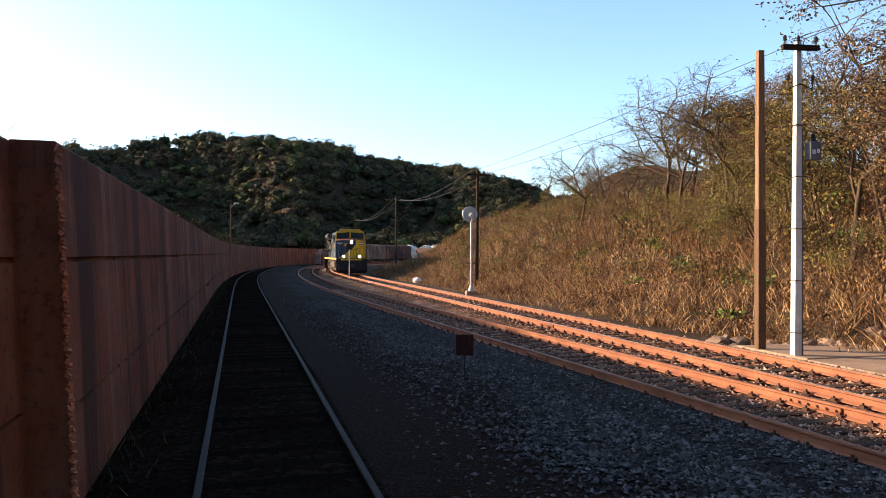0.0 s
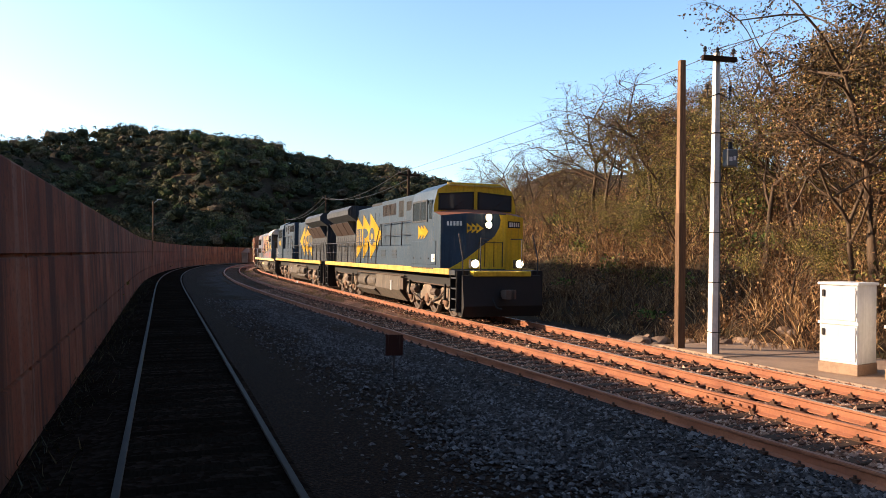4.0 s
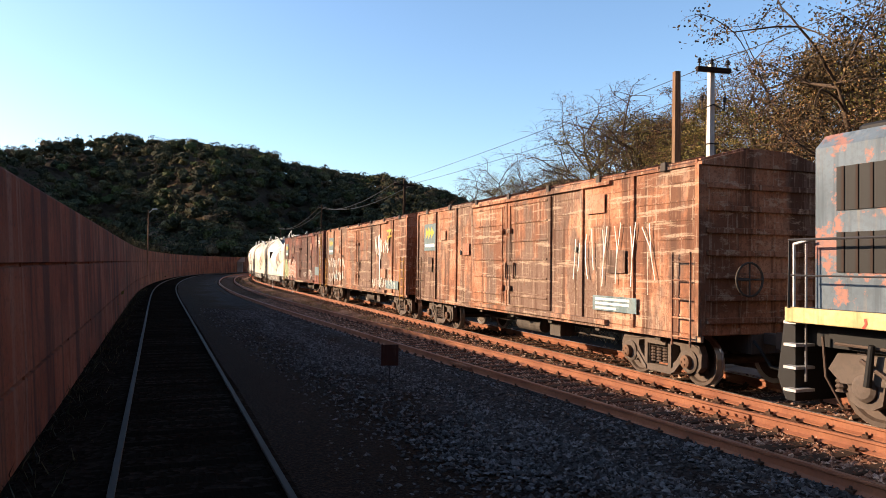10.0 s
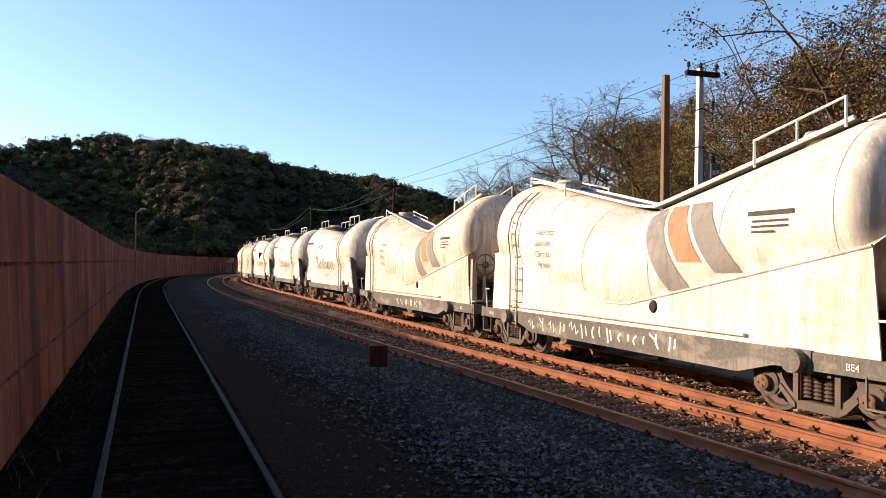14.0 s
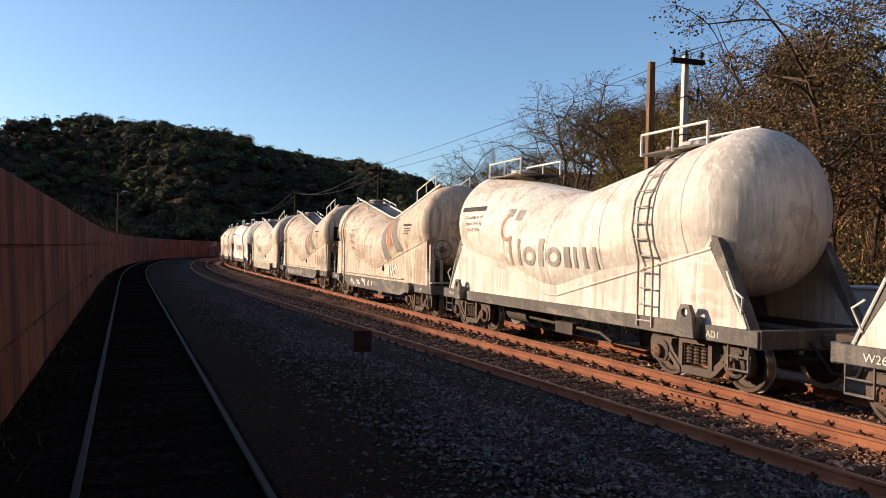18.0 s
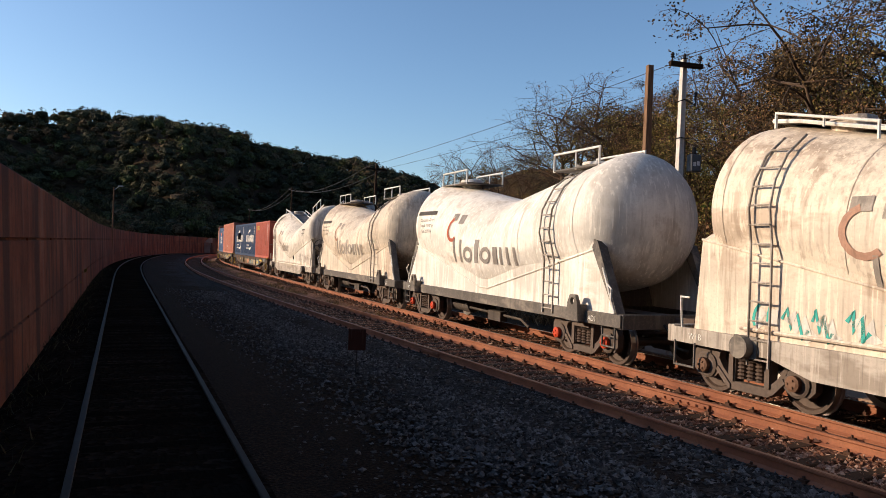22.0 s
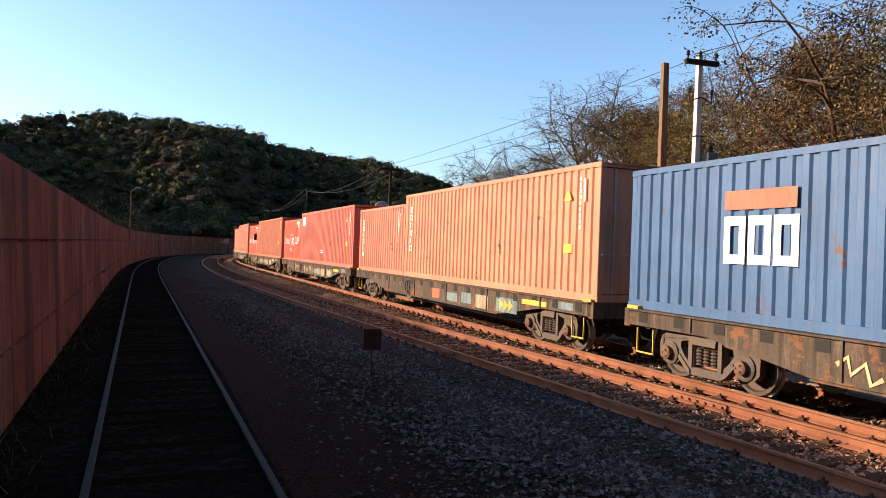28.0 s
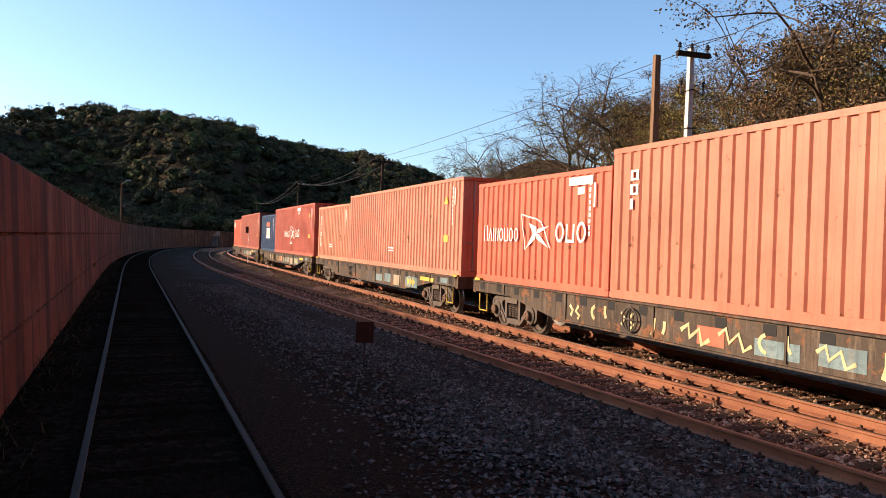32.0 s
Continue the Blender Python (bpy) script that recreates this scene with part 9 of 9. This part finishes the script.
    for k in range(6):
        t = k * math.pi / 3
        strip(bm, [(7.1 + 0.08 * math.cos(t), 2.55 + 0.08 * math.sin(t)), (7.1 + 0.26 * math.cos(t), 2.55 + 0.26 * math.sin(t))], 0.09, on_flat(-0.876))
    part("wheel_emblem", bm, M_WHITE_MARK, sh, "white wheel-shaped emblem")
    for e, xe in ((-1, -8.75), (1, 8.65)):
        bm = bmesh.new()
        prism(bm, [(xe - e * 0.1, 1.45), (xe + e * 0.12, 1.42), (xe + e * 0.25, 0.5), (xe + e * 0.1, 0.2), (xe - e * 0.1, 0.2)], -1.3, 1.3)
        part("pilot", bm, M_BLACK, ob, "black pilot plate")
        child("coupler", COUPLER, ob, pose(xe + e * 0.1, 0, 0, 0, 0, 0 if e > 0 else 180))
        hose(ob, xe, e)
        for y in (-1.25, 1.25):
            for k in range(4):
                bm = bmesh.new()
                box(bm, xe - e * 0.2 - 0.22, xe - e * 0.2 + 0.22, y - 0.18, y + 0.18, 0.35 + k * 0.32, 0.39 + k * 0.32)
                part("step", bm, M_STEEL_GREY, ob)
            bm = bmesh.new()
            bar(bm, [(xe, y, 0.5), (xe, y, 2.45), (xe - e * 0.5, y, 2.5)], 0.022)
            bar(bm, [(xe - e * 0.45, y, 0.5), (xe - e * 0.45, y, 2.45)], 0.022)
            part("grab_rail", bm, M_STEEL_GREY, ob)
    bm = bmesh.new()
    prism(bm, [(-1.15, 1.2), (1.15, 1.2), (1.3, 0.85), (1.05, 0.25), (-1.05, 0.25), (-1.3, 0.85)], -5.0, 0.8, "x")
    ft = part("fuel_tank", bm, M_TANKGREY, ob)
    yf = on_flat(-1.312)
    bm = bmesh.new()
    patch(bm, -4.7, -2.5, 0.93, 1.06, on_flat(-1.29))
    part("tank_stripe", bm, M_C_YEL, ft)
    decal(ob, M_C_YEL, "sprayed tags on the fuel tank")(lambda bm: scrawl(bm, 4, -4.6, 0.4, 0.35, 0.8, lambda x, z: -1.065 - 0.25 * (z - 0.25) / 0.6 - 0.012, 12, 0.035), "graffiti")
    decal(ob, M_SPRAY_RED, "red sprayed tags")(lambda bm: scrawl(bm, 14, 1.2, 5.9, 1.6, 2.12, on_flat(-1.482), 13, 0.03), "graffiti")
    decal(ob, M_SPRAY_RED, "red sprayed tags")(lambda bm: scrawl(bm, 24, -4.8, 0.1, 2.0, 3.6, on_flat(-W - 0.04), 13, 0.026), "graffiti")
    decal(ob, M_SPRAY_RED, "red sprayed tags")(lambda bm: scrawl(bm, 34, -7.8, 0.4, 1.31, 1.52, on_flat(-1.486), 14, 0.025), "graffiti")
    # the body is long in the hood: spread the stations along it
    old = [-9.0, -8.7, -8.2, -6.1, -4.9, 0.4, 0.55, 1.9, 3.5, 3.75, 5.75, 6.2, 8.0, 8.65, 9.0]
    far = [-10.1, -9.8, -9.6, -5.8, -3.3, 1.9, 1.95, 3.3, 5.3, 5.65, 7.35, 7.6, 9.3, 9.75, 10.1]
    for o in ob.children_recursive:
        if o.data is COUPLER:
            o.location.x = float(np.interp(o.location.x, old, far))
            continue
        for v in o.data.vertices:
            v.co.x = float(np.interp(v.co.x, old, far))
    loco_truck(ob, 5.8, "loco", M_TRUCK)
    loco_truck(ob, -6.9, "loco", M_TRUCK)
    return ob

# ---- the train: where each vehicle stands at the start, and how it runs ----
SPEED, LATE = 12.61, 0.29
JOINTS = [63.9, 86.31, 108.89, 128.4, 144.4, 160.0, 175.5, 188.2, 201.2, 214.6, 227.6, 240.6, 253.75, 267.4, 281.2, 294.1, 306.5, 320.175]
JOINTS += [JOINTS[-1] + 19.35 * k for k in range(1, 9)]
CARS, LOADS = [], []


def couple(k, ob, half, turned=False):
    CARS.append((ob, {0: 74.75, 1: 96.8, 2: 117.5}.get(k, (JOINTS[k] + JOINTS[k + 1]) / 2), half, turned))
    return ob


couple(0, loco_modern("dusty blue-grey and yellow diesel locomotive, headlights on", True), 6.5)
couple(1, loco_modern("blue-grey and yellow diesel locomotive running backwards", False), 6.5, True)
couple(2, loco_old("old diesel locomotive with peeling pink and grey paint and graffiti"), 6.3)
couple(3, box_car("rusted orange steel box car with double doors", M_BOX_RUST, 1, M_BOX_RUST), 5.8)
couple(4, box_car("rusted orange steel box car with white graffiti", M_BOX_RUST, 2, M_LADDER_YELLOW), 5.8)
couple(5, box_car("dark red steel box car with lime and pink graffiti", M_BOX_RED, 3, M_LADDER_YELLOW, True), 5.8)
W_ = M_SPRAY_WHITE
couple(6, tank_a(M_TANK["white"], "dusty white saddle-backed cement tank wagon with grey bands", 41, "W2A", [("plate", W_, -3.5, 2.0, 0.62, 0.95, 12, 0.05)]), 4.6)
couple(7, tank_a(M_TANK["beige"], "stained beige saddle-backed cement tank wagon", 42, "W5B", [("plate", W_, -1.0, 2.0, 0.62, 0.92, 6, 0.05)]), 4.6)
couple(8, tank_b(M_TANK["white"], "dusty white bulbous cement tank wagon with grey blocks", "W3A BD4", cap=CAP_RED), 4.4)
couple(9, tank_b(M_TANK["white"], "dusty white bulbous cement tank wagon with a tagged end", "W26 BD4"), 4.4)
couple(10, tank_b(M_TANK["white"], "dusty white bulbous cement tank wagon with grey blocks", "W2A BD4"), 4.4)
h6 = couple(11, tank_a(M_TANK["brown"], "brown-stained saddle-backed cement tank wagon with white graffiti", 46, "W2A", [("plate", W_, -4.5, -0.5, 1.04, 1.45, 6, 0.07), ("plate", W_, -3.2, 0.2, 0.62, 0.94, 4, 0.12)]), 4.6)
lettering("RVO", 0.62, h6, W_, on_side(2.2, -1.262, 1.12), "graffiti", 0.03)
couple(12, tank_a(M_TANK["brown"], "brown-stained saddle-backed cement tank wagon with a black-tagged end", 47, "W5B", [("plate", W_, -4.6, 0.4, 0.6, 0.93, 11, 0.06), ("plate", M_GREY_MARK, 3.2, 5.2, 1.2, 1.85, 5, 0.08)], True), 4.6)
couple(13, tank_a(M_TANK["beige"], "beige saddle-backed cement tank wagon with turquoise graffiti", 48, "W1B", [("plate", W_, -4.4, 0.2, 1.05, 1.5, 9, 0.16), ("plate", M_TEAL_SPRAY, -4.5, 0.6, 1.04, 1.6, 10, 0.06)],
                        True, True, False, True), 4.6)
couple(14, tank_b(M_TANK["bright"], "clean white bulbous cement tank wagon with a red ring mark", "W3J BD4", cap=CAP_RED, pale=False), 4.4)
couple(15, tank_b(M_TANK["beige"], "cement-stained bulbous tank wagon with grey blocks", "W3B BD4"), 4.4)
couple(16, tank_a(M_TANK["white"], "dusty white saddle-backed cement tank wagon with a brand word", 51, "W2A", [("plate", M_GREY_MARK, 2.6, 5.0, 1.1, 1.8, 8, 0.035)], False, True, False, True), 4.6)


def load(k, box_ob, dx):
    LOADS.append((box_ob, CARS[k][1], CARS[k][2], dx))
    return box_ob


HC, STD = 2.896, 2.591
WAGONS = [
    [("red", 20, 6.12, "tol"), ("blue", 20, 0.0, "cg"), ("blue", 20, -6.12, "cg")],
    [("salmon", 40, 3.05, "code"), ("sky", 20, -6.12, "mark")],
    [("orange", 40, 3.05, "tall"), ("salmon", 20, -6.12, "tall")],
    [("crimson", 40, 3.05, "patch"), ("bright", 20, -6.12, "star")],
    [("rust", 40, 3.05, "tex"), ("bright", 20, -6.12, "star")],
    [("salmon", 40, 3.05, "code"), ("orange", 20, -6.12, "tall")],
    [("red", 40, 3.05, "star"), ("blue", 20, -6.12, "mark")],
    [("brick", 40, 3.05, "code"), ("bright", 20, -6.12, "patch")],
]
NAMES = {"red": "dull red", "blue": "navy blue", "salmon": "salmon orange", "sky": "blue", "orange": "light orange", "crimson": "crimson", "bright": "bright red", "rust": "rusty red", "brick": "brick red"}
for w, boxes in enumerate(WAGONS):
    k = 17 + w
    couple(k, flat_wagon("rusty flat wagon carrying containers, tagged with spray paint", w + 1), 7.15)
    for colour, feet, dx, mark in boxes:
        H = HC if feet == 40 else STD
        c = container(12.19 if feet == 40 else 6.06, H, M_CB[colour], f"{NAMES[colour]} corrugated steel {feet}-foot container on a flat wagon")
        L = 6.09 if feet == 40 else 3.03
        load(k, c, dx)
        code_lines(c, L - 0.75, H)
        if mark == "cg":
            blue_marks(c, True)
        elif mark == "star":
            red_shield(c, H)
        elif mark in ("tall", "tex"):
            tall_word(c, -L + 0.55, H, 6 if mark == "tall" else 3, 3)
        elif mark == "patch":
            decal(c, M_WHITE_MARK)(lambda bm: patch(bm, -L + 0.4, -L + 1.2, H - 0.75, H - 0.25, CY), "label_plate")
        elif mark == "tol":
            decal(c, M_YELLOW_MARK, "yellow brand word as blocks")(lambda bm: word_blocks(bm, -2.6, -1.2, 2.0, 2.3, CY, 6, 4, 0.2), "brand_mark")
        elif mark == "mark":
            decal(c, M_WHITE_MARK)(lambda bm: word_blocks(bm, -0.6, 0.9, 0.9, 1.65, CY, 3, 2, 0.1), "brand_mark")
            decal(c, M_CB["bright"])(lambda bm: patch(bm, -0.6, 0.8, 1.75, 2.05, CY), "brand_bar")
        if feet == 40:
            decal(c, M_YELLOW_MARK)(lambda bm: (patch(bm, L - 1.35, L - 1.0, H - 1.9, H - 1.7, CY), flat(bm, [(L - 1.4, CY(0, 0), H - 0.75), (L - 1.05, CY(0, 0), H - 0.75), (L - 1.22, CY(0, 0), H - 0.5)])), "warning_label")
        scuff = random.Random(w * 7 + feet)
        decal(c, M_WHITE_MARK)(lambda bm: small_print(bm, -0.6, 0.75, CY, 2, 0.7, 0.05, 0.05, w), "small_print") if scuff.random() < 0.5 else None



def run(t):
    """How far the train has run: a steady pace that rises a little towards the end."""
    u = max(0.0, t - 25.2)
    return SPEED * t + LATE * (u * u / 4 if u < 2 else u - 1)


def ride(mid, half, t, turned=False, dx=0.0, dz=0.0):
    s = mid - run(t)
    a, b = (Vector((*main.at(s + q)[:2], MAIN_Z + 0.004)) for q in (-half, half))
    d = a - b
    return Matrix.Translation((a + b) / 2) @ Matrix.Rotation(math.atan2(d.y, d.x) + (math.pi if turned else 0), 4, "Z") @ Matrix.Translation((dx, 0, dz))

# ---- sleepers and stones ----


def sleeper_mesh(length, fastened=True):
    bm = bmesh.new()
    box(bm, -0.115, 0.115, -length / 2, length / 2, -0.16, 0.0, 0.012)
    for sd in (-GAUGE / 2, GAUGE / 2) if fastened else ():
        box(bm, -0.10, 0.10, sd - 0.16, sd + 0.16, 0.0, 0.014, mi=1)
        for q in (-1, 1):
            box(bm, -0.045, 0.045, sd + q * 0.085, sd + q * 0.15, 0.014, 0.05, mi=1)
            tube(bm, (0, sd + q * 0.12, 0.03), (0, sd + q * 0.12, 0.085), 0.024, 0.016, 6, mi=1)
    return quiet(bm, "sleeper", [M_SLEEPER, M_CLIP] if fastened else M_SLEEPER_SHADE)


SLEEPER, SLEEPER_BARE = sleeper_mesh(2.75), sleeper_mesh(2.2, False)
rng = random.Random(9)
for key, line, z, s0, s1, step in (("main", main, MAIN_Z, -8, 112, 0.56), ("loop", loop, 0.0, -9, 104, 0.56), ("siding", siding, LEFT_Z, -2.5, 70, 0.6)):
    s = s0
    while s < s1:
        x, y, h = line.at(s, rng.uniform(-0.06, 0.06))
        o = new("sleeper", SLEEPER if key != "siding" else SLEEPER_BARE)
        o.parent = tracks[key]
        o.matrix_basis = Matrix.Translation((x, y, z - (0.172 if key != "siding" else 0.0845))) @ Matrix.Rotation(h + rng.uniform(-0.02, 0.02), 4, "Z")
        s += step * rng.uniform(0.94, 1.06)

# joint bars on the loop's right rail and one on the main's
for line, z, sd, s in ((loop, 0.0, -GAUGE / 2, 1.6), (loop, 0.0, GAUGE / 2, 7.5), (main, MAIN_Z, GAUGE / 2, 14.0), (loop, 0.0, -GAUGE / 2, 20.0)):
    x, y, h = line.at(s, sd)
    bm = bmesh.new()
    box(bm, -0.5, 0.5, 0.016, 0.05, -0.125, -0.042, 0.008)
    for k in range(6):
        tube(bm, (-0.42 + k * 0.168, 0.05, -0.085), (-0.42 + k * 0.168, 0.085, -0.085), 0.021, 0.018, 6)
    part("joint_bar", bm, M_RAIL, tracks["loop" if line is loop else "main"], "bolted rusty joint bar",
         Matrix.Translation((x, y, z)) @ Matrix.Rotation(h, 4, "Z"))

OCT = np.array([(1, 0, 0), (-1, 0, 0), (0, 1, 0), (0, -1, 0), (0, 0, 1), (0, 0, -1)], float)
OCF = [(0, 2, 4), (2, 1, 4), (1, 3, 4), (3, 0, 4), (2, 0, 5), (1, 2, 5), (3, 1, 5), (0, 3, 5)]


def stones(name, x, y, z, size, mat, label):
    n = len(x)
    v = OCT[None] * (1 + R.normal(size=(n, 6, 1)) * 0.22) + R.normal(size=(n, 6, 3)) * 0.24
    v *= np.stack([R.uniform(0.7, 1.25, n), R.uniform(0.7, 1.25, n), R.uniform(0.5, 0.85, n)], 1)[:, None] * np.asarray(size)[:, None, None]
    t = R.uniform(0, 2 * np.pi, n)[:, None]
    rx = v[..., 0] * np.cos(t) - v[..., 1] * np.sin(t)
    ry = v[..., 0] * np.sin(t) + v[..., 1] * np.cos(t)
    v = np.stack([rx + x[:, None], ry + y[:, None], v[..., 2] + z[:, None]], -1).reshape(-1, 3)
    f = [(a + 6 * i, b + 6 * i, c + 6 * i) for i in range(n) for a, b, c in OCF]
    stuff(name, soup(name, v, f, mat), label, "stones")


def along_line(line, n, s0, s1, o0, o1, power=1.5):
    s = s0 + (s1 - s0) * R.uniform(0, 1, n) ** power
    p = line.pts[((s + line.back) / line.ds).astype(int)]
    frac = R.uniform(-line.ds / 2, line.ds / 2, n)
    o = R.uniform(o0, o1, n)
    return p[:, 0] - np.sin(p[:, 2]) * o + np.cos(p[:, 2]) * frac, p[:, 1] + np.cos(p[:, 2]) * o + np.sin(p[:, 2]) * frac, o


for name, line, z, n, s1, o0, o1 in (("main_ballast_stones", main, MAIN_Z, 38000, 46, -1.9, 1.5), ("loop_ballast_stones", loop, 0.0, 38000, 40, -1.35, 0.85)):
    x, y, o = along_line(line, n, -7, s1, o0, o1)
    hump = np.where(np.abs(np.abs(o) - GAUGE / 2) < 0.1, -0.05, 0.0)
    stones(name, x, y, z - 0.205 + hump + R.uniform(-0.012, 0.03, n), R.uniform(0.019, 0.042, n), M_STONE_RUST, "loose rust-stained ballast stones among the sleepers")
n = 70000
t, s = R.uniform(0, 1, n), 0.5 + 33 * R.uniform(0, 1, n) ** 1.7
ia = ((s + siding.back) / siding.ds).astype(int)
ib = ((s - 4 + loop.back) / loop.ds).astype(int)
pa, pb = siding.pts[ia], loop.pts[ib]
ax, ay = pa[:, 0] + np.sin(pa[:, 2]) * 1.3, pa[:, 1] - np.cos(pa[:, 2]) * 1.3
bx_, by_ = pb[:, 0] - np.sin(pb[:, 2]) * 0.9, pb[:, 1] + np.cos(pb[:, 2]) * 0.9
t = t ** 0.5
jit = R.uniform(-0.25, 0.25, (2, n))
x, y = ax + (bx_ - ax) * t + jit[0], ay + (by_ - ay) * t + jit[1]
hollow = np.sin(x * 0.9 + 1.4 * np.sin(y * 0.5)) + np.sin(y * 0.63 - 0.5 * x)
keep = (t > 0.50 + 0.12 * hollow) | (R.uniform(0, 1, n) < 0.3)
x, y, t = x[keep], y[keep], t[keep]
n = len(x)
stones("gravel_stones", x, y, -0.275 + 0.10 * nsm((t - 0.80) / 0.15) + R.uniform(-0.02, 0.02, n), R.uniform(0.019, 0.042, n) * np.where(R.uniform(0, 1, n) > 0.997, 2.0, 1), M_STONE_GREY,
       "loose dark grey gravel between the tracks")


def motions():
    """The train rolls through at a steady speed; its wheels turn."""
    steps = [k * 0.4 for k in range(81)]
    for ob, mid, half, turned in CARS:
        walk(ob, [(t, ride(mid, half, t, turned)) for t in steps])
    for ob, mid, half, dx in LOADS:
        walk(ob, [(t, ride(mid, half, t, False, dx, 1.146)) for t in steps])
    for (kind, x, r), wheels in WHEELS.items():
        way = -1 if kind == "reversed" else 1
        walk(wheels[0], [(k / FPS, pose(x, 0, r, 0, 0, 0) @ Matrix.Rotation(way * run(k / FPS) / r % (2 * math.pi), 4, "Y")) for k in range(961)])
        keys = wheels[0].animation_data
        for w in wheels[1:]:
            w.rotation_mode = "QUATERNION"
            data = w.animation_data_create()
            data.action = keys.action
            data.action_slot = keys.action_slot


motions()
